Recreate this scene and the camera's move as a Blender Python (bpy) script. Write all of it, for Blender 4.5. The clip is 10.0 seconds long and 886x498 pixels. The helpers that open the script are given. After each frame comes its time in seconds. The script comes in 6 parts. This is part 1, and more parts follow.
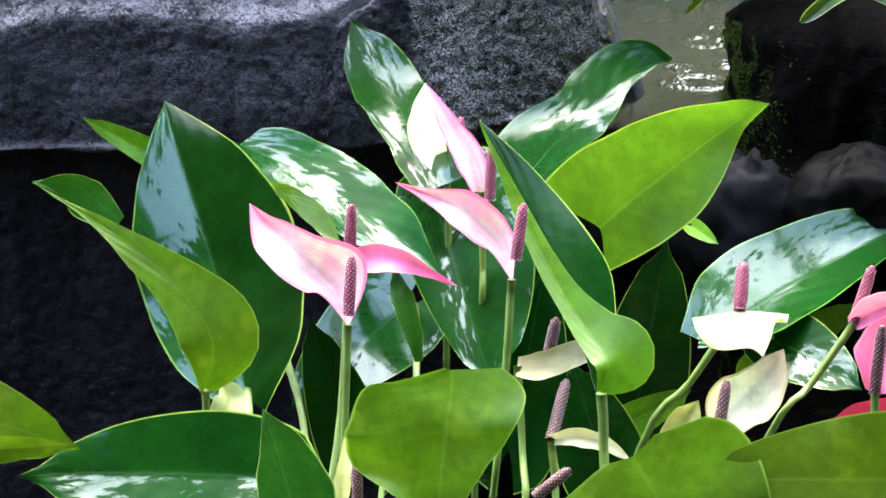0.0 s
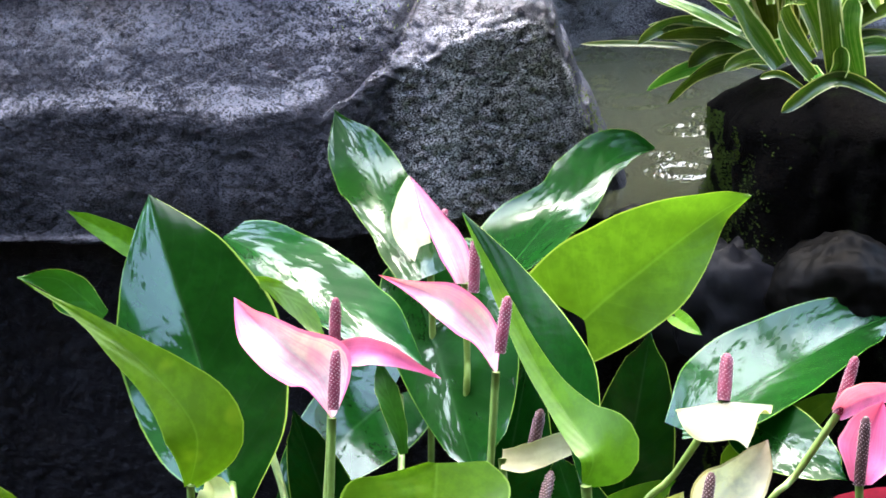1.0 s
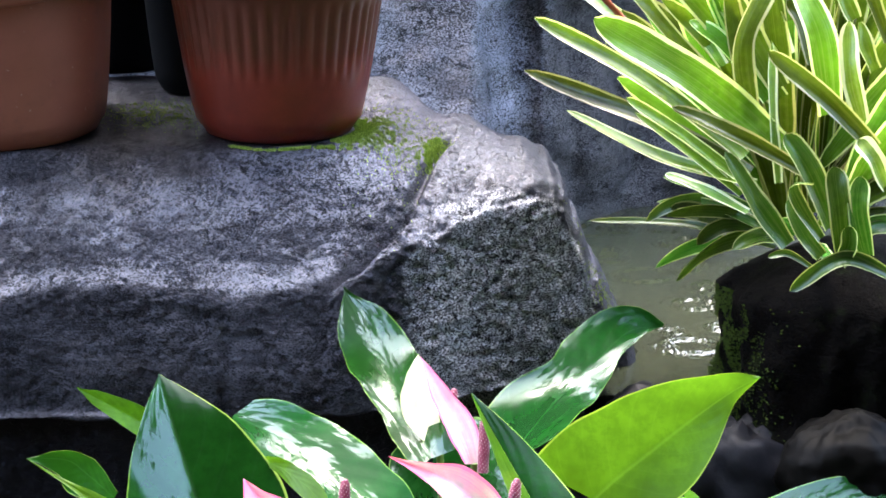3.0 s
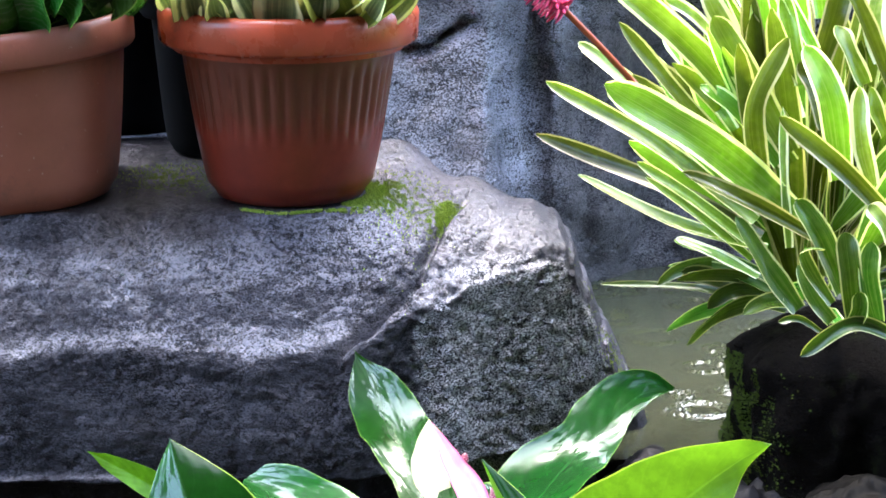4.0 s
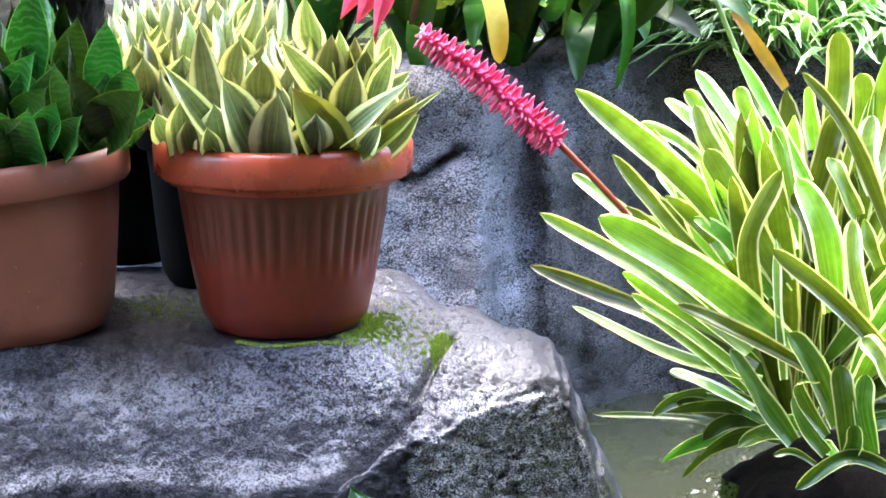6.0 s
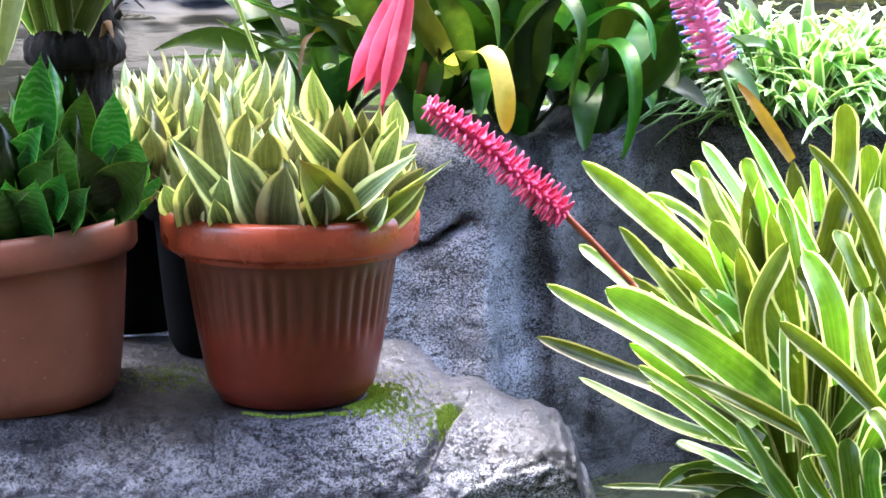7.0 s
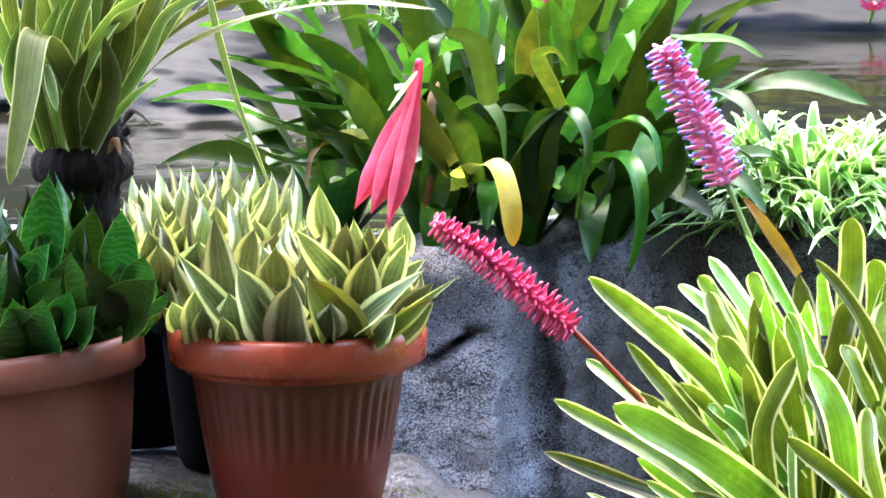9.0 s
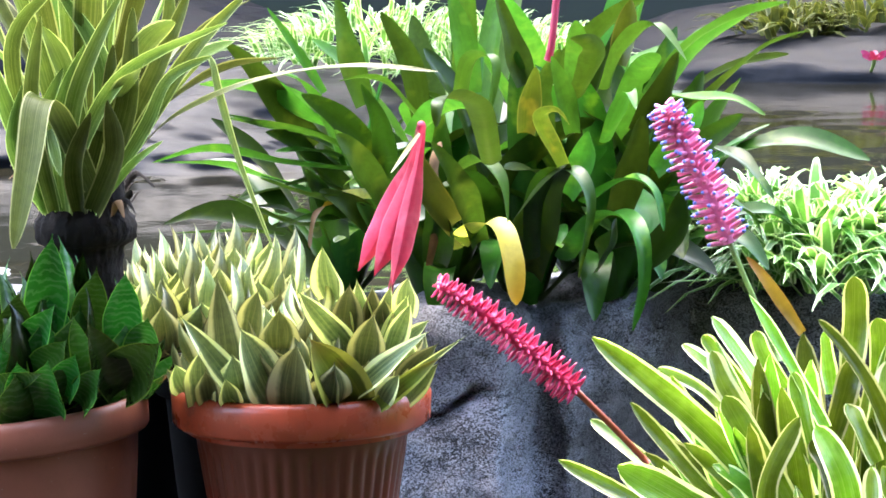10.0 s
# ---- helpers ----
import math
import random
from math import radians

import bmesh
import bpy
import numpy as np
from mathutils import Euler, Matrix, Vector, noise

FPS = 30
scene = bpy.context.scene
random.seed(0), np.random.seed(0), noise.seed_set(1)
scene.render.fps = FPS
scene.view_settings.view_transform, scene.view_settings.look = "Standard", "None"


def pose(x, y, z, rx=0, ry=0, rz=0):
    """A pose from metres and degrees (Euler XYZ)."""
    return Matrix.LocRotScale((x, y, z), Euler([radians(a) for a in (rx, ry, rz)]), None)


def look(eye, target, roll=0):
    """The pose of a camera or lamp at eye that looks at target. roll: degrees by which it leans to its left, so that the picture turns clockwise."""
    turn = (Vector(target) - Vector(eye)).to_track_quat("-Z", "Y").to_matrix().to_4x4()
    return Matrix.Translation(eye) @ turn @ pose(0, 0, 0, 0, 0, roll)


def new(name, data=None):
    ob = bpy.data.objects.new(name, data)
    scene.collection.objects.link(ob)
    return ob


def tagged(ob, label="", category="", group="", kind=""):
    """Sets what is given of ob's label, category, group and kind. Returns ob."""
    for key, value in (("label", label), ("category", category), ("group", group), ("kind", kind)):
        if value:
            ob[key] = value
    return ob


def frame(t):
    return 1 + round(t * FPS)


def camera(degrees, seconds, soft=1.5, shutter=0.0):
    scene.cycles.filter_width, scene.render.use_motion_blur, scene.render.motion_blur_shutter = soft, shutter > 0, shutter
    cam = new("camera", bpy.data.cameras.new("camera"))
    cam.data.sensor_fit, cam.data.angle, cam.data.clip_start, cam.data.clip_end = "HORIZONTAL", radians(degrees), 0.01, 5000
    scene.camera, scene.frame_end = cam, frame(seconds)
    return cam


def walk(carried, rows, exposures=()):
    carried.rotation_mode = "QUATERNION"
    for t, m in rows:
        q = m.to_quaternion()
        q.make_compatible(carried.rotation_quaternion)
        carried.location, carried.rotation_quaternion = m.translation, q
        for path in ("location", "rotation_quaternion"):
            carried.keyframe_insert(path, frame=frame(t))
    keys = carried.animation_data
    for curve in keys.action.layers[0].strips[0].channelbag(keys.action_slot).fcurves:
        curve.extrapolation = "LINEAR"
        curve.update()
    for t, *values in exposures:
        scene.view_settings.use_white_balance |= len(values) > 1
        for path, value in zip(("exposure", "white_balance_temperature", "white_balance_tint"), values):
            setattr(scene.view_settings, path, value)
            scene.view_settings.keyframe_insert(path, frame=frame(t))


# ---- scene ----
# ---- camera: a slow upward tilt with a slight rise ----
cam = camera(18.0, 10.0, soft=1.7)
ROWS = [  # seconds, height, yaw, pitch, roll
    (0.0, 0.8516, -0.077, -18.656, -0.009),
    (0.5, 0.8636, -0.299, -17.956, -0.062),
    (1.0, 0.8692, -0.425, -17.130, -0.185),
    (1.5, 0.8735, -0.450, -16.356, -0.216),
    (2.0, 0.8829, -0.353, -15.813, 0.209),
    (2.5, 0.8945, -0.283, -14.954, -0.212),
    (3.0, 0.8977, -0.235, -14.024, -0.149),
    (3.2, 0.9011, -0.220, -13.775, -0.134),
    (4.3, 0.9195, 0.078, -12.730, -0.054),
    (4.5, 0.9229, 0.103, -12.504, -0.039),
    (5.0, 0.9292, -0.001, -11.949, -0.097),
    (5.5, 0.9370, -0.113, -11.486, -0.226),
    (5.7, 0.9397, -0.133, -11.250, -0.214),
    (6.8, 0.9545, -0.019, -9.826, -0.148),
    (7.0, 0.9572, 0.012, -9.637, -0.136),
    (7.5, 0.9628, 0.010, -9.161, -0.254),
    (8.0, 0.9705, 0.024, -8.681, -0.293),
    (8.5, 0.9734, 0.038, -8.195, -0.335),
    (9.0, 0.9810, 0.149, -7.699, -0.381),
    (9.5, 0.9867, 0.235, -7.182, -0.543),
    (10.0, 0.9959, 0.205, -6.717, -0.718),
]
walk(cam, [(t, pose(0, 0, z, 90 + pitch, 0, yaw) @ pose(0, 0, 0, 0, 0, roll)) for t, z, yaw, pitch, roll in ROWS], [(0.0, 3.92), (2.5, 3.96), (4.5, 4.36), (5.5, 4.42), (7.0, 4.24), (10.0, 4.02)])

# ---- light: bright overcast sky over the pond, beyond the plants ----
world = bpy.data.worlds.new("overcast_sky")
scene.world = world
world.use_nodes = True
wn, wl = world.node_tree.nodes, world.node_tree.links
sky = wn.new("ShaderNodeTexSky")
sky.sky_type, sky.sun_disc = "NISHITA", False
sky.sun_elevation, sky.sun_rotation = radians(66), radians(-18)
sky.air_density, sky.dust_density = 1.0, 3.0
wl.new(sky.outputs[0], wn["Background"].inputs[0])
wn["Background"].inputs[1].default_value = 0.15
sun = new("sun", bpy.data.lights.new("sun", "SUN"))
sun.data.energy, sun.data.angle, sun.data.color = 0.6, radians(80), (1.0, 0.985, 0.985)
SUN_DIR = Vector((-math.sin(radians(18)) * math.cos(radians(66)), math.cos(radians(18)) * math.cos(radians(66)), math.sin(radians(66))))
sun.matrix_world = look(SUN_DIR * 20, (0, 0, 0))


# ---- materials ----
def mat(name):
    m = bpy.data.materials.new(name)
    m.use_nodes = True
    return m, m.node_tree.nodes, m.node_tree.links, m.node_tree.nodes["Principled BSDF"]


def noise_tex(n, l, scale, detail=4.0, rough=0.55, coords="Object"):
    tc, tx = n.new("ShaderNodeTexCoord"), n.new("ShaderNodeTexNoise")
    l.new(tc.outputs[coords], tx.inputs["Vector"])
    tx.inputs["Scale"].default_value, tx.inputs["Detail"].default_value, tx.inputs["Roughness"].default_value = scale, detail, rough
    return tx.outputs["Fac"]


def ramp(n, l, fac, *stops):
    r = n.new("ShaderNodeValToRGB")
    while len(r.color_ramp.elements) < len(stops):
        r.color_ramp.elements.new(0.5)
    for e, (p, c) in zip(r.color_ramp.elements, stops):
        e.position, e.color = p, (*c, 1) if len(c) == 3 else c
    l.new(fac, r.inputs[0])
    return r.outputs[0]


def grey(v):
    return (v, v, v)


def maths(n, l, op, a, b=None, c=None):
    m = n.new("ShaderNodeMath")
    m.operation = op
    for i, v in enumerate((a, b, c)):
        if v is None:
            continue
        if isinstance(v, (int, float)):
            m.inputs[i].default_value = v
        else:
            l.new(v, m.inputs[i])
    return m.outputs[0]


def mix(n, l, fac, a, b, blend="MIX"):
    m = n.new("ShaderNodeMix")
    m.data_type, m.blend_type = "RGBA", blend
    for sock, v in ((m.inputs[0], fac), (m.inputs[6], a), (m.inputs[7], b)):
        if isinstance(v, (int, float)):
            sock.default_value = v
        elif isinstance(v, tuple):
            sock.default_value = (*v, 1) if len(v) == 3 else v
        else:
            l.new(v, sock)
    return m.outputs[2]


def bump(n, l, height, strength, dist, after=None):
    b = n.new("ShaderNodeBump")
    b.inputs["Strength"].default_value, b.inputs["Distance"].default_value = strength, dist
    l.new(height, b.inputs["Height"])
    if after:
        l.new(after, b.inputs["Normal"])
    return b.outputs[0]


def rock_material(name, dark, light, wet=0.3, moss=0.0, sheen=1.0, coat=0.2, grainy=1.0, darkened=None, broken=None, soil=(0.013, 0.010, 0.009), thin=None):
    """Wet dark stone: the water film's shine is painted by slope, on the open, level faces, not in the pits and on the
    steep gritty breaks.
    """
    m, n, l, p = mat(name)
    tc, mp = n.new("ShaderNodeTexCoord"), n.new("ShaderNodeMapping")
    mp.inputs["Scale"].default_value = (0.75, 0.34, 1.2)  # flakes lie along the stone
    l.new(tc.outputs["Object"], mp.inputs[0])

    def layer(scale, detail, rough, warp=0.0):
        tx = n.new("ShaderNodeTexNoise")
        l.new(mp.outputs[0], tx.inputs["Vector"])
        tx.inputs["Scale"].default_value, tx.inputs["Detail"].default_value, tx.inputs["Roughness"].default_value = scale, detail, rough
        tx.inputs["Distortion"].default_value = warp
        return tx.outputs["Fac"]

    fine, mid, big = layer(480, 3, 0.75), layer(120, 7, 0.75, 0.2), layer(7, 5, 0.65)
    patch = layer(15, 5, 0.68)  # rough and smooth patches of stone
    grit = maths(n, l, "MULTIPLY_ADD", patch, 0.3, maths(n, l, "SUBTRACT", fine, 0.15))
    grain = ramp(n, l, grit, (0.45, grey(0.0)), (0.50, grey(0.5)), (0.55, grey(1.0)))
    pits = maths(n, l, "MULTIPLY_ADD", patch, 0.22, maths(n, l, "MULTIPLY", mid, 0.78))
    hole = ramp(n, l, pits, (0.405, grey(0.0)), (0.425, grey(1.0)))
    open_face = maths(n, l, "MULTIPLY", grain, hole)
    col = mix(n, l, open_face, dark, light)
    col = mix(n, l, ramp(n, l, big, (0.35, grey(0.65)), (0.65, grey(0.0))), col, tuple(0.4 * (x + y) * 0.5 for x, y in zip(dark, light)))
    col = mix(n, l, ramp(n, l, layer(19, 4, 0.6), (0.52, grey(0.0)), (0.72, grey(0.15))), col, tuple(x * t for x, t in zip(light, (0.95, 0.78, 0.58))))  # rusty brown staining
    if moss:
        mo = ramp(n, l, noise_tex(n, l, 11, 6, 0.75), (0.60 - moss * 0.16, grey(0)), (0.66, grey(1)))
        col = mix(n, l, maths(n, l, "MULTIPLY", mo, 0.8), col, (0.010, 0.014, 0.004))
    l.new(col, p.inputs["Base Color"])
    l.new(ramp(n, l, big, (0.38, grey(wet)), (0.62, grey(wet + 0.15))), p.inputs["Roughness"])
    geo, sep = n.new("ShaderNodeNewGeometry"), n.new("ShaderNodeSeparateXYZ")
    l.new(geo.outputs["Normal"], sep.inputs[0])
    # slope sets the sheen: upward faces take sky shine, steep sides stay dark
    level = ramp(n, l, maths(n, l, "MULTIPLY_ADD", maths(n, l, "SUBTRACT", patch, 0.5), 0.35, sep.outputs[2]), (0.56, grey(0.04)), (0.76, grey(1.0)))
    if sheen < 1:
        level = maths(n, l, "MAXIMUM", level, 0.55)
    shine = 0.0 if moss else 1.0
    outside_patch = 1.0

    def spot(x, y, z, rx, ry, rz, lo, hi):
        """0 inside a ragged patch of the stone, 1 outside it."""
        place, far = n.new("ShaderNodeMapping"), n.new("ShaderNodeVectorMath")
        place.vector_type, far.operation = "TEXTURE", "LENGTH"
        place.inputs["Location"].default_value, place.inputs["Scale"].default_value = (x, y, z), (rx, ry, rz)
        l.new(tc.outputs["Object"], place.inputs[0])
        l.new(place.outputs[0], far.inputs[0])
        return ramp(n, l, maths(n, l, "MULTIPLY_ADD", layer(24, 6, 0.7), 0.9, maths(n, l, "SUBTRACT", far.outputs["Value"], 0.45)), (lo, grey(0.0)), (hi, grey(1.0)))

    if darkened:  # shade under the ledge, painted black on the stone below z = 0
        high = n.new("ShaderNodeSeparateXYZ")
        l.new(tc.outputs["Object"], high.inputs[0])
        dry = ramp(n, l, maths(n, l, "MULTIPLY_ADD", layer(40, 5, 0.7), 0.03, high.outputs[2]), (0.0, grey(0.0)), (0.03, grey(1.0)))
        col = mix(n, l, dry, (0.0035, 0.003, 0.0036), col)
        level = maths(n, l, "MULTIPLY", level, dry)
    if broken:  # a gritty break, painted paler for the light it gets from the right
        col = mix(n, l, spot(*broken, 0.86, 1.10), mix(n, l, maths(n, l, "MULTIPLY", hole, ramp(n, l, layer(620, 3, 0.8), (0.46, grey(0.0)), (0.58, grey(1.0)))), (0.006, 0.006, 0.006), (0.48, 0.465, 0.47)), col)
        l.new(col, p.inputs["Base Color"])
    if darkened:  # brown stain, plus the pots' shade painted in as a dull dark patch
        outside_patch = maths(n, l, "MAXIMUM", spot(*darkened, 0.72, 1.12), 0.2)
        gritty = mix(n, l, open_face, tuple(c * 0.3 for c in soil), tuple(c * 2.2 for c in soil))
        l.new(mix(n, l, outside_patch, gritty, col), p.inputs["Base Color"])
    film = maths(n, l, "MULTIPLY", maths(n, l, "MULTIPLY", open_face, maths(n, l, "MULTIPLY", level, outside_patch)), ramp(n, l, layer(9, 6, 0.7), (0.34, grey(0.35)), (0.54, grey(1.0))))
    if thin:  # sky reflection toned down by hand on the right-hand facet
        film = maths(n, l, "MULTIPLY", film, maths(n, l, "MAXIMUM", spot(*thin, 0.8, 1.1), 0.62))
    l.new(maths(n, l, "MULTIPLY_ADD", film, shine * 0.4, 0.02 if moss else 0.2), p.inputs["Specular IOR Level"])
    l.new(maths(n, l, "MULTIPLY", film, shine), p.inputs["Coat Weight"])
    p.inputs["Coat Roughness"].default_value = coat
    p.inputs["Coat Tint"].default_value = (0.90, 0.89, 1.0, 1)
    p.inputs["Specular Tint"].default_value = (0.84, 0.83, 1.0, 1)
    p.inputs["Coat IOR"].default_value = 1.8
    b = bump(n, l, patch, 0.3, 0.012)
    b = bump(n, l, mid, 0.55 * grainy, 0.006, b)
    b = bump(n, l, hole, 0.9 * grainy, 0.003, b)
    nb = bump(n, l, fine, 0.5 * grainy, 0.0016, b)
    l.new(nb, p.inputs["Normal"])
    l.new(nb, p.inputs["Coat Normal"])
    return m


def leaf_material(name, body, margin=None, edge=0.08, rough=0.3, see=0.35, streak=0.0, band=None, wet=0.0, tipcol=None, veins=0.0, spread=0.12, dull=0.49, gloss=0.3, blotch=None, blend=0.2, rim=None):
    """body: colour of the blade; margin: colour of the rims, edge wide; see: how much light passes through."""
    m, n, l, p = mat(name)
    uv = n.new("ShaderNodeUVMap")
    sep = n.new("ShaderNodeSeparateXYZ")
    l.new(uv.outputs[0], sep.inputs[0])
    u, v = sep.outputs[0], sep.outputs[1]
    off = maths(n, l, "ABSOLUTE", maths(n, l, "SUBTRACT", u, 0.5))  # 0 at the midrib, 0.5 at the rim
    info = n.new("ShaderNodeObjectInfo")
    tone = noise_tex(n, l, 14, 4)
    dark = tuple(c * 0.62 for c in body)
    bright = tuple(min(1, c * 1.35) for c in body)
    col = ramp(n, l, tone, (0.3, dark), (0.5, body), (0.72, bright))
    col = mix(n, l, ramp(n, l, noise_tex(n, l, 75, 5, 0.65), (0.40, grey(0.45)), (0.58, grey(0.0))), col, dark)
    if blotch:  # paler yellowing patches
        col = mix(n, l, ramp(n, l, noise_tex(n, l, 22, 3), (0.58, grey(0)), (0.72, grey(0.7))), col, blotch)
    if band:  # cross banding in the middle of the blade
        wob = maths(n, l, "MULTIPLY_ADD", noise_tex(n, l, 45, 4), 0.30, v)
        wave = maths(n, l, "SINE", maths(n, l, "MULTIPLY", wob, 75.0))
        col = mix(n, l, maths(n, l, "MULTIPLY", ramp(n, l, wave, (0.2, grey(0)), (0.8, grey(1))), 0.24), col, band)
    if streak:
        tc, mp, st = n.new("ShaderNodeUVMap"), n.new("ShaderNodeMapping"), n.new("ShaderNodeTexNoise")
        mp.inputs["Scale"].default_value = (26, 1.2, 1)
        l.new(tc.outputs[0], mp.inputs[0])
        l.new(mp.outputs[0], st.inputs["Vector"])
        st.inputs["Scale"].default_value, st.inputs["Detail"].default_value = 1.0, 2.0
        col = mix(n, l, maths(n, l, "MULTIPLY", ramp(n, l, st.outputs["Fac"], (0.45, grey(0)), (0.62, grey(1))), streak), col, margin or bright)
    if veins:
        mid = ramp(n, l, off, (0.0, grey(1)), (0.022, grey(0)))
        side = maths(n, l, "SINE", maths(n, l, "MULTIPLY", maths(n, l, "SUBTRACT", v, maths(n, l, "MULTIPLY", off, 0.55)), 52.0))
        side = ramp(n, l, side, (0.95, grey(0)), (1.0, grey(0.16)))
        vein = maths(n, l, "MULTIPLY", maths(n, l, "MAXIMUM", mid, side), veins)
        col = mix(n, l, vein, col, tuple(min(1, c * 2.2 + 0.05) for c in body))
    if margin:
        wob = maths(n, l, "MULTIPLY_ADD", noise_tex(n, l, 22, 4, 0.6), edge * 1.5, maths(n, l, "SUBTRACT", off, edge * 0.4))
        col = mix(n, l, ramp(n, l, wob, (max(0.0, 0.5 - edge * (0.55 + blend)), grey(0)), (0.5 - edge * 0.55, grey(1))), col, margin)
    if rim:  # a thin dark line along both edges and towards the spine
        col = mix(n, l, maths(n, l, "MAXIMUM", ramp(n, l, off, (0.468, grey(0)), (0.488, grey(0.8))), ramp(n, l, v, (0.9, grey(0)), (0.97, grey(0.9)))), col, rim)
    if tipcol:
        col = mix(n, l, ramp(n, l, v, (0.55, grey(0)), (0.98, grey(0.85))), col, tipcol)
    hs = n.new("ShaderNodeHueSaturation")
    l.new(maths(n, l, "MULTIPLY_ADD", info.outputs["Random"], spread * 0.16, 0.5 - spread * 0.08), hs.inputs["Hue"])
    l.new(maths(n, l, "MULTIPLY_ADD", info.outputs["Random"], spread * 3.6, 1.0 - spread * 1.8), hs.inputs["Value"])
    l.new(col, hs.inputs["Color"])
    l.new(hs.outputs[0], p.inputs["Base Color"])
    quilt = maths(n, l, "SINE", maths(n, l, "MULTIPLY", maths(n, l, "SUBTRACT", v, maths(n, l, "MULTIPLY", off, 0.55)), 52.0))
    if wet:  # a broken film of rain that follows the side veins: glossy patches between duller ones
        cx, st = n.new("ShaderNodeCombineXYZ"), n.new("ShaderNodeTexNoise")
        l.new(maths(n, l, "MULTIPLY", u, 11.0), cx.inputs[0])
        l.new(maths(n, l, "MULTIPLY", maths(n, l, "SUBTRACT", v, maths(n, l, "MULTIPLY", off, 0.6)), 12.0), cx.inputs[1])
        l.new(maths(n, l, "MULTIPLY", info.outputs["Random"], 40.0), cx.inputs[2])
        l.new(cx.outputs[0], st.inputs["Vector"])
        st.inputs["Scale"].default_value, st.inputs["Detail"].default_value, st.inputs["Roughness"].default_value = 1.0, 8.0, 0.7
        zone, zx = n.new("ShaderNodeTexNoise"), n.new("ShaderNodeCombineXYZ")
        l.new(maths(n, l, "MULTIPLY", u, 2.2), zx.inputs[0])
        l.new(maths(n, l, "MULTIPLY", v, 2.6), zx.inputs[1])
        l.new(maths(n, l, "MULTIPLY_ADD", info.outputs["Random"], 70.0, 9.0), zx.inputs[2])
        l.new(zx.outputs[0], zone.inputs["Vector"])
        zone.inputs["Scale"].default_value, zone.inputs["Detail"].default_value = 1.0, 1.0
        both = maths(n, l, "MULTIPLY_ADD", zone.outputs["Fac"], 0.45, maths(n, l, "MULTIPLY", st.outputs["Fac"], 0.55))
        film = ramp(n, l, both, (dull - 0.012, grey(0)), (dull + 0.02, grey(1)))
        l.new(maths(n, l, "MULTIPLY_ADD", film, 0.16 - rough, rough), p.inputs["Roughness"])
        l.new(maths(n, l, "MULTIPLY_ADD", film, 0.42, 0.05), p.inputs["Specular IOR Level"])
        l.new(maths(n, l, "MULTIPLY", film, wet), p.inputs["Coat Weight"])
        p.inputs["Coat Roughness"].default_value = 0.05
        p.inputs["Specular Tint"].default_value = (0.80, 1.0, 0.93, 1)
        p.inputs["Coat Tint"].default_value = (0.92, 1.0, 0.97, 1)
    else:
        p.inputs["Roughness"].default_value = rough
        p.inputs["Specular IOR Level"].default_value = gloss
    fine = noise_tex(n, l, 260, 3)
    b = bump(n, l, tone, 0.25, 0.004)
    if veins:
        b = bump(n, l, quilt, 0.12, 0.0008, b)
    l.new(bump(n, l, fine, 0.12, 0.0006, b), p.inputs["Normal"])
    tr, ms = n.new("ShaderNodeBsdfTranslucent"), n.new("ShaderNodeMixShader")
    thru = n.new("ShaderNodeMix")
    thru.data_type, thru.blend_type = "RGBA", "MULTIPLY"
    thru.inputs[0].default_value = 1.0
    l.new(hs.outputs[0], thru.inputs[6])
    thru.inputs[7].default_value = (1.5, 1.55, 0.8, 1)
    l.new(thru.outputs[2], tr.inputs[0])
    ms.inputs[0].default_value = see
    l.new(p.outputs[0], ms.inputs[1])
    l.new(tr.outputs[0], ms.inputs[2])
    l.new(ms.outputs[0], n["Material Output"].inputs["Surface"])
    return m


def plain(name, col, rough=0.5, var=0.35, scale=40, spec=0.5, bumpy=0.15, metal=0.0):
    m, n, l, p = mat(name)
    t = noise_tex(n, l, scale, 5, 0.65)
    big = noise_tex(n, l, scale * 0.12, 3)
    c = ramp(n, l, t, (0.3, tuple(x * (1 - var) for x in col)), (0.7, tuple(min(1, x * (1 + var)) for x in col)))
    l.new(mix(n, l, maths(n, l, "MULTIPLY", big, 0.45), c, tuple(x * 0.6 for x in col)), p.inputs["Base Color"])
    l.new(maths(n, l, "MULTIPLY_ADD", t, 0.25, rough - 0.12), p.inputs["Roughness"])
    p.inputs["Specular IOR Level"].default_value, p.inputs["Metallic"].default_value = spec, metal
    l.new(bump(n, l, t, bumpy, 0.004), p.inputs["Normal"])
    return m


def water_material(name, col, ripple):
    m, n, l, p = mat(name)
    big = noise_tex(n, l, 2.2, 4)
    l.new(ramp(n, l, big, (0.35, tuple(c * 0.75 for c in col)), (0.65, col)), p.inputs["Base Color"])
    p.inputs["Roughness"].default_value, p.inputs["IOR"].default_value = 0.05, 1.33
    a, b = noise_tex(n, l, 11, 3), noise_tex(n, l, 38, 4)
    l.new(bump(n, l, b, ripple, 0.004, bump(n, l, a, ripple, 0.012)), p.inputs["Normal"])
    return m


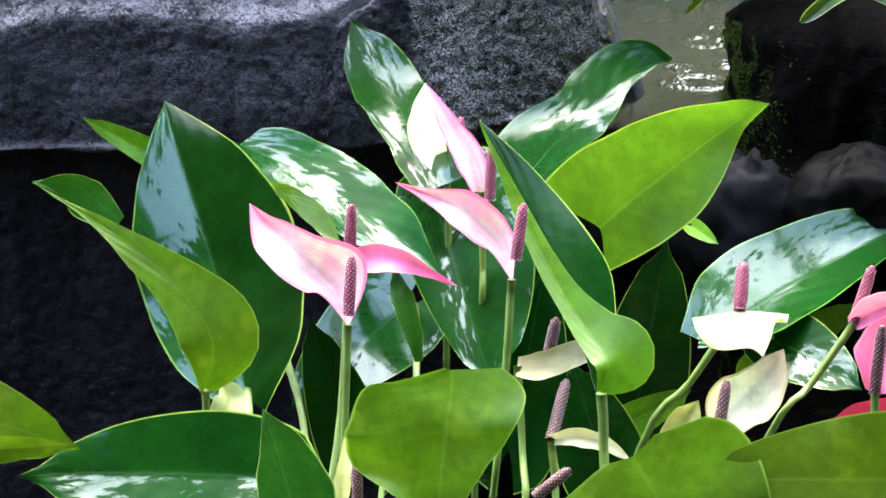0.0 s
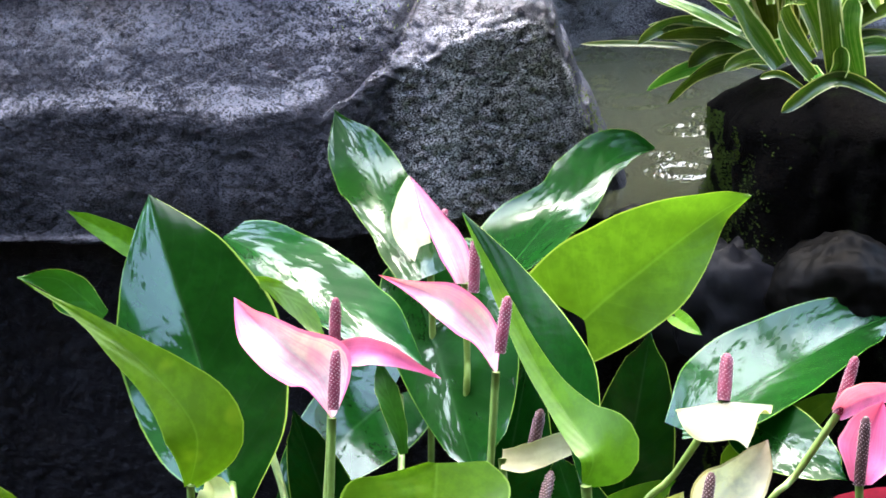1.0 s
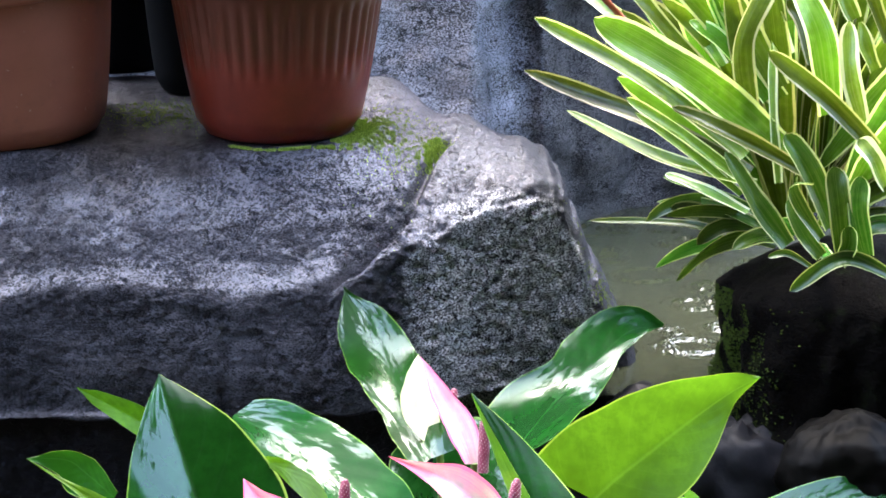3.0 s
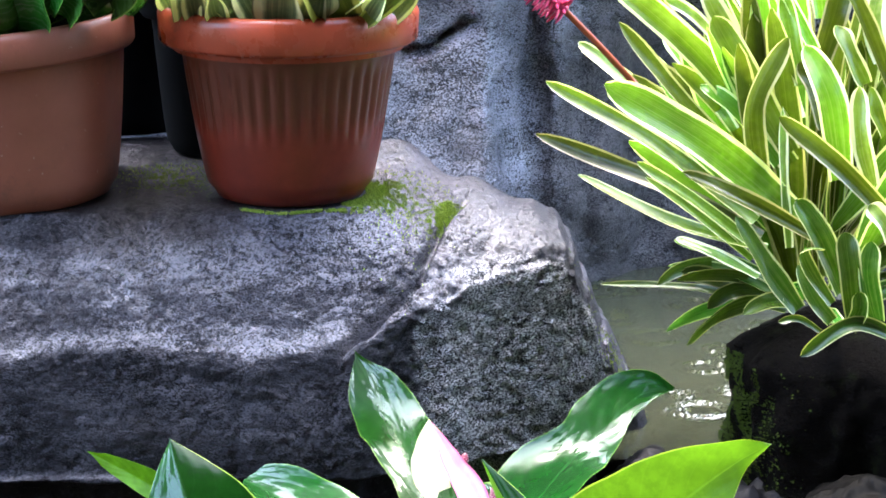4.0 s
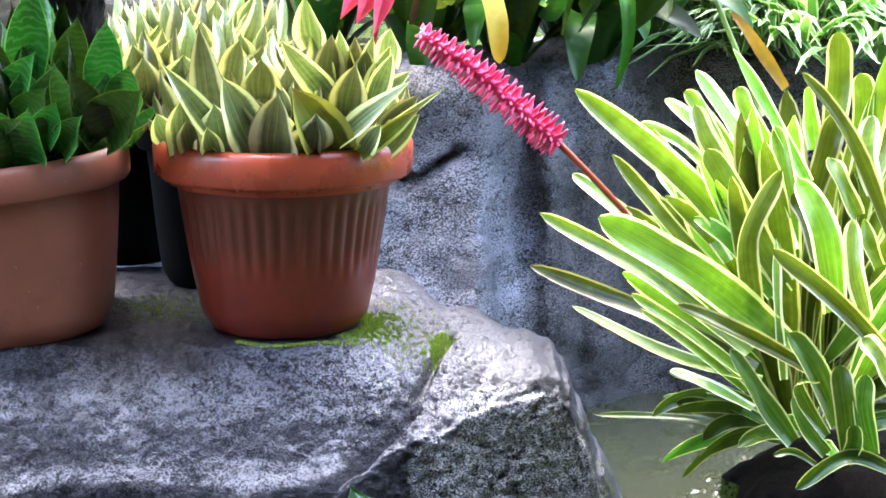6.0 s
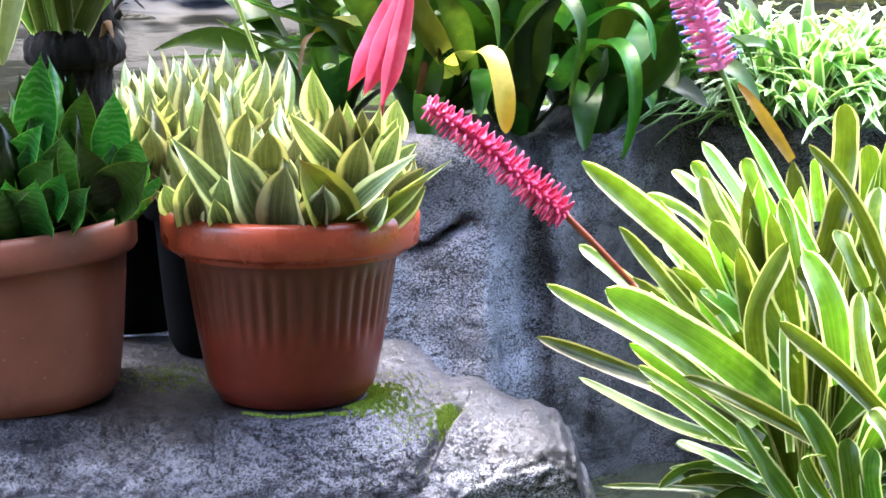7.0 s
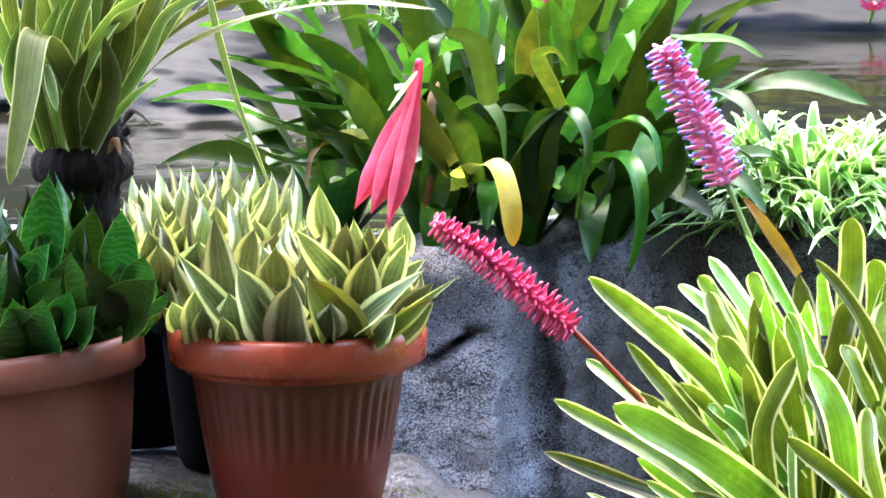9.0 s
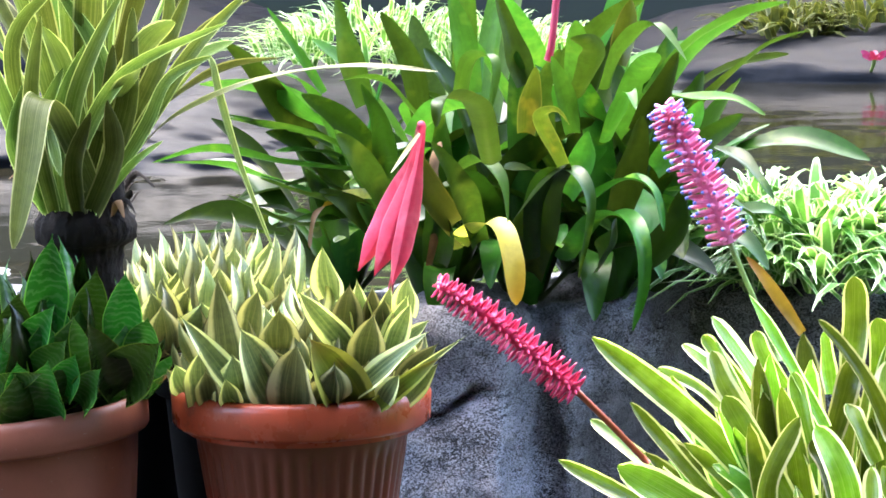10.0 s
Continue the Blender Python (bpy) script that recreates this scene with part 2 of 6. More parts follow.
M_ROCK = rock_material("wet_basalt", (0.002, 0.002, 0.0025), (0.058, 0.056, 0.066), 0.42, coat=0.24, darkened=(-0.42, 3.31, 0.26, 0.31, 0.41, 3.0), broken=(0.075, 2.97, 0.08, 0.16, 0.10, 0.14), thin=(0.07, 3.08, 0.24, 0.13, 0.14, 3.0))
M_ROCK_BACK = rock_material("wet_basalt_pale", (0.003, 0.003, 0.004), (0.27, 0.27, 0.30), 0.38, sheen=0.8, coat=0.25, darkened=(0.29, 3.82, 0.14, 0.20, 0.30, 0.30), soil=(0.026, 0.022, 0.018))
M_STUMP = rock_material("mossy_bark", (0.0012, 0.001, 0.0009), (0.006, 0.0050, 0.0038), 0.6, 0.3)
M_WATER = water_material("murky_water", (0.034, 0.038, 0.022), 0.16)
M_WATER_FAR = water_material("grey_water", (0.013, 0.0115, 0.0065), 0.06)
M_MOSS = plain("moss", (0.30, 0.41, 0.035), 0.9, 0.5, 220, 0.2, 0.4)
# single tufts differ in tone
mn, ml = M_MOSS.node_tree.nodes, M_MOSS.node_tree.links
geo = mn.new("ShaderNodeNewGeometry")
ml.new(ramp(mn, ml, geo.outputs["Random Per Island"], (0.0, (0.08, 0.13, 0.015)), (0.5, (0.26, 0.36, 0.045)), (1.0, (0.46, 0.55, 0.12))), mn["Principled BSDF"].inputs["Base Color"])
M_BED = plain("pond_bed", (0.05, 0.045, 0.03), 0.9, 0.4, 6)
M_ROCK_FAR = plain("far_grey_rock", (0.0062, 0.0062, 0.008), 0.6, 0.7, 26, 0.12, 0.3)
M_SKY_BLOCKER = plain("dark_sky_blocker", (0.03, 0.03, 0.028), 0.9, 0.3, 5)
M_DARK_SHEET = plain("dark_sheet", (0.007, 0.010, 0.005), 0.95, 0.6, 3)
M_SOIL = plain("potting_soil", (0.014, 0.010, 0.007), 0.95, 0.5, 120, 0.2, 0.6)
M_POT = plain("terracotta_plastic", (0.18, 0.023, 0.010), 0.36, 0.22, 26)
# algae and lime stain the upper half of the ribbed pot
pn, pl = M_POT.node_tree.nodes, M_POT.node_tree.links
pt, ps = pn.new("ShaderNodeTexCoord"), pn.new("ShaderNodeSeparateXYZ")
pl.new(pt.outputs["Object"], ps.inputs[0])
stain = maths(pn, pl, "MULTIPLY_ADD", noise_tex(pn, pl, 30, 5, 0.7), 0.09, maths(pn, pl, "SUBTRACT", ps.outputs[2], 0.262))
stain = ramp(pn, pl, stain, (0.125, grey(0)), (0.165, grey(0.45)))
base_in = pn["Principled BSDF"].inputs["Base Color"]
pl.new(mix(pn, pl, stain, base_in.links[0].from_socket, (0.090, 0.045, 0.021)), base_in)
M_POT_RIM = plain("terracotta_plastic_rim", (0.42, 0.068, 0.027), 0.28, 0.2, 26)
M_POT_PALE = plain("faded_terracotta_plastic", (0.31, 0.098, 0.056), 0.42, 0.14, 18)
M_BLACK = plain("black_plastic", (0.0014, 0.0014, 0.0016), 0.8, 0.3, 20, 0.03)
for worn_mat, dirt, cut in ((M_POT_RIM, (0.10, 0.035, 0.018), 0.52), (M_POT_PALE, (0.15, 0.058, 0.036), 0.54)):  # rubbed and dirty plastic
    wn, wl = worn_mat.node_tree.nodes, worn_mat.node_tree.links
    base_in = wn["Principled BSDF"].inputs["Base Color"]
    smear = ramp(wn, wl, noise_tex(wn, wl, 15, 7, 0.72), (cut, grey(0)), (cut + 0.14, grey(0.65)))
    dirty = mix(wn, wl, smear, base_in.links[0].from_socket, dirt)
    scuff = ramp(wn, wl, noise_tex(wn, wl, 160, 3, 0.6), (0.70, grey(0)), (0.74, grey(0.5)))
    wl.new(mix(wn, wl, scuff, dirty, (0.55, 0.40, 0.33)), base_in)
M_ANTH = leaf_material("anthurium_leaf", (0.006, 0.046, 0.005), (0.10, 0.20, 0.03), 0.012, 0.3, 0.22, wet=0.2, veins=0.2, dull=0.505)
M_ANTH_WET = leaf_material("wet_anthurium_leaf", (0.006, 0.046, 0.005), (0.10, 0.20, 0.03), 0.012, 0.3, 0.22, wet=0.2, veins=0.2, dull=0.465)
# darker copies of the leaf green, with shade painted into low and inner leaves
M_ANTH_SHADED = leaf_material("shaded_anthurium_leaf", (0.004, 0.032, 0.003), (0.2, 0.3, 0.05), 0.012, 0.25, 0.16, wet=0.2, veins=0.16, dull=0.53)
M_ANTH_SHADED_MATT = leaf_material("shaded_matt_anthurium_leaf", (0.003, 0.024, 0.0025), (0.2, 0.3, 0.05), 0.012, 0.16, 0.14, veins=0.14, gloss=0.16)
M_ANTH_FILM = leaf_material("rain_covered_anthurium_leaf", (0.006, 0.046, 0.005), (0.10, 0.20, 0.03), 0.012, 0.3, 0.22, wet=0.26, veins=0.2, dull=0.42)
M_ANTH_GLOSS = leaf_material("freshly_rained_anthurium_leaf", (0.006, 0.046, 0.005), (0.10, 0.20, 0.03), 0.012, 0.3, 0.2, wet=0.7, veins=0.2, dull=0.49)
M_ANTH_MID = leaf_material("plain_anthurium_leaf", (0.016, 0.075, 0.006), (0.24, 0.34, 0.08), 0.014, 0.3, 0.2, veins=0.2, gloss=0.15)
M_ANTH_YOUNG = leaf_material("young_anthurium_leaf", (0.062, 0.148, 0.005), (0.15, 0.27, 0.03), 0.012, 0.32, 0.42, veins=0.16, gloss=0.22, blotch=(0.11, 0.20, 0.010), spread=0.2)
# light from behind is put into this leaf's brighter green
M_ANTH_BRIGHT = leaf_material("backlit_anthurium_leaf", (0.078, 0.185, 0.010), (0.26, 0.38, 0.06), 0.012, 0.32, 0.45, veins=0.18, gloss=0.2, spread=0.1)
M_VARI = leaf_material("variegated_bromeliad_leaf", (0.092, 0.172, 0.009), (0.64, 0.66, 0.30), 0.095, 0.26, 0.36, streak=0.07, spread=0.4, gloss=0.5, blotch=(0.17, 0.29, 0.03))
# lower leaves get a darker green that stands in for shade
M_VARI_SHADED = leaf_material("shaded_variegated_leaf", (0.030, 0.088, 0.006), (0.38, 0.43, 0.17), 0.07, 0.26, 0.25, streak=0.1, spread=0.35, gloss=0.4, blotch=(0.06, 0.12, 0.01))
M_VARI_PALE = leaf_material("cream_bromeliad_leaf", (0.13, 0.24, 0.025), (0.70, 0.72, 0.46), 0.19, 0.26, 0.38, streak=0.12, spread=0.25, gloss=0.5, blotch=(0.4, 0.5, 0.12))
M_SANS = leaf_material("variegated_snake_plant_leaf", (0.105, 0.140, 0.046), (0.82, 0.80, 0.40), 0.14, 0.32, 0.10, streak=0.14, band=(0.035, 0.06, 0.03), spread=0.36, gloss=0.5, blend=0.55, rim=(0.06, 0.07, 0.02))
M_SANS_OLD = leaf_material("yellowing_snake_plant_leaf", (0.16, 0.21, 0.025), (0.50, 0.50, 0.10), 0.14, 0.4, 0.06, streak=0.2, tipcol=(0.16, 0.09, 0.03), blotch=(0.10, 0.05, 0.02))
M_SANS_DARK = leaf_material("green_snake_plant_leaf", (0.028, 0.085, 0.012), (0.12, 0.22, 0.035), 0.03, 0.22, 0.12, band=(0.09, 0.15, 0.07), spread=0.5, gloss=0.4)
# one leaf green in two tones: light painted into upper leaves, shade into lower
M_BUSH_SHADED = leaf_material("shaded_bromeliad_leaf", (0.019, 0.058, 0.006), None, 0.05, 0.3, 0.16, streak=0.2, spread=0.34, gloss=0.15, blotch=(0.10, 0.16, 0.012))
M_BUSH_LIT = leaf_material("sunlit_bromeliad_leaf", (0.040, 0.092, 0.012), None, 0.05, 0.4, 0.25, streak=0.2, spread=0.4, gloss=0.10, blotch=(0.09, 0.14, 0.018))
M_BUSH_OLIVE = leaf_material("olive_bromeliad_leaf", (0.055, 0.075, 0.008), (0.10, 0.11, 0.02), 0.05, 0.3, 0.25, streak=0.2, spread=0.3, gloss=0.3, blotch=(0.14, 0.11, 0.015))
M_BUSH_YELLOW = leaf_material("yellowing_bromeliad_leaf", (0.50, 0.47, 0.09), (0.55, 0.48, 0.10), 0.05, 0.4, 0.35, tipcol=(0.5, 0.22, 0.02))
M_LEFT = leaf_material("pale_bromeliad_leaf", (0.090, 0.130, 0.026), (0.48, 0.52, 0.22), 0.055, 0.34, 0.24, streak=0.16, spread=0.4, gloss=0.12)
M_LIRI = leaf_material("striped_grass_leaf", (0.10, 0.22, 0.045), (0.48, 0.56, 0.36), 0.15, 0.4, 0.28, spread=0.4)
M_SPATHE = leaf_material("pink_spathe", (0.52, 0.37, 0.40), (0.58, 0.12, 0.28), 0.07, 0.4, 0.25, streak=0.4, tipcol=(0.74, 0.12, 0.28), spread=0.04, blotch=(0.58, 0.20, 0.34))
M_SPATHE_PINK = leaf_material("deep_pink_spathe", (0.66, 0.13, 0.32), (0.66, 0.2, 0.36), 0.05, 0.4, 0.3, streak=0.3, spread=0.05, tipcol=(0.6, 0.06, 0.2))
M_SPATHE_CREAM = leaf_material("cream_spathe", (0.66, 0.63, 0.42), (0.62, 0.64, 0.34), 0.04, 0.4, 0.25, spread=0.05, blotch=(0.68, 0.70, 0.36))
M_SPATHE_OLD = leaf_material("old_cream_spathe", (0.34, 0.32, 0.17), (0.40, 0.40, 0.18), 0.04, 0.45, 0.2, spread=0.05, blotch=(0.28, 0.26, 0.10))
M_SPATHE_GREEN = leaf_material("greenish_spathe", (0.38, 0.43, 0.16), (0.4, 0.42, 0.18), 0.04, 0.4, 0.25, spread=0.1, blotch=(0.34, 0.32, 0.09))
M_SPATHE_WHITE = leaf_material("white_spathe", (0.25, 0.24, 0.155), (0.26, 0.27, 0.10), 0.04, 0.4, 0.2, spread=0.05)
M_SPATHE_BROWN = leaf_material("browning_spathe", (0.82, 0.80, 0.56), (0.5, 0.45, 0.24), 0.05, 0.4, 0.25, tipcol=(0.20, 0.11, 0.07), spread=0.05)
M_SPATHE_RED = leaf_material("dark_red_spathe", (0.28, 0.02, 0.07), None, 0.04, 0.4, 0.25)
M_STALK = plain("green_stalk", (0.17, 0.27, 0.05), 0.45, 0.25, 60)
M_SPADIX = plain("red_spadix", (0.17, 0.012, 0.038), 0.5, 0.3, 90)
M_SPADIX_DARK = plain("brown_spadix", (0.07, 0.022, 0.020), 0.55, 0.3, 90)
M_NUB = plain("pale_stigma", (0.62, 0.42, 0.42), 0.5, 0.2, 90)
M_RED = plain("red_bracts", (0.70, 0.04, 0.15), 0.4, 0.25, 120)
M_BRACT = leaf_material("coral_bract", (0.44, 0.028, 0.076), (0.50, 0.07, 0.13), 0.05, 0.34, 0.22, streak=0.15, spread=0.06, blotch=(0.56, 0.10, 0.16))
M_RED_STALK = plain("red_stalk", (0.36, 0.07, 0.03), 0.4, 0.25, 60)
M_PINK = plain("pink_florets", (0.84, 0.23, 0.42), 0.45, 0.2, 90)
M_BLUE = plain("blue_petals", (0.20, 0.25, 0.74), 0.45, 0.2, 90)
M_YELLOW_LEAF = leaf_material("yellow_green_leaf", (0.05, 0.055, 0.012), (0.12, 0.11, 0.03), 0.08, 0.5, 0.3, spread=0.4)
M_DRY = plain("dry_leaf", (0.20, 0.10, 0.04), 0.8, 0.4, 50)
M_ORANGE = leaf_material("dying_leaf", (0.30, 0.20, 0.03), (0.26, 0.14, 0.03), 0.08, 0.5, 0.2, tipcol=(0.2, 0.08, 0.02))
M_TRUNK = plain("dark_fibrous_trunk", (0.010, 0.0062, 0.0042), 0.95, 0.5, 90, 0.3, 0.8)


# ---- building helpers ----
def part(name, verts, faces, material, parent=None, uvs=None, label="", smooth=True):
    me = bpy.data.meshes.new(name)
    me.from_pydata([tuple(v) for v in verts], [], faces)
    if uvs is not None:
        lay = me.uv_layers.new(name="UVMap")
        idx = np.empty(len(me.loops), dtype=np.int32)
        me.loops.foreach_get("vertex_index", idx)
        lay.data.foreach_set("uv", np.asarray(uvs, dtype=np.float32)[idx].ravel())
    me.polygons.foreach_set("use_smooth", [smooth] * len(me.polygons))
    for one in material if isinstance(material, (list, tuple)) else [material]:
        me.materials.append(one)
    ob = new(name, me)
    if parent is not None:
        ob.parent = parent
        ob.matrix_parent_inverse = Matrix.Translation(parent.location).inverted()
    if label:
        tagged(ob, label)
    return ob


def thing(name, at, label, category, group="", kind=""):
    ob = new(name)
    ob.empty_display_size = 0.05
    ob.location = at
    return tagged(ob, label, category, group, kind)


def grid_faces(rows, cols, wrap=False):
    f = []
    for i in range(rows - 1):
        for j in range(cols if wrap else cols - 1):
            k = (j + 1) % cols
            f.append((i * cols + j, i * cols + k, (i + 1) * cols + k, (i + 1) * cols + j))
    return f


def lathe(name, at, profile, material, parent, segs=64, warp=None, label=""):
    vs = []
    for r, z in profile:
        for j in range(segs):
            a = 2 * math.pi * j / segs
            rr = r + (warp(a, z, r) if warp else 0)
            vs.append((at[0] + rr * math.cos(a), at[1] + rr * math.sin(a), at[2] + z))
    return part(name, vs, grid_faces(len(profile), segs, True), material, parent, label=label)


def tube(name, pts, radii, material, parent, segs=8, label="", steps=4):
    """A round stem through pts, smoothed, with a radius at every point."""
    ps, rs = [Vector(p) for p in pts], list(radii)
    cp, cr = [], []
    for i in range(len(ps) - 1):
        p0, p1, p2, p3 = ps[max(i - 1, 0)], ps[i], ps[i + 1], ps[min(i + 2, len(ps) - 1)]
        for k in range(steps):
            t = k / steps
            cp.append(0.5 * (2 * p1 + (p2 - p0) * t + (2 * p0 - 5 * p1 + 4 * p2 - p3) * t * t + (3 * p1 - p0 - 3 * p2 + p3) * t ** 3))
            cr.append(rs[i] + (rs[i + 1] - rs[i]) * t)
    cp.append(ps[-1]), cr.append(rs[-1])
    vs = []
    for i, p in enumerate(cp):
        d = (cp[min(i + 1, len(cp) - 1)] - cp[max(i - 1, 0)]).normalized()
        s = d.cross(Vector((0.3, 1, 0.2))).normalized()
        o = d.cross(s)
        for j in range(segs):
            a = 2 * math.pi * j / segs
            vs.append(p + (s * math.cos(a) + o * math.sin(a)) * cr[i])
    fs = grid_faces(len(cp), segs, True)
    fs.append(tuple(range(segs)))
    fs.append(tuple(range((len(cp) - 1) * segs, len(cp) * segs)))
    return part(name, vs, fs, material, parent, label=label)


FRONT = Vector((0.0, -0.95, 0.31))  # towards the footpath


def strap(parent, base, tip, sag, width, material, roll=0.0, cup=0.25, shape="strap", twist=0.0, kink=None, segs=14, name="leaf", label="", hint=None, bow=0.0):
    """A long leaf from base to tip that bows by sag; roll turns its face about its length; cup folds it into a gutter."""
    b, t, s = Vector(base), Vector(tip), Vector(sag)
    c1, c2 = b.lerp(t, 0.33) + s * 1.1, b.lerp(t, 0.72) + s * 1.0
    n_ac = 5
    ripple = (b.x * 37 + t.z * 91 + t.x * 53) % 6.28
    vs, uvs = [], []
    for i in range(segs + 1):
        v = i / segs
        k = 1 - v
        p = b * k ** 3 + c1 * 3 * k * k * v + c2 * 3 * k * v * v + t * v ** 3
        d = (3 * k * k * (c1 - b) + 6 * k * v * (c2 - c1) + 3 * v * v * (t - c2)).normalized()
        h = Vector(hint) if hint is not None else FRONT
        nrm = (h - d * h.dot(d)).normalized()
        nrm = Matrix.Rotation(radians(roll + twist * v), 3, d) @ nrm
        side = d.cross(nrm).normalized()
        if shape == "strap":
            w = width * (0.3 + 0.7 * min(1, v * 3.2) ** 0.7) * (1.0 if v < 0.72 else max(0.02, 1 - ((v - 0.72) / 0.28) ** 2.1) ** 0.62)
        elif shape == "lance":
            w = width * max(0.015, math.sin(math.pi * min(1, 0.14 + 0.86 * v)) ** 0.75) if v < 0.995 else width * 0.015
        elif shape == "drop":
            k2 = min(1, v / 0.62)
            w = width * (0.2 + 0.8 * k2 * k2 * (3 - 2 * k2)) * (1 if v < 0.7 else max(0.02, 1 - ((v - 0.7) / 0.3) ** 2) ** 0.6)
        elif shape == "point":
            w = width * max(0.02, (1 - v) ** 0.55 * (0.6 + 0.9 * v))
        else:  # short broad succulent blade
            if v < 0.3:
                w = width * (0.80 + 0.20 * math.sin(math.pi / 2 * v / 0.3))
            else:
                q = min(1, (v - 0.3) / 0.62)
                w = width * max((1 - q ** 1.9) ** 1.05, 0.05 * (1 - v) / 0.1 if v < 1 else 0.005)
        for j in range(n_ac):
            u = j / (n_ac - 1) * 2 - 1
            vs.append(p + side * (u * w * 0.5 + bow * 4 * v * (1 - v)) + nrm * (cup * w * 0.5 * (u * u - 0.4) + 0.07 * w * u * math.sin(9 * v + ripple)))
            uvs.append((u * 0.5 + 0.5, v))
    return part(name, vs, grid_faces(segs + 1, n_ac), material, parent, uvs, label)


def blade(parent, base, tip, width, material, roll=0.0, fold=0.12, bend=0.1, lobe=0.22, twist=0.0, wave=0.02, left=1.0, right=1.0, curl=0.0, name="leaf", label="", seed=0, droop=0.0, sway=0.0, other=None, full=0.58):
    """A heart-shaped leaf. base: where its stalk joins; fold lifts both halves; bend bows it along its length; left and right
    scale the two halves; sway bows it sideways; full moves its widest part, larger towards the tip; curl rolls the rims; lobe is how far the lobes reach behind the stalk."""
    b, t = Vector(base), Vector(tip)
    ax = t - b
    length = ax.length
    ax.normalize()
    nrm = (FRONT - ax * FRONT.dot(ax)).normalized()
    nrm = Matrix.Rotation(radians(roll), 3, ax) @ nrm
    side = ax.cross(nrm).normalized()
    rows, cols = 26, 19
    rnd = random.Random(seed * 7 + 3)
    ph, ph2 = rnd.random() * 6.28, rnd.random() * 6.28
    vs, uvs = [], []
    for i in range(rows):
        s = i / (rows - 1)
        hw = math.sin(math.pi * min(1.0, s ** full * 0.955 + 0.045)) ** 0.68 if s < 1 else 0.0
        if s > 0.84:  # the tip is drawn out to a point
            hw *= 1 - 0.55 * math.sin(math.pi / 2 * (s - 0.84) / 0.16)
        hw = max(hw, 0.004)
        for j in range(cols):
            u = j / (cols - 1) * 2 - 1
            au = abs(u)
            half = width * 0.5 * (left if u < 0 else right)
            x = u * hw * half
            bow = sway * length * 4 * s * (1 - s)
            y = length * (s - lobe * au ** 1.3 * (1 - s) ** 2.4)
            z = fold * abs(x) + bend * length * 4 * s * (1 - s) * 0.5 - droop * length * s ** 3
            z -= curl * half * max(0, au - 0.55) ** 2 * 3.0 * hw
            z += wave * width * au ** 2 * math.sin(9 * s + ph + (1.7 if u > 0 else 0)) + wave * 0.5 * width * au * math.sin(17 * s + ph2 * (1 if u > 0 else 2))
            tw = radians(twist) * s
            xx, zz = x * math.cos(tw) - z * math.sin(tw), x * math.sin(tw) + z * math.cos(tw)
            vs.append(b + ax * y + side * (xx + bow) + nrm * zz)
            uvs.append((u * 0.5 + 0.5, s))
    ob = part(name, vs, grid_faces(rows, cols), [material, other] if other else material, parent, uvs, label)
    if other:  # the half that shows the leaf's underside
        for k, face in enumerate(ob.data.polygons):
            face.material_index = 1 if k % (cols - 1) < (cols - 1) // 2 else 0
    return ob


def fbm(p, scale, octaves=4):
    return noise.fractal(Vector(p) * scale, 0.9, 2.1, octaves)


def ribbon(parent, pts, width, material, cup=0.3, up=(0, 0, 1), taper=0.3, twist=0.0, roll=0.0, name="leaf", label="", steps=6, sharp=2.0):
    """A strap leaf through given points, its upper face kept towards up; it narrows over the last part."""
    ps = [Vector(p) for p in pts]
    cp = []
    for i in range(len(ps) - 1):
        p0, p1, p2, p3 = ps[max(i - 1, 0)], ps[i], ps[i + 1], ps[min(i + 2, len(ps) - 1)]
        for k in range(steps):
            t = k / steps
            cp.append(0.5 * (2 * p1 + (p2 - p0) * t + (2 * p0 - 5 * p1 + 4 * p2 - p3) * t * t + (3 * p1 - p0 - 3 * p2 + p3) * t ** 3))
    cp.append(ps[-1])
    vs, uvs, prev = [], [], None
    n = len(cp) - 1
    for i, p in enumerate(cp):
        v = i / n
        d = (cp[min(i + 1, n)] - cp[max(i - 1, 0)]).normalized()
        if prev is None:
            side = d.cross(Vector(up)).normalized()
            side = Matrix.Rotation(radians(roll), 3, d) @ side
        else:
            side = (prev - d * prev.dot(d)).normalized()
            side = Matrix.Rotation(radians(twist / n), 3, d) @ side
        prev = side
        nrm = side.cross(d)
        w = width * (0.75 + 0.25 * min(1, v * 3)) * (1 if v < 1 - taper else max(0.03, 1 - ((v - 1 + taper) / taper) ** sharp) ** 0.7)
        for j in range(5):
            u = j / 2 - 1
            vs.append(p + side * (u * w * 0.5) + nrm * (cup * w * 0.5 * (u * u - 0.4) + 0.09 * w * u * math.sin(10 * v + ps[0].x * 60 + ps[-1].z * 90)))
            uvs.append((u * 0.5 + 0.5, v))
    return part(name, vs, grid_faces(n + 1, 5), material, parent, uvs, label)


def arch(parent, base, az, e0, e1, length, width, material, power=1.6, cup=0.3, twist=0.0, turn=0.0, segs=5):
    """A leaf that leaves its base at elevation e0 and droops to e1, in degrees."""
    p = Vector(base)
    pts = [p.copy()]
    for i in range(segs):
        v = (i + 0.5) / segs
        e = radians(e0 + (e1 - e0) * v ** power)
        a = az + turn * v
        p = p + Vector((math.cos(a) * math.cos(e), math.sin(a) * math.cos(e), math.sin(e))) * (length / segs)
        pts.append(p.copy())
    out = Vector((math.cos(az), math.sin(az), 0))
    return ribbon(parent, pts, width, material, cup, Vector((0, 0, 1)) * math.cos(radians(e0)) - out * math.sin(radians(e0)), 0.32, twist, steps=4)


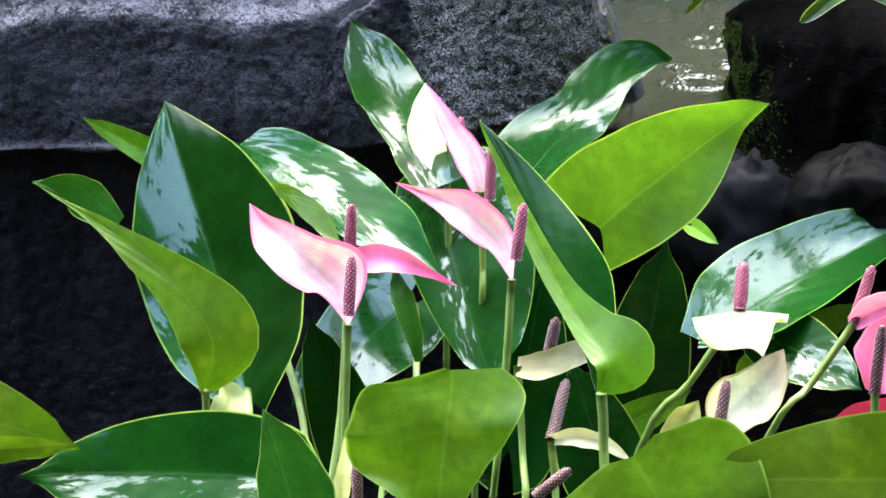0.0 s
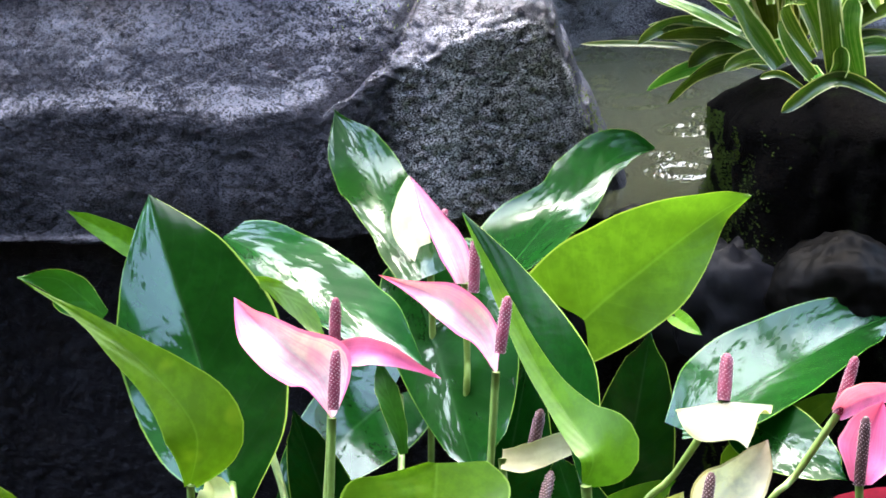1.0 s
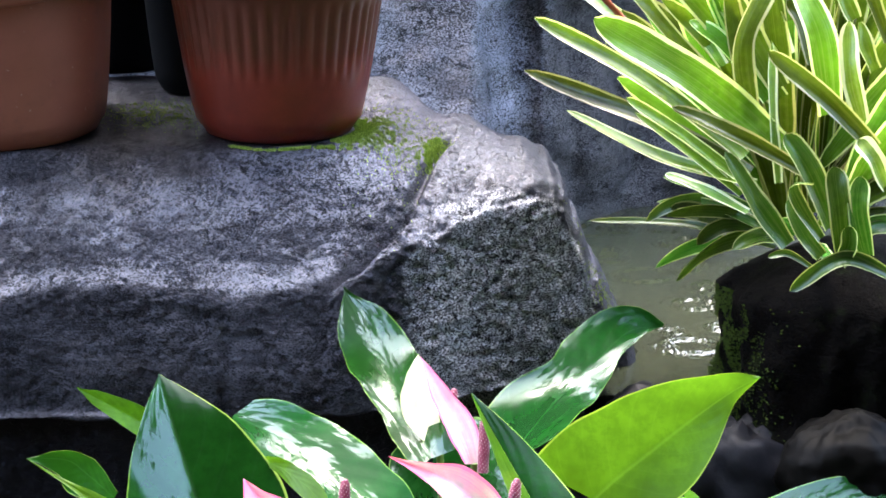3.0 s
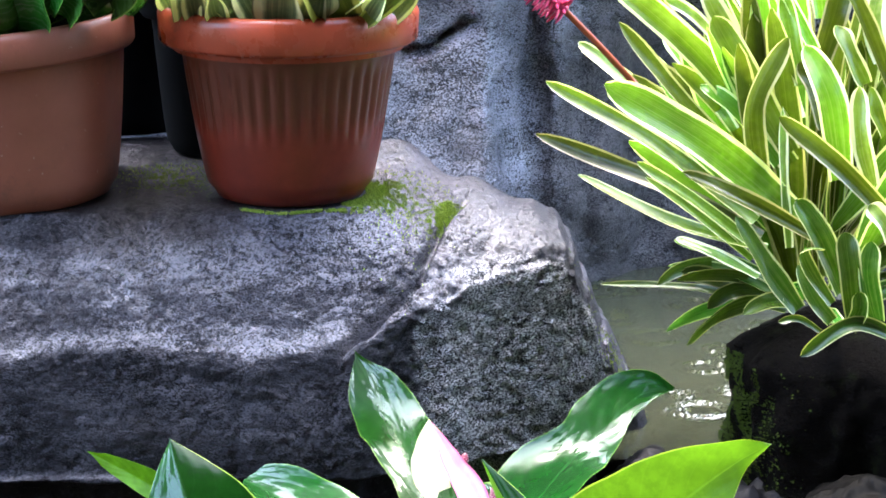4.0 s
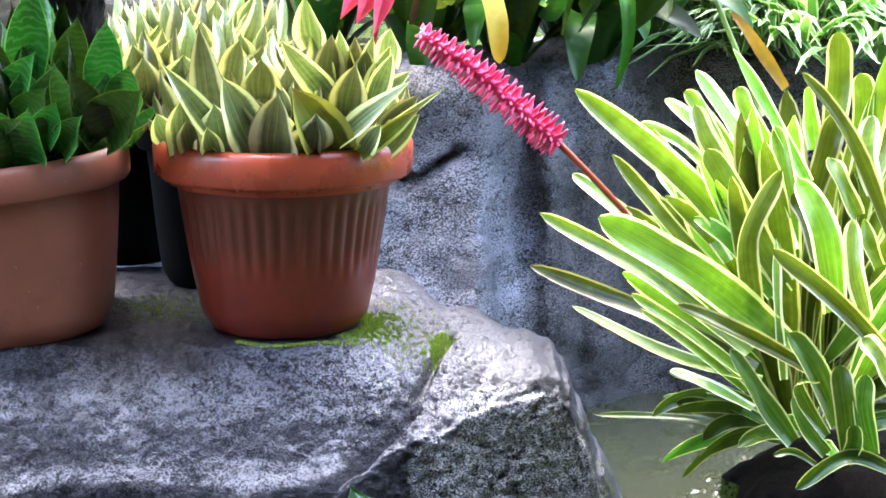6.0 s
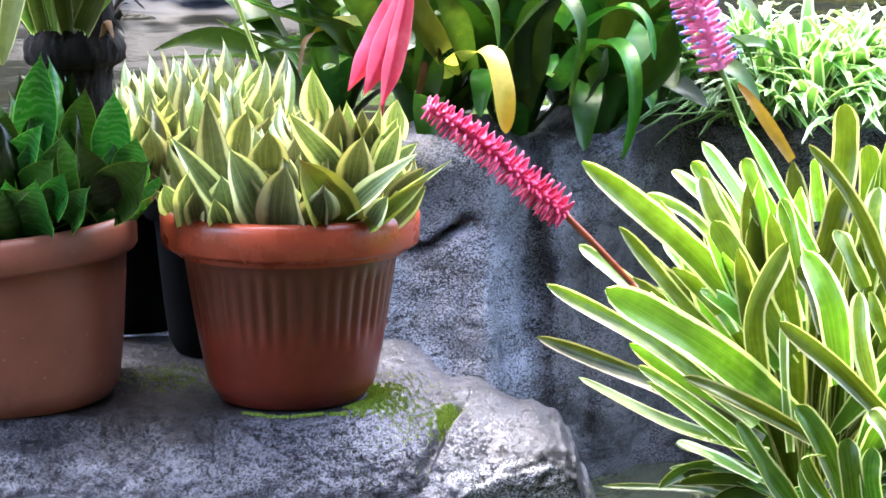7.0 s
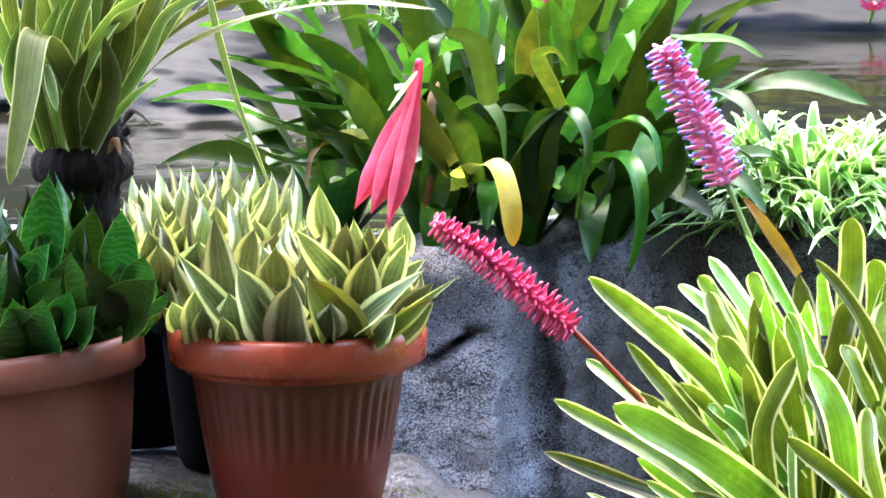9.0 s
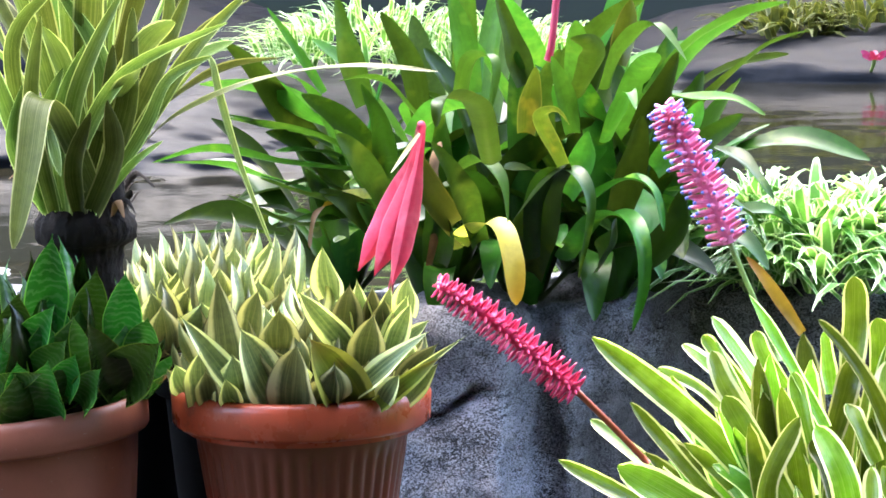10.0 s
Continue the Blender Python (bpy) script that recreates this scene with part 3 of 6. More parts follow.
def curve_at(vals, s):
    """Smooth value, or vector, along an evenly spaced list."""
    x = s * (len(vals) - 1)
    i = min(int(x), len(vals) - 2)
    t = x - i
    p0, p1, p2, p3 = vals[max(i - 1, 0)], vals[i], vals[i + 1], vals[min(i + 2, len(vals) - 1)]
    return 0.5 * (2 * p1 + (p2 - p0) * t + (2 * p0 - 5 * p1 + 4 * p2 - p3) * t * t + (3 * p1 - p0 - 3 * p2 + p3) * t ** 3)


def midrib_leaf(parent, mid, left, right, material, tl=0.0, tr=0.0, lobe=0.0, wave=1.0, cup=0.0, seed=0, name="leaf", label="", other=None, pale=0.0, roll=0.0):
    """A broad leaf along the midrib mid; left and right: half widths in mm from base to tip; tl, tr: degrees by which each half
    turns towards the viewer (a list: from base to tip); other: material of the left half and of the first part, pale, of the blade; lobe: mm behind the base."""
    ps = [Vector(p) for p in mid]
    rnd = random.Random(seed * 5 + 1)
    ph = [rnd.random() * 6.28 for _ in range(4)]
    rows, cols = 30, 21
    vs, uvs = [], []
    for i in range(rows):
        s = i / (rows - 1)
        p = curve_at(ps, s)
        d = (curve_at(ps, min(1, s + 0.02)) - curve_at(ps, max(0, s - 0.02))).normalized()
        nrm = (FRONT - d * FRONT.dot(d)).normalized()
        nrm = Matrix.Rotation(radians(roll), 3, d) @ nrm
        side = d.cross(nrm)
        for j in range(cols):
            u = j / (cols - 1) * 2 - 1
            au = abs(u)
            w = max(0.2, curve_at(left if u < 0 else right, s)) * 0.001
            if s > 0.97:
                w *= 0.6
            x = w * au
            turn = tl if u < 0 else tr
            z = x * math.tan(radians(curve_at(turn, s) if isinstance(turn, list) else turn)) + cup * x * au
            z += 0.001 * wave * au ** 2 * (3.0 * math.sin(8 * s + ph[0] + (1.7 if u > 0 else 0)) + 1.2 * math.sin(19 * s + ph[1] + (2 if u > 0 else 0)))
            edge = 0.001 * wave * au ** 3 * (1.0 * math.sin(15 * s + ph[2] * (1 if u > 0 else 2)) + 0.5 * math.sin(31 * s + ph[3]))
            vs.append(p - d * (0.001 * lobe * au ** 1.3 * (1 - s) ** 2.4) + side * (math.copysign(x + edge * min(1, 4 * s, 6 * (1 - s)), u)) + nrm * z)
            uvs.append((u * 0.5 + 0.5, s))
    ob = part(name, vs, grid_faces(rows, cols), [material, other] if other else material, parent, uvs, label)
    if other:
        for k, face in enumerate(ob.data.polygons):
            face.material_index = 1 if k % (cols - 1) < (cols - 1) // 2 or k // (cols - 1) < pale * (rows - 1) else 0
    return ob

from mathutils.bvhtree import BVHTree


# ---- setting: ponds, bed, banks ----
def sheet(name, x0, x1, y0, y1, z, material, label, category, nx=2, ny=2, f=None):
    vs = [(x0 + (x1 - x0) * i / (nx - 1), y0 + (y1 - y0) * j / (ny - 1), z) for j in range(ny) for i in range(nx)]
    if f:
        vs = [(x, y, z + f(x, y)) for x, y, z in vs]
    ob = part(name, vs, grid_faces(ny, nx), material)
    return tagged(ob, label, category, kind="structure")


sheet("soil_bed", -6, 6, -2.6, 2.98, -0.56, M_SOIL, "dark wet planting soil in front of the boulder", "soil")
sheet("ground", -400, 400, -400, 400, -0.62, M_BED, "dark muddy pond bed and ground sheet", "ground")
wall_v = [(x, y, z) for z in (-0.62, -0.004) for x, y in ((0.27, 2.935), (6, 2.935), (6, 2.99), (0.27, 2.99))]
BOX = [(3, 2, 1, 0), (4, 5, 6, 7), (0, 1, 5, 4), (1, 2, 6, 5), (2, 3, 7, 6), (3, 0, 4, 7)]
tagged(part("wall_pond_lower", wall_v, BOX, M_ROCK, smooth=False), "low dark stone wall holding the lower pond", "wall", kind="structure")
wall_v = [(x, y, z) for z in (-0.62, 0.405) for x, y in ((-30, 4.22), (30, 4.22), (30, 4.36), (-30, 4.36))]
tagged(part("wall_pond_upper", wall_v, BOX, M_ROCK, smooth=False), "low dark stone wall holding the upper pond", "wall", kind="structure")
RINGS = [(0.30, 3.12, 0.030), (0.36, 3.30, 0.020), (0.27, 3.45, 0.034), (0.22, 3.28, 0.016), (0.33, 3.62, 0.024), (0.42, 3.50, 0.03), (0.25, 3.70, 0.02), (0.34, 3.20, 0.012)]

rnd = random.Random(41)
RINGS += [(rnd.uniform(0.2, 0.42), rnd.uniform(3.0, 3.8), rnd.uniform(0.008, 0.03)) for _ in range(22)]


def ripples(x, y):
    h = 0.0004 * noise.noise(Vector((x * 30, y * 18, 0))) + 0.0003 * noise.noise(Vector((x * 80, y * 50, 5)))
    for cx, cy, r in RINGS:
        d = math.hypot(x - cx, y - cy)
        h += 0.0026 * math.exp(-(((d - r) / 0.012) ** 2)) * math.cos((d - r) * 620)
    return h


sheet("water_lower", 0.10, 0.62, 2.93, 4.3, 0.0, M_WATER, "murky green rain-dimpled pond water", "water", 170, 330, ripples)
sheet("water_lower_side", 0.62, 6, 2.93, 4.3, 0.0, M_WATER, "murky green pond water beside the stump", "water")
rnd = random.Random(31)
DROPS = [(rnd.uniform(-0.9, 1.9), 4.6 + 4.0 * rnd.random() ** 1.3, rnd.uniform(0.015, 0.06)) for _ in range(150)]


def rain_rings(x, y):
    h = 0.0012 * noise.noise(Vector((x * 9, y * 5, 2)))
    for cx, cy, r in DROPS:
        if abs(x - cx) < 0.12 and abs(y - cy) < 0.12:
            d = math.hypot(x - cx, y - cy)
            h += 0.0042 * math.exp(-(((d - r) / 0.022) ** 2)) * math.cos((d - r) * 140)
    return h


sheet("water_upper", -1.0, 2.2, 4.35, 8.8, 0.40, M_WATER_FAR, "brownish rain-dimpled upper pond water between the rocks", "water", 330, 330, rain_rings)
sheet("water_upper_far", -30, 30, 8.8, 14.0, 0.40, M_WATER_FAR, "grey upper pond water by the far bank", "water")
sheet("water_upper_side", -30, -1.0, 4.35, 8.8, 0.40, M_WATER_FAR, "grey upper pond water beyond the trunk", "water")
sheet("water_upper_side", 2.2, 30, 4.35, 8.8, 0.40, M_WATER_FAR, "grey upper pond water beyond the grass", "water")


def ease(v, pts):
    """Smooth interpolation through (x, y) pairs."""
    if v <= pts[0][0]:
        return pts[0][1]
    for (a, p), (b, q) in zip(pts, pts[1:]):
        if v <= b:
            k = (v - a) / (b - a)
            k = k * k * (3 - 2 * k)
            return p + (q - p) * k
    return pts[-1][1]


def near_line(x, y, pts):
    best = 9.0
    for (ax, ay), (bx, by) in zip(pts, pts[1:]):
        dx, dy = bx - ax, by - ay
        k = max(0, min(1, ((x - ax) * dx + (y - ay) * dy) / (dx * dx + dy * dy)))
        best = min(best, math.hypot(x - ax - k * dx, y - ay - k * dy))
    return best


CRACK = [(0.035, 3.12), (0.012, 3.06), (-0.012, 2.985), (-0.03, 2.94), (-0.08, 2.895), (-0.13, 2.86), (-0.15, 2.80)]


def swept_rock(name, xs, profile, material, label, rough, seed, rows=150, grit=None, dent=0.004, worn=None):
    """A boulder built from front-to-back profiles at every x, then weathered."""
    vs = []
    for x in xs:
        pr = profile(x)
        acc = [0.0]
        for (a, b), (c, d) in zip(pr, pr[1:]):
            acc.append(acc[-1] + math.hypot(c - a, d - b))
        for i in range(rows):
            s = acc[-1] * i / (rows - 1)
            k = max(j for j in range(len(pr) - 1) if acc[j] <= s + 1e-9)
            q = (s - acc[k]) / max(1e-6, acc[k + 1] - acc[k])
            p0, p1, p2, p3 = pr[max(k - 1, 0)], pr[k], pr[k + 1], pr[min(k + 2, len(pr) - 1)]
            yz = [0.5 * (2 * p1[c] + (p2[c] - p0[c]) * q + (2 * p0[c] - 5 * p1[c] + 4 * p2[c] - p3[c]) * q * q + (3 * p1[c] - p0[c] - 3 * p2[c] + p3[c]) * q ** 3) for c in (0, 1)]
            vs.append(Vector((x, yz[0], yz[1])))
    cols = rows
    out = []
    for i, v in enumerate(vs):
        a, b = divmod(i, cols)
        ta = vs[min(a + 1, len(xs) - 1) * cols + b] - vs[max(a - 1, 0) * cols + b]
        tb = vs[a * cols + min(b + 1, cols - 1)] - vs[a * cols + max(b - 1, 0)]
        nn = ta.cross(tb)
        nn = nn.normalized() if nn.length > 1e-9 else Vector((0, 0, 1))
        q = v + Vector((seed, 0, 0))
        calm = worn(v.x, nn.z) if worn else 1.0
        h = rough * calm * (fbm(q, 7, 3) * 0.8 + fbm(q, 30, 4) * 0.11)
        e = Vector((q.x * 0.7, q.y * 0.5, q.z * 1.2))
        pit = noise.noise(e * 85) + 0.5 * noise.noise(e * 190)
        h -= dent * calm * max(0, pit - 0.30)
        gouge = noise.noise(e * 26 + Vector((3, 9, 1))) + 0.4 * noise.noise(e * 75)
        h -= dent * 1.8 * calm * max(0, gouge - 0.52)
        h += dent * (0.16 * noise.noise(q * 140) + 0.14 * noise.noise(q * 300))
        if grit and nn.y < -0.3:  # open, gritty breaks on the front
            k = grit(v.x) * min(1.0, (-nn.y - 0.3) * 2.5)
            h += k * (0.0022 * noise.noise(q * 95) + 0.0018 * noise.noise(q * 210) - 0.006 * max(0, noise.noise(q * 80 + Vector((7, 0, 0))) - 0.22))
        out.append((v + nn * h, nn))
    return [o[0] for o in out], grid_faces(len(xs), cols), material, label


def front_profile(x):
    ye = ease(x, [(-1.2, 2.93), (-0.6, 2.875), (-0.1, 2.872), (0.0, 2.915), (0.06, 2.96), (0.11, 2.995), (0.15, 3.02), (0.20, 3.035), (0.28, 3.05)])
    ze = ease(x, [(-1.2, 0.10), (-0.48, 0.125), (-0.33, 0.14), (-0.2, 0.126), (-0.10, 0.143), (-0.01, 0.176), (0.04, 0.19), (0.08, 0.200), (0.115, 0.203), (0.135, 0.196), (0.147, 0.182), (0.165, 0.140), (0.188, 0.082), (0.215, 0.020), (0.25, -0.08), (0.276, -0.17)])
    ye += 0.008 * noise.noise(Vector((x * 11, 4, 0))) + 0.005 * noise.noise(Vector((x * 37, 8, 0)))
    chip = 0.008 * noise.noise(Vector((x * 13, 0, 3))) + 0.006 * noise.noise(Vector((x * 42, 0, 7)))
    zt = ease(x, [(-1.2, 0.24), (-0.5, 0.258), (-0.05, 0.262), (0.03, 0.258), (0.10, 0.243), (0.13, 0.228), (0.147, 0.203), (0.165, 0.158), (0.188, 0.10), (0.215, 0.04), (0.25, -0.06), (0.276, -0.15)])
    fall = ease(x, [(-0.06, 0.0), (0.02, 0.035), (0.10, 0.05)])
    back = ease(x, [(-0.25, 0.0), (-0.06, 0.022), (0.03, 0.02), (0.1, 0.0)])
    m = zt - (zt - ze) * 0.40
    far = ease(x, [(-0.24, 0.16), (-0.10, 0.0)])
    lip = ease(x, [(-0.5, 0.012), (-0.30, 0.008), (-0.2, 0.0)])
    low = min(0.0, ze - 0.06)
    return [(ye + 0.03, -0.60), (ye + 0.03, -0.25), (ye + 0.028, low - 0.03), (ye + 0.018, low - 0.010), (ye - 0.004 - lip, low - 0.002), (ye - 0.004, low + 0.004), (ye - 0.004, low + 0.3 * (ze - low) + 0.01), (ye + 0.001, low + (ze - low) * 0.8), (ye + 0.004, ze - 0.004 + chip), (ye + 0.010, ze + 0.004 + 0.8 * chip), (ye + 0.03, ze + 0.02 + 0.25 * chip), (ye + 0.075, m + 0.004), (ye + 0.14, zt - 0.006), (ye + 0.26, zt + 0.002 + back * 0.6 - 0.4 * fall), (ye + 0.42 + far * 0.8, zt + back - 1.5 * fall), (ye + 0.52 + far, zt - 0.03 - 2 * fall), (ye + 0.60 + far, zt - 0.16), (ye + 0.64 + far, -0.3)]


def build_front():
    xs = [-1.2 + 0.55 * i / 60 for i in range(60)] + [-0.65 + 0.925 * i / 430 for i in range(431)]
    vs, fs, m, lab = swept_rock("boulder", xs, front_profile, M_ROCK, "", 0.0075, 3.0, 640, lambda x: ease(x, [(-0.5, 0.5), (-0.14, 0.5), (-0.03, 1.2)]),
                                 worn=lambda x, up: 1.0 - ease(x, [(-0.04, 0.0), (0.0, 0.8)]) * ease(up, [(0.4, 0.0), (0.7, 1.0)]))
    for v in vs:
        d = near_line(v.x, v.y, CRACK)
        if d < 0.03 and v.z > 0.02:
            v.z -= 0.013 * math.exp(-((d / 0.0045) ** 2)) * max(0.0, min(1.0, (3.10 - v.y) / 0.05))
            if v.x > -0.13:
                v.z += 0.003 * math.exp(-(((d - 0.018) / 0.01) ** 2)) * (1 if v.x < -0.02 + (v.y - 2.95) * 0.3 else 0)
        # the pots stand on a level patch
        for cx, cy, r, z in ((-0.163, 3.10, 0.11, 0.262), (-0.46, 3.10, 0.13, 0.262)):
            dd = math.hypot(v.x - cx, v.y - cy)
            if dd < r and v.z > 0.2:
                k = min(1, (r - dd) / 0.03)
                v.z += (z - v.z) * k
    return tagged(part("boulder", vs, fs, M_ROCK), "dark wet pitted basalt boulder carrying the flower pots", "boulder")


def back_profile(x):
    foot = ease(x, [(-1.2, 3.74), (-0.24, 3.72), (-0.09, 3.42), (0.05, 3.45), (0.14, 3.66), (0.20, 3.72), (0.30, 3.82), (0.36, 3.82), (0.6, 3.86), (1.4, 3.9)])
    top = ease(x, [(-1.2, 0.45), (-0.3, 0.44), (0.0, 0.46), (0.15, 0.45), (0.25, 0.47), (0.42, 0.46), (0.5, 0.45), (1.4, 0.45)])
    lean = ease(x, [(-1.2, 0.03), (-0.24, 0.03), (-0.05, 0.24), (0.1, 0.20), (0.16, 0.12), (0.27, 0.14), (0.36, 0.26), (1.4, 0.26)])
    return [(foot, -0.3), (foot + 0.005, -0.05), (foot + lean * 0.35, 0.13), (foot + lean * 0.7, 0.28), (foot + lean, top - 0.08), (foot + lean + 0.03, top - 0.015), (foot + lean + 0.12, top + 0.01), (foot + lean + 0.45, top), (foot + lean + 0.7, top - 0.06), (foot + lean + 0.8, 0.2)]


def build_back():
    xs = [-1.3 + 2.9 * i / 430 for i in range(431)]
    vs, fs, m, lab = swept_rock("boulder", xs, back_profile, M_ROCK_BACK, "", 0.022, 11.0, 330, None, 0.006)
    for v in vs:
        d = abs(v.z - 0.352 - 0.012 * math.sin(v.x * 50) - 0.15 * v.x)
        if -0.09 < v.x < 0.06 and v.y < 3.8 and d < 0.04:
            v.y += (0.03 + 0.03 * noise.noise(v * 60)) * math.exp(-((d / (0.008 + 0.006 * noise.noise(v * 35))) ** 2)) * min(1, (v.x + 0.09) / 0.04, (0.06 - v.x) / 0.04)
    return tagged(part("boulder", vs, fs, M_ROCK_BACK), "wet grey basalt rock bank behind the pots", "boulder")


front_rock = build_front()
build_back()
ROCK_TREE = BVHTree.FromPolygons([v.co.copy() for v in front_rock.data.vertices], [tuple(q.vertices) for q in front_rock.data.polygons])


def rock_z(x, y, default):
    hit = ROCK_TREE.ray_cast(Vector((x, y, 1.0)), Vector((0, 0, -1)))
    return hit[0].z if hit[0] is not None else default


def lump(name, at, size, material, label, category, seed, rough=0.12, n=40):
    vs = []
    for i in range(n + 1):
        th = math.pi * i / n
        for j in range(n * 2):
            ph = math.pi * j / n
            d = Vector((math.sin(th) * math.cos(ph), math.sin(th) * math.sin(ph), math.cos(th)))
            r = 1 + rough * fbm(d + Vector((seed, 0, 0)), 1.6, 4) + rough * 0.25 * fbm(d + Vector((seed, 3, 0)), 7, 3)
            vs.append((at[0] + d.x * size[0] * r, at[1] + d.y * size[1] * r, at[2] + d.z * size[2] * r))
    return tagged(part(name, vs, grid_faces(n + 1, n * 2, True), material), label, category)


# far bank of the upper pond
lump("boulder", (-0.55, 7.6, 0.34), (1.1, 0.9, 0.26), M_ROCK_FAR, "flat grey wet rock at the far edge of the pond", "boulder", 5, 0.16, 96)
lump("boulder", (3.0, 11.6, 0.35), (2.4, 1.1, 0.42), M_ROCK_FAR, "long low grey rock on the far pond bank", "boulder", 8)
lump("boulder", (1.7, 10.5, 0.36), (1.0, 0.6, 0.22), M_ROCK_FAR, "low dark rock with plants on the far pond bank", "boulder", 12)
lump("boulder", (-3.6, 11.8, 0.35), (3.2, 1.2, 0.5), M_ROCK_FAR, "long low dark rock on the far pond bank", "boulder", 9)
# added dark hedge sheet: closes the far side and darkens the pond's reflections
far_dark_sheet = sheet("backdrop", -30, 30, 0, 6.5, 0, M_DARK_SHEET, "dark hedge sheet added beyond the pond to darken its reflections", "hedge", 60, 12)
far_dark_sheet.matrix_world = pose(0, 13.5, 0, 84, 0, 0)
# unseen dark sheet, added so that front faces get and mirror little light
behind = sheet("backdrop", -30, 30, 0, 4, 0, M_DARK_SHEET, "unseen dark sheet added behind the viewpoint to dim front light", "hedge", 60, 12)
behind.matrix_world = pose(0, -3.2, -0.5, 95, 0, 0)
# unseen slab over the viewpoint, added to keep sky light off front faces
blocker_v = [(x, y, z) for z in (2.75, 2.95) for x, y in ((-2.6, -3.6), (9, -3.6), (9, 1.6), (-2.6, 1.6))]
tagged(part("ceiling", blocker_v, [(3, 2, 1, 0), (4, 5, 6, 7), (0, 1, 5, 4), (1, 2, 6, 5), (2, 3, 7, 6), (3, 0, 4, 7)], M_SKY_BLOCKER, smooth=False), "unseen dark slab added over the viewpoint to block the sky", "roof", kind="structure")


# ---- pots ----
def flower_pot(at, r_top, r_base, h, body_mat, rim_mat, label, ribs=0, lip=0.012, lip_h=0.032, group="flower pots on the boulder", tilt=(0, 0)):
    pot = thing("flower_pot", at, label, "flower pot", group)

    def r_at(z):
        k = z / h
        return r_base + (r_top - lip - r_base) * (k ** 0.7)

    prof = [(0.001, 0.0), (r_base - 0.012, 0.0), (r_base - 0.004, 0.003), (r_base, 0.010)]
    prof += [(r_at(h * k / 24), h * k / 24) for k in range(2, 21)]
    prof += [(r_at(h * 0.84) - 0.003, h - lip_h + 0.002), (r_top - lip - 0.004, h - 0.01)]

    def warp(a, z, r):
        if not ribs or not 0.33 * h < z < 0.72 * h:
            return 0
        e = min(1, (z - 0.33 * h) / (0.12 * h), (0.72 * h - z) / (0.03 * h))
        return -0.0035 * e * (0.5 + 0.5 * math.cos(a * ribs)) ** 2

    lathe("body", at, prof, body_mat, pot, 216 if ribs else 72, warp)
    rim = [(r_top - lip - 0.005, h - lip_h), (r_top - 0.003, h - lip_h + 0.001), (r_top, h - lip_h + 0.005), (r_top + 0.001, h - 0.010), (r_top - 0.002, h - 0.003), (r_top - 0.006, h), (r_top - 0.010, h - 0.002), (r_top - 0.012, h - 0.02), (r_top - 0.016, h - 0.05)]
    lathe("rim", at, rim, rim_mat, pot, 96)
    soil = [(r_top - 0.013, h - 0.022), (r_top * 0.7, h - 0.014), (r_top * 0.35, h - 0.010), (0.001, h - 0.008)]
    lathe("soil", at, soil, M_SOIL, pot, 40)
    return pot


POT_MID, POT_LEFT = (-0.172, 3.10, 0.262), (-0.478, 3.10, 0.256)
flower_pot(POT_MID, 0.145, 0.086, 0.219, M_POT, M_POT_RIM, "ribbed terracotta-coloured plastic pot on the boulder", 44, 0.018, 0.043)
flower_pot(POT_LEFT, 0.149, 0.106, 0.208, M_POT_PALE, M_POT_PALE, "smooth faded terracotta-coloured plastic pot on the boulder", 0, 0.008, 0.042).rotation_euler = (0, radians(-5.0), 0)
flower_pot((-0.258, 3.36, 0.262), 0.108, 0.074, 0.20, M_BLACK, M_BLACK, "black plastic pot close behind the ribbed pot", 0)
flower_pot((-0.40, 3.52, 0.262), 0.10, 0.078, 0.2, M_BLACK, M_BLACK, "black plastic pot in the gap behind the terracotta pots", 0)


# ---- snake plants ----
def rosette(plant, at, n, length, width, lean0, lean1, material, rnd, out=None):
    for k in range(n):
        a = k * 2.4 + rnd.random() * 0.5
        f = k / max(1, n - 1)
        lean = radians(lean1 + (lean0 - lean1) * f + rnd.uniform(-7, 7))
        ln = length * rnd.uniform(0.8, 1.15) * (0.75 + 0.35 * f)
        d = Vector((math.cos(a) * math.sin(lean), math.sin(a) * math.sin(lean), math.cos(lean)))
        if out is not None:
            d = (d + Vector(out) * 0.45).normalized()
        b = Vector(at) + Vector((math.cos(a), math.sin(a), 0)) * 0.006
        t = b + d * ln
        inward = Vector((-math.cos(a) * math.cos(lean), -math.sin(a) * math.cos(lean), math.sin(lean)))
        strap(plant, b, t, inward * -0.16 * ln + d * 0.05 * ln, width * rnd.uniform(0.75, 1.2), material, rnd.uniform(-16, 16), rnd.uniform(0.3, 0.6), "sans", rnd.uniform(-20, 20), hint=inward, segs=14)


def clump(plant, cx, cy, cz, rosettes, radius, leaves, length, width, material, rise=0.035, lean=46):
    for k in range(rosettes):
        r = radius * math.sqrt((k + 0.4) / rosettes)
        a = k * 2.39996
        out = Vector((math.cos(a), math.sin(a), 0)) * (r / radius)
        rosette(plant, (cx + out.x * radius, cy + out.y * radius, cz + rise * (1 - r / radius)), leaves, length, width, 6, lean, material, rnd, out * 0.6)


rnd = random.Random(5)
plant = thing("snake_plant", (POT_MID[0], POT_MID[1], POT_MID[2] + 0.18), "low variegated yellow-edged snake plant crowding the ribbed pot", "snake plant")
clump(plant, POT_MID[0], POT_MID[1], POT_MID[2] + 0.203, 27, 0.110, 6, 0.082, 0.054, M_SANS, 0.05, 50)


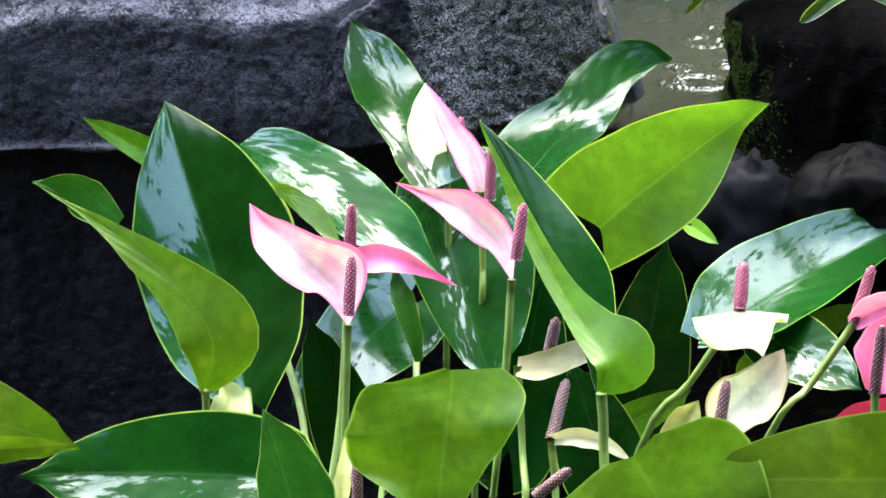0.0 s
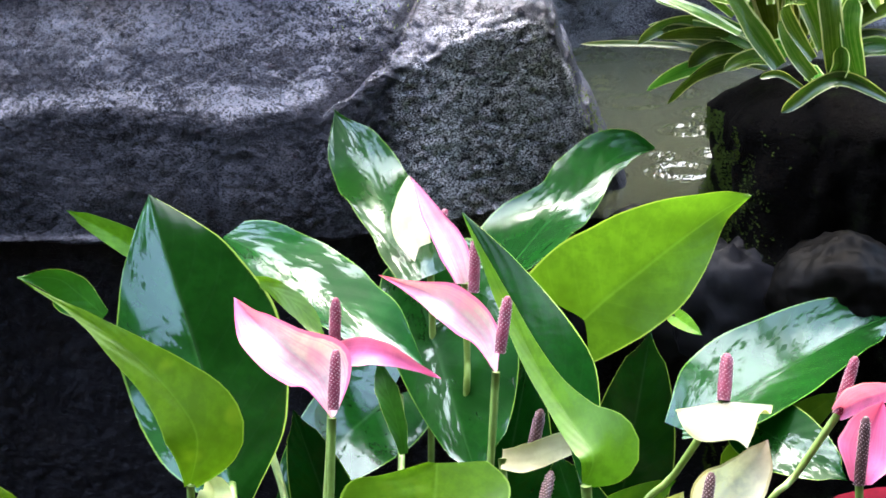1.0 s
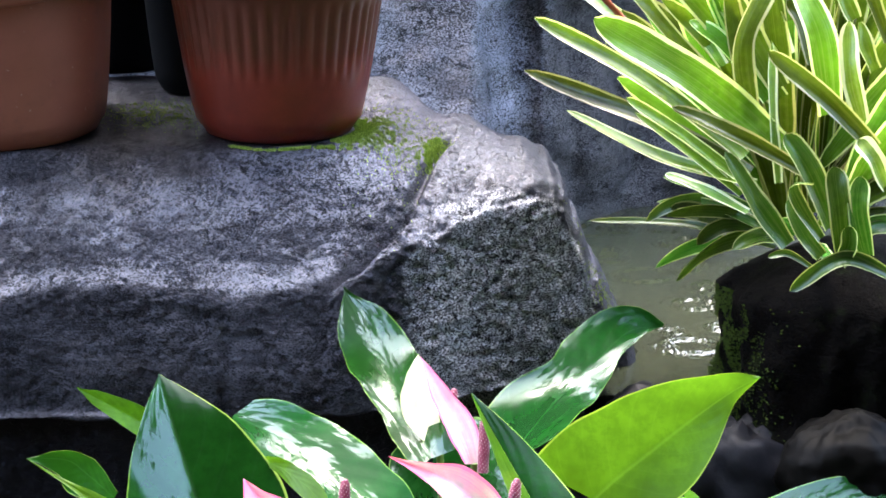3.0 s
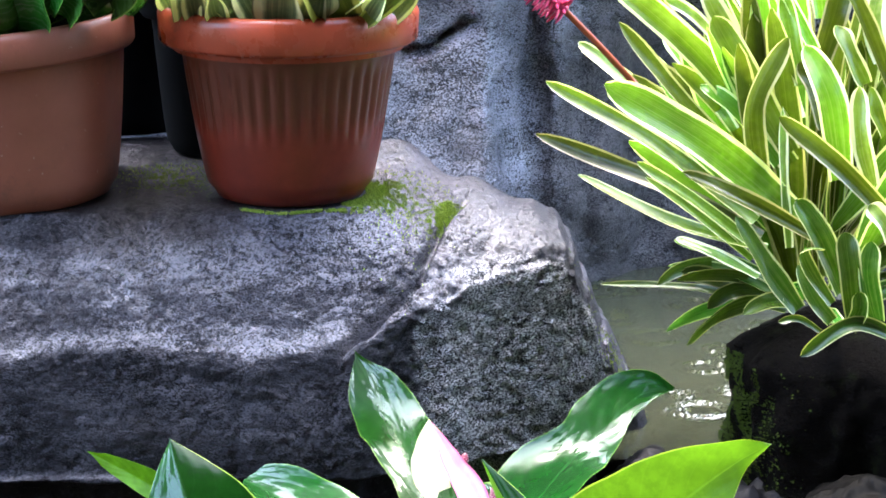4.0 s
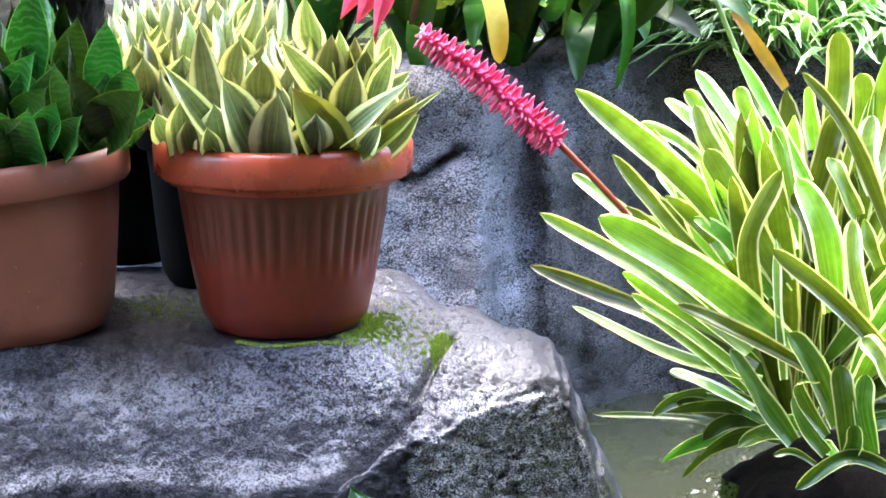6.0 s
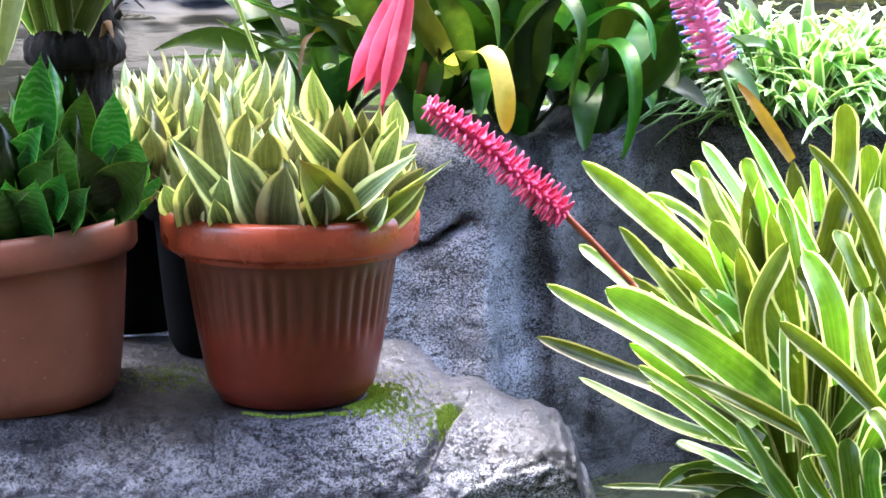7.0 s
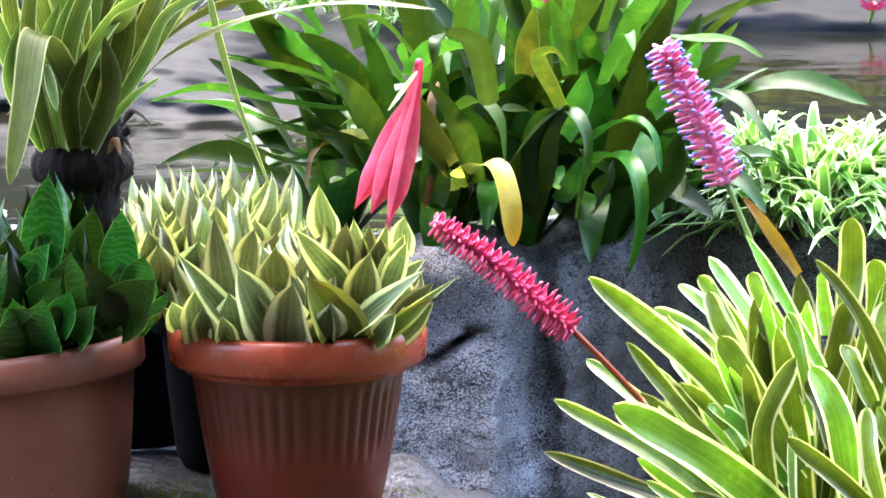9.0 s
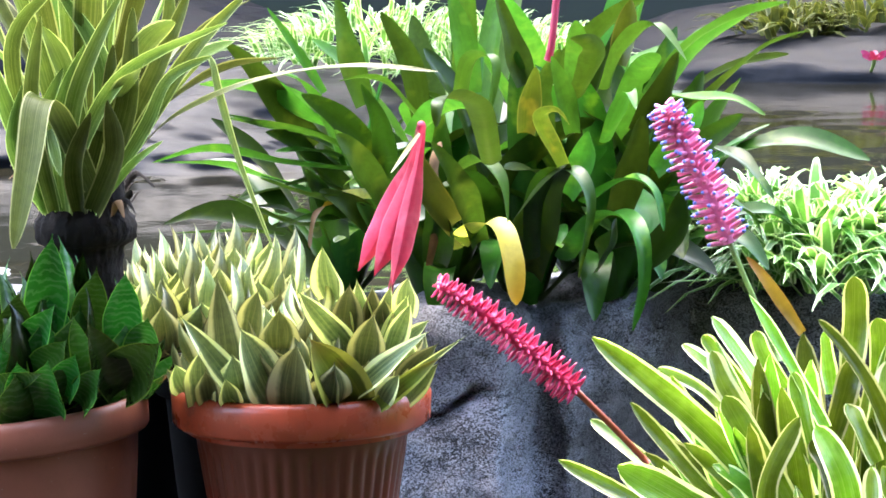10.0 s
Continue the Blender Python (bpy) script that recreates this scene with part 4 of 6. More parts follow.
def sans_leaf(plant, base, tip, width, material=None, label=""):
    """One broad pointed blade in the outer row of a pot."""
    ln = (Vector(tip) - Vector(base)).length
    return strap(plant, base, tip, (0, -0.05 * ln, 0.02 * ln), width, material or M_SANS, rnd.uniform(-20, 20), rnd.uniform(0.3, 0.6), "sans", rnd.uniform(-25, 25), segs=16, label=label)


sans_leaf(plant, (-0.275, 3.010, 0.472), (-0.273, 2.965, 0.542), 0.038)
sans_leaf(plant, (-0.219, 2.995, 0.474), (-0.296, 2.965, 0.582), 0.031)
sans_leaf(plant, (-0.241, 3.010, 0.487), (-0.255, 2.985, 0.622), 0.043)
sans_leaf(plant, (-0.196, 2.990, 0.481), (-0.230, 2.960, 0.568), 0.053)
sans_leaf(plant, (-0.175, 2.980, 0.471), (-0.167, 2.940, 0.552), 0.060)
sans_leaf(plant, (-0.108, 2.985, 0.476), (-0.155, 2.940, 0.558), 0.057, M_SANS_OLD, "yellowing leaf with brown rot")
sans_leaf(plant, (-0.114, 3.025, 0.529), (-0.170, 2.980, 0.604), 0.034)
sans_leaf(plant, (-0.099, 3.005, 0.513), (-0.085, 2.965, 0.579), 0.043)
sans_leaf(plant, (-0.106, 2.990, 0.490), (-0.023, 2.950, 0.563), 0.028)
sans_leaf(plant, (-0.090, 2.990, 0.475), (0.016, 2.950, 0.557), 0.011)
sans_leaf(plant, (-0.083, 2.985, 0.475), (-0.013, 2.950, 0.534), 0.021, M_SANS_OLD, "yellowing leaf with brown rot")
sans_leaf(plant, (-0.069, 3.025, 0.528), (-0.045, 2.980, 0.589), 0.027)
sans_leaf(plant, (-0.191, 3.015, 0.531), (-0.187, 2.970, 0.584), 0.046)
sans_leaf(plant, (-0.224, 3.035, 0.543), (-0.210, 2.990, 0.603), 0.036)
sans_leaf(plant, (-0.121, 3.045, 0.538), (-0.112, 3.000, 0.607), 0.040)
sans_leaf(plant, (-0.136, 3.095, 0.576), (-0.144, 3.050, 0.643), 0.038)
sans_leaf(plant, (-0.090, 3.050, 0.538), (-0.088, 3.010, 0.604), 0.026)
sans_leaf(plant, (-0.084, 3.050, 0.534), (-0.067, 3.010, 0.605), 0.024)
sans_leaf(plant, (-0.074, 3.050, 0.530), (-0.048, 3.010, 0.594), 0.026)
sans_leaf(plant, (-0.068, 3.050, 0.522), (-0.025, 3.010, 0.565), 0.022)
sans_leaf(plant, (-0.080, 3.050, 0.541), (-0.075, 3.010, 0.589), 0.030)
sans_leaf(plant, (-0.099, 3.050, 0.541), (-0.105, 3.010, 0.611), 0.026)
sans_leaf(plant, (-0.054, 3.055, 0.564), (-0.049, 3.020, 0.611), 0.031)
sans_leaf(plant, (-0.060, 3.025, 0.490), (-0.016, 2.980, 0.544), 0.027)
sans_leaf(plant, (-0.265, 3.000, 0.477), (-0.266, 2.955, 0.521), 0.031)
sans_leaf(plant, (-0.139, 2.985, 0.473), (-0.127, 2.940, 0.523), 0.031)
sans_leaf(plant, (-0.080, 2.985, 0.478), (-0.058, 2.945, 0.516), 0.027)
sans_leaf(plant, (-0.053, 3.005, 0.478), (-0.016, 2.960, 0.525), 0.026)
sans_leaf(plant, (-0.294, 3.025, 0.485), (-0.302, 2.985, 0.523), 0.031)
sans_leaf(plant, (-0.240, 2.990, 0.472), (-0.245, 2.950, 0.513), 0.027)
plant = thing("snake_plant", (-0.30, 3.43, 0.46), "variegated snake plant in the black pot behind", "snake plant")
clump(plant, -0.30, 3.40, 0.490, 30, 0.130, 6, 0.096, 0.056, M_SANS, 0.05, 60)
plant = thing("snake_plant", (POT_LEFT[0], POT_LEFT[1], POT_LEFT[2] + 0.17), "dark green snake plant in the smooth pot", "snake plant")
clump(plant, POT_LEFT[0], POT_LEFT[1], POT_LEFT[2] + 0.180, 18, 0.082, 6, 0.145, 0.072, M_SANS_DARK, 0.06, 40)
sans_leaf(plant, (-0.486, 3.025, 0.509), (-0.427, 2.980, 0.592), 0.044, M_SANS_DARK)
sans_leaf(plant, (-0.451, 3.055, 0.554), (-0.435, 3.020, 0.663), 0.049, M_SANS_DARK)
sans_leaf(plant, (-0.405, 3.035, 0.550), (-0.385, 3.000, 0.628), 0.041, M_SANS_DARK)
sans_leaf(plant, (-0.365, 3.035, 0.538), (-0.354, 3.000, 0.624), 0.044, M_SANS_DARK)
sans_leaf(plant, (-0.392, 2.995, 0.497), (-0.408, 2.960, 0.584), 0.033, M_SANS_DARK)
sans_leaf(plant, (-0.362, 2.990, 0.491), (-0.392, 2.960, 0.575), 0.044, M_SANS_DARK)
sans_leaf(plant, (-0.363, 2.995, 0.497), (-0.312, 2.950, 0.553), 0.061, M_SANS_DARK)
sans_leaf(plant, (-0.443, 2.985, 0.463), (-0.433, 2.945, 0.536), 0.050, M_SANS_DARK)
sans_leaf(plant, (-0.501, 2.985, 0.497), (-0.436, 2.940, 0.522), 0.026, M_SANS_DARK)
sans_leaf(plant, (-0.487, 3.035, 0.520), (-0.471, 3.000, 0.603), 0.049, M_SANS_DARK)
sans_leaf(plant, (-0.411, 3.085, 0.587), (-0.406, 3.050, 0.639), 0.022, M_SANS_DARK)
sans_leaf(plant, (-0.425, 2.985, 0.490), (-0.404, 2.955, 0.541), 0.037, M_SANS_DARK)
sans_leaf(plant, (-0.467, 2.985, 0.478), (-0.467, 2.950, 0.533), 0.044, M_SANS_DARK)
sans_leaf(plant, (-0.406, 2.980, 0.478), (-0.376, 2.950, 0.526), 0.037, M_SANS_DARK)
sans_leaf(plant, (-0.344, 3.035, 0.518), (-0.331, 3.000, 0.573), 0.044, M_SANS_DARK)
sans_leaf(plant, (-0.457, 3.005, 0.499), (-0.415, 2.970, 0.554), 0.044, M_SANS_DARK)

# ---- mossy stump with the variegated bromeliad ----
SX, SY, STOP = 0.412, 2.99, 0.16
stump = thing("tree_stump", (SX, SY, -0.3), "dark rotting tree stump with green moss on its side", "tree stump")


def stump_warp(a, z, r):
    return r * (0.10 * math.sin(3 * a + 1 + z * 4) + 0.05 * math.sin(7 * a + z * 9) + 0.09 * fbm((math.cos(a) * 2, math.sin(a) * 2, z * 7), 2.2, 4))


lathe("trunk", (SX + 0.065, SY, -0.56), [(0.175 - 0.03 * (k / 70), 0.67 * k / 70) for k in range(71)] + [(0.13, 0.685), (0.10, 0.70), (0.06, 0.71), (0.001, 0.715)], M_STUMP, stump, 120, stump_warp)

brom = thing("bromeliad", (SX, SY, STOP), "variegated bromeliad with cream-edged strap leaves on the mossy stump", "bromeliad")


WOB = random.Random(99)


def vleaf(base, tip, width, sag=0.03, roll=0.0, cup=0.3, twist=0.0, material=None, label=""):
    b, t = Vector(base), Vector(tip)
    d = (t - b)
    up = (Vector((0, 0, 1)) - d.normalized() * d.normalized().z)
    return strap(brom, b, t, up * sag * (1 if d.length else 1), width, material or M_VARI, roll + WOB.uniform(-14, 14), cup * WOB.uniform(0.7, 1.6), "strap", twist + WOB.choice((-1, 1)) * WOB.uniform(5, 55), segs=16, label=label, bow=WOB.uniform(-0.010, 0.010))


UPRIGHT = (0.0, -0.93, 0.36)


def bleaf(pts, width, cup=0.32, old=False):
    """A strap leaf of the variegated bromeliad through pts, its inner face turned to the open side; old: darker tone
    with shade painted in.
    """
    tilt = Vector((WOB.uniform(-0.35, 0.35), -0.9, 0.45 + WOB.uniform(-0.15, 0.25)))
    return ribbon(brom, pts, width * WOB.uniform(0.72, 0.86), M_VARI_SHADED if old else M_VARI_PALE if WOB.random() < 0.22 else M_VARI, cup * WOB.uniform(0.9, 1.9), tilt, WOB.uniform(0.22, 0.36), WOB.uniform(-35, 35), steps=8)


# long outer and inner leaves
bleaf([(0.338, 2.950, 0.263), (0.239, 3.020, 0.332), (0.116, 3.100, 0.390)], 0.026)
bleaf([(0.343, 2.940, 0.247), (0.240, 3.020, 0.289), (0.105, 3.100, 0.330)], 0.024)
bleaf([(0.347, 2.920, 0.239), (0.249, 2.980, 0.257), (0.150, 3.040, 0.296)], 0.020)
bleaf([(0.383, 2.920, 0.270), (0.283, 2.900, 0.355), (0.172, 2.920, 0.418)], 0.051, 0.2)
bleaf([(0.379, 2.990, 0.317), (0.274, 3.000, 0.441), (0.151, 3.020, 0.541)], 0.036, 0.45)
bleaf([(0.332, 2.960, 0.311), (0.261, 2.990, 0.387), (0.192, 3.020, 0.469)], 0.027, 0.4)
bleaf([(0.388, 3.020, 0.361), (0.348, 3.060, 0.462), (0.287, 3.080, 0.554)], 0.042)
bleaf([(0.376, 2.970, 0.334), (0.327, 2.980, 0.419), (0.293, 3.000, 0.478)], 0.043)
bleaf([(0.342, 3.060, 0.418), (0.303, 3.080, 0.472), (0.289, 3.100, 0.512)], 0.035)
bleaf([(0.323, 3.120, 0.459), (0.286, 3.140, 0.492), (0.261, 3.160, 0.511)], 0.020)
bleaf([(0.321, 3.100, 0.423), (0.278, 3.120, 0.466), (0.231, 3.140, 0.487)], 0.020)
bleaf([(0.338, 3.140, 0.449), (0.306, 3.150, 0.490), (0.284, 3.160, 0.521)], 0.024)
bleaf([(0.376, 3.140, 0.462), (0.354, 3.150, 0.496), (0.344, 3.160, 0.525)], 0.027)
bleaf([(0.406, 3.020, 0.437), (0.368, 3.050, 0.508), (0.328, 3.080, 0.578)], 0.023, 0.5)
bleaf([(0.441, 3.100, 0.462), (0.452, 3.120, 0.536), (0.451, 3.120, 0.592)], 0.039, 0.2)
bleaf([(0.470, 3.080, 0.471), (0.475, 3.080, 0.516), (0.471, 3.080, 0.550)], 0.035, 0.2)
bleaf([(0.425, 3.120, 0.458), (0.422, 3.130, 0.492), (0.418, 3.130, 0.528)], 0.027)
bleaf([(0.415, 3.040, 0.421), (0.431, 3.050, 0.470), (0.441, 3.060, 0.507)], 0.036)
bleaf([(0.488, 2.950, 0.387), (0.444, 2.970, 0.495), (0.395, 3.000, 0.561)], 0.024, 0.5)
bleaf([(0.340, 2.920, 0.314), (0.330, 2.920, 0.394), (0.370, 2.960, 0.461)], 0.030, 0.3)
bleaf([(0.422, 2.900, 0.318), (0.409, 2.900, 0.403), (0.384, 2.930, 0.457)], 0.044, 0.25)
bleaf([(0.464, 2.860, 0.290), (0.408, 2.850, 0.347), (0.352, 2.880, 0.390)], 0.027, 0.5)
bleaf([(0.452, 2.880, 0.316), (0.439, 2.880, 0.365), (0.438, 2.900, 0.418)], 0.026)
bleaf([(0.472, 2.930, 0.360), (0.461, 2.930, 0.385), (0.456, 2.940, 0.411)], 0.025)
bleaf([(0.370, 2.910, 0.242), (0.363, 2.920, 0.320), (0.364, 2.950, 0.388)], 0.017)
bleaf([(0.395, 2.870, 0.261), (0.323, 2.870, 0.301), (0.254, 2.900, 0.327)], 0.023, 0.45)
bleaf([(0.473, 2.840, 0.253), (0.459, 2.830, 0.285), (0.443, 2.840, 0.304)], 0.028)
bleaf([(0.342, 2.930, 0.234), (0.278, 2.960, 0.280), (0.213, 3.000, 0.318)], 0.016)
bleaf([(0.333, 2.930, 0.225), (0.283, 2.950, 0.264), (0.221, 2.980, 0.305)], 0.012)
bleaf([(0.339, 2.920, 0.208), (0.296, 2.950, 0.226), (0.257, 3.000, 0.233)], 0.017)
bleaf([(0.391, 3.000, 0.403), (0.380, 3.020, 0.456), (0.373, 3.040, 0.497)], 0.027)
bleaf([(0.318, 3.000, 0.353), (0.278, 3.040, 0.409), (0.244, 3.060, 0.450)], 0.022)
bleaf([(0.480, 3.020, 0.424), (0.471, 3.030, 0.466), (0.480, 3.050, 0.507)], 0.031)
bleaf([(0.410, 2.950, 0.363), (0.399, 2.970, 0.409), (0.385, 2.980, 0.432)], 0.030)
bleaf([(0.364, 2.970, 0.321), (0.315, 2.980, 0.382), (0.280, 3.000, 0.403)], 0.024)
bleaf([(0.454, 2.970, 0.408), (0.437, 2.980, 0.444), (0.427, 3.000, 0.468)], 0.031)
bleaf([(0.247, 3.050, 0.369), (0.207, 3.100, 0.392), (0.155, 3.150, 0.427)], 0.021)
# short leaves round the foot, in a green darkened for the shade there
bleaf([(0.374, 2.950, 0.163), (0.288, 3.020, 0.170), (0.180, 3.100, 0.156)], 0.015, 0.5, old=True)
bleaf([(0.387, 2.950, 0.169), (0.311, 3.000, 0.196), (0.255, 3.080, 0.182)], 0.016, 0.5, old=True)
bleaf([(0.385, 2.940, 0.185), (0.315, 2.980, 0.213), (0.258, 3.040, 0.221)], 0.014, old=True)
bleaf([(0.479, 2.800, 0.165), (0.423, 2.780, 0.192), (0.371, 2.800, 0.152)], 0.019, 0.5, old=True)
bleaf([(0.423, 2.800, 0.184), (0.428, 2.780, 0.207), (0.426, 2.780, 0.226)], 0.024, 0.6, old=True)
bleaf([(0.426, 2.800, 0.190), (0.418, 2.790, 0.246), (0.413, 2.800, 0.284)], 0.031, 0.35, old=True)
bleaf([(0.416, 2.820, 0.215), (0.390, 2.810, 0.277), (0.364, 2.820, 0.314)], 0.032, 0.35, old=True)
bleaf([(0.403, 2.810, 0.205), (0.378, 2.800, 0.244), (0.370, 2.790, 0.267), (0.390, 2.780, 0.271)], 0.019, 0.4, old=True)
bleaf([(0.375, 2.860, 0.186), (0.344, 2.860, 0.229), (0.309, 2.880, 0.283)], 0.029, 0.35, old=True)
bleaf([(0.391, 2.800, 0.178), (0.366, 2.790, 0.195), (0.346, 2.790, 0.191)], 0.010, old=True)
bleaf([(0.449, 2.800, 0.190), (0.437, 2.790, 0.240), (0.441, 2.800, 0.274)], 0.026, old=True)
bleaf([(0.408, 2.840, 0.179), (0.388, 2.830, 0.206), (0.371, 2.840, 0.240)], 0.023, old=True)
rnd = random.Random(11)
for k in range(12):  # short leaves that hang round the foot
    a = radians(rnd.uniform(150, 340))
    e = radians(rnd.uniform(-15, 35))
    ln = rnd.uniform(0.07, 0.13)
    b = Vector((SX + 0.05 * math.cos(a), SY + 0.05 * math.sin(a), STOP + rnd.uniform(-0.01, 0.03)))
    t = b + Vector((math.cos(a) * math.cos(e), math.sin(a) * math.cos(e), math.sin(e) - 0.1)) * ln
    vleaf(b, t, rnd.uniform(0.014, 0.022), 0.02, rnd.uniform(-25, 25), material=M_VARI_SHADED)
for k in range(105):
    a = radians(rnd.uniform(-50, 230))
    e = radians(rnd.uniform(38, 85))
    ln = rnd.uniform(0.20, 0.34)
    b = Vector((SX + 0.03 * math.cos(a), SY + 0.07 + 0.03 * math.sin(a), STOP + rnd.uniform(0.0, 0.08)))
    t = b + Vector((math.cos(a) * math.cos(e), math.sin(a) * math.cos(e), math.sin(e))) * ln
    vleaf(b, t, rnd.uniform(0.019, 0.034), 0.02, rnd.uniform(-35, 35))
for k in range(14):
    a = radians(rnd.uniform(-75, 30))
    e = radians(rnd.uniform(15, 60))
    ln = rnd.uniform(0.22, 0.34)
    b = Vector((SX + 0.04, SY, STOP + 0.03))
    t = b + Vector((math.cos(a) * math.cos(e), math.sin(a) * math.cos(e), math.sin(e))) * ln
    if t.x > 0.5:
        vleaf(b, t, rnd.uniform(0.024, 0.036), 0.03, rnd.uniform(-25, 25))


# ---- flower spikes ----
def spike(name, label, path, radii, stalk_pts, stalk_r, stalk_mat, core_mat, n, ln, r, floret_mat, tip_mat, rnd, splay):
    sp = thing(name, stalk_pts[0], label, "flower spike")
    tube("stalk", stalk_pts, [stalk_r] * len(stalk_pts), stalk_mat, sp, 8)
    tube("core", path, radii, core_mat, sp, 8)
    ps = [Vector(p) for p in path]
    for k in range(n):
        s = (k + 0.5) / n * (len(ps) - 1)
        i = min(int(s), len(ps) - 2)
        p = ps[i].lerp(ps[i + 1], s - i)
        ax = (ps[i + 1] - ps[i]).normalized()
        q = ax.orthogonal().normalized()
        a = k * 2.39996 + rnd.uniform(-0.25, 0.25)
        rad = Matrix.Rotation(a, 3, ax) @ q
        d = (rad + ax * splay * rnd.uniform(0.6, 1.3)).normalized()
        size = ln * rnd.uniform(0.8, 1.15) * (0.55 + 0.45 * math.sin(math.pi * min(1, 0.25 + 0.75 * (k + 0.5) / n)) ** 0.5)
        st = p + rad * radii[i] * 0.7
        fl = tube("floret", [st, st + d * size * 0.55, st + d * size], [r * 0.8, r, r * 0.35 if tip_mat is None else r * 0.8], floret_mat, sp, 6, steps=2)
        if tip_mat is not None and k % 5 < 4:
            e = st + d * size
            tube("petal_tip", [e - d * r * 0.3, e + d * r * 0.6, e + d * r * 1.4], [r * 0.6, r * 0.85, r * 0.2], tip_mat, sp, 6, steps=2)
    return sp


rnd = random.Random(3)
spike("flower_spike", "drooping crimson bromeliad flower spike on a red stalk", [(0.134, 3.039, 0.479), (0.090, 3.026, 0.519), (0.040, 3.013, 0.564), (-0.018, 2.999, 0.605)], [0.006, 0.007, 0.007, 0.004], [(0.214, 3.060, 0.393), (0.172, 3.051, 0.439), (0.134, 3.039, 0.479)], 0.0038, M_RED_STALK, M_RED, 230, 0.0182, 0.0020, M_RED, None, rnd, 0.1)
spike("flower_spike", "upright pink bromeliad flower spike with blue petal tips", [(0.312, 3.133, 0.630), (0.286, 3.133, 0.694), (0.257, 3.130, 0.746), (0.236, 3.124, 0.785)], [0.008, 0.009, 0.008, 0.004], [(0.366, 3.109, 0.498), (0.336, 3.124, 0.573), (0.312, 3.133, 0.630)], 0.0032, M_STALK, M_PINK, 150, 0.0185, 0.0029, M_PINK, M_BLUE, rnd, 0.25)

# ---- bromeliad clump on the rock bank ----
bush = thing("bromeliad", (0.039, 3.968, 0.496), "large glossy green bromeliad clump on the rock bank", "bromeliad")
rnd = random.Random(21)
for ox, oy, oz, n, reach in ((-0.16, 3.99, 0.46, 15, 0.34), (-0.02, 3.92, 0.46, 16, 0.34), (0.10, 3.90, 0.46, 16, 0.36), (0.22, 3.92, 0.46, 16, 0.36), (0.29, 4.02, 0.46, 16, 0.38), (0.016, 4.12, 0.46, 18, 0.52), (0.20, 4.12, 0.46, 18, 0.54)):
    for k in range(n):  # the mass of leaves behind
        a = k * 2.39996 + rnd.uniform(-0.3, 0.3)
        f = (k + 0.5) / n
        e0 = 86 - 34 * f + rnd.uniform(-8, 8)
        e1 = e0 - (15 + 135 * f * rnd.uniform(0.5, 1.1))
        b = (ox + 0.025 * math.cos(a), oy + 0.025 * math.sin(a), oz + 0.02 * (1 - f))
        arch(bush, b, a, e0, e1, reach * rnd.uniform(0.7, 1.15) * (1.0 - 0.15 * f), rnd.uniform(0.036, 0.056), M_BUSH_LIT if oy > 4.05 and f < 0.6 else M_BUSH_SHADED, rnd.uniform(1.2, 2.2), 0.3, rnd.uniform(-50, 50), rnd.uniform(-0.3, 0.3))


def bush_leaf(pts, width, up=(0, 0, 1), cup=0.3, material=None):
    return ribbon(bush, pts, width * 1.0, material or M_BUSH_SHADED, cup * rnd.uniform(1.0, 2.2), up, rnd.uniform(0.5, 0.75), rnd.uniform(-35, 35), steps=7, sharp=rnd.uniform(1.05, 1.5))


bush_leaf([(0.151, 3.750, 0.538), (0.183, 3.620, 0.604), (0.215, 3.550, 0.620), (0.235, 3.500, 0.596), (0.239, 3.500, 0.538), (0.227, 3.520, 0.474)], 0.038)
bush_leaf([(0.106, 3.720, 0.543), (0.108, 3.660, 0.625), (0.130, 3.600, 0.670), (0.159, 3.550, 0.674), (0.175, 3.520, 0.633), (0.159, 3.520, 0.543)], 0.029)
bush_leaf([(0.096, 3.780, 0.513), (0.103, 3.700, 0.588), (0.120, 3.620, 0.650), (0.149, 3.560, 0.684)], 0.067, up=UPRIGHT, cup=0.5)
bush_leaf([(0.146, 3.620, 0.671), (0.132, 3.580, 0.701), (0.113, 3.560, 0.744), (0.133, 3.540, 0.754), (0.150, 3.540, 0.735)], 0.025, material=M_BUSH_OLIVE)
bush_leaf([(0.219, 3.700, 0.598), (0.238, 3.660, 0.677), (0.248, 3.640, 0.739)], 0.041, up=UPRIGHT, material=M_BUSH_LIT)
bush_leaf([(0.148, 3.680, 0.633), (0.174, 3.640, 0.685), (0.178, 3.620, 0.721)], 0.041, up=UPRIGHT, material=M_BUSH_LIT)
bush_leaf([(0.205, 3.720, 0.699), (0.219, 3.680, 0.740), (0.233, 3.660, 0.770), (0.239, 3.620, 0.749)], 0.025, material=M_BUSH_LIT)
bush_leaf([(0.301, 3.850, 0.699), (0.375, 3.800, 0.779), (0.427, 3.780, 0.823), (0.487, 3.760, 0.844)], 0.026, material=M_BUSH_LIT)
bush_leaf([(0.257, 3.850, 0.739), (0.324, 3.850, 0.821), (0.391, 3.850, 0.859), (0.463, 3.850, 0.878)], 0.034, material=M_BUSH_LIT)
bush_leaf([(0.264, 3.800, 0.758), (0.325, 3.740, 0.756), (0.375, 3.700, 0.755), (0.413, 3.680, 0.735)], 0.029, material=M_BUSH_LIT)
bush_leaf([(0.304, 3.750, 0.668), (0.345, 3.720, 0.703), (0.386, 3.700, 0.735)], 0.033, up=UPRIGHT, material=M_BUSH_LIT)
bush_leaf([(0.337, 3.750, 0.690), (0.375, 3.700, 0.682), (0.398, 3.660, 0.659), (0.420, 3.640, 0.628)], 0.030)
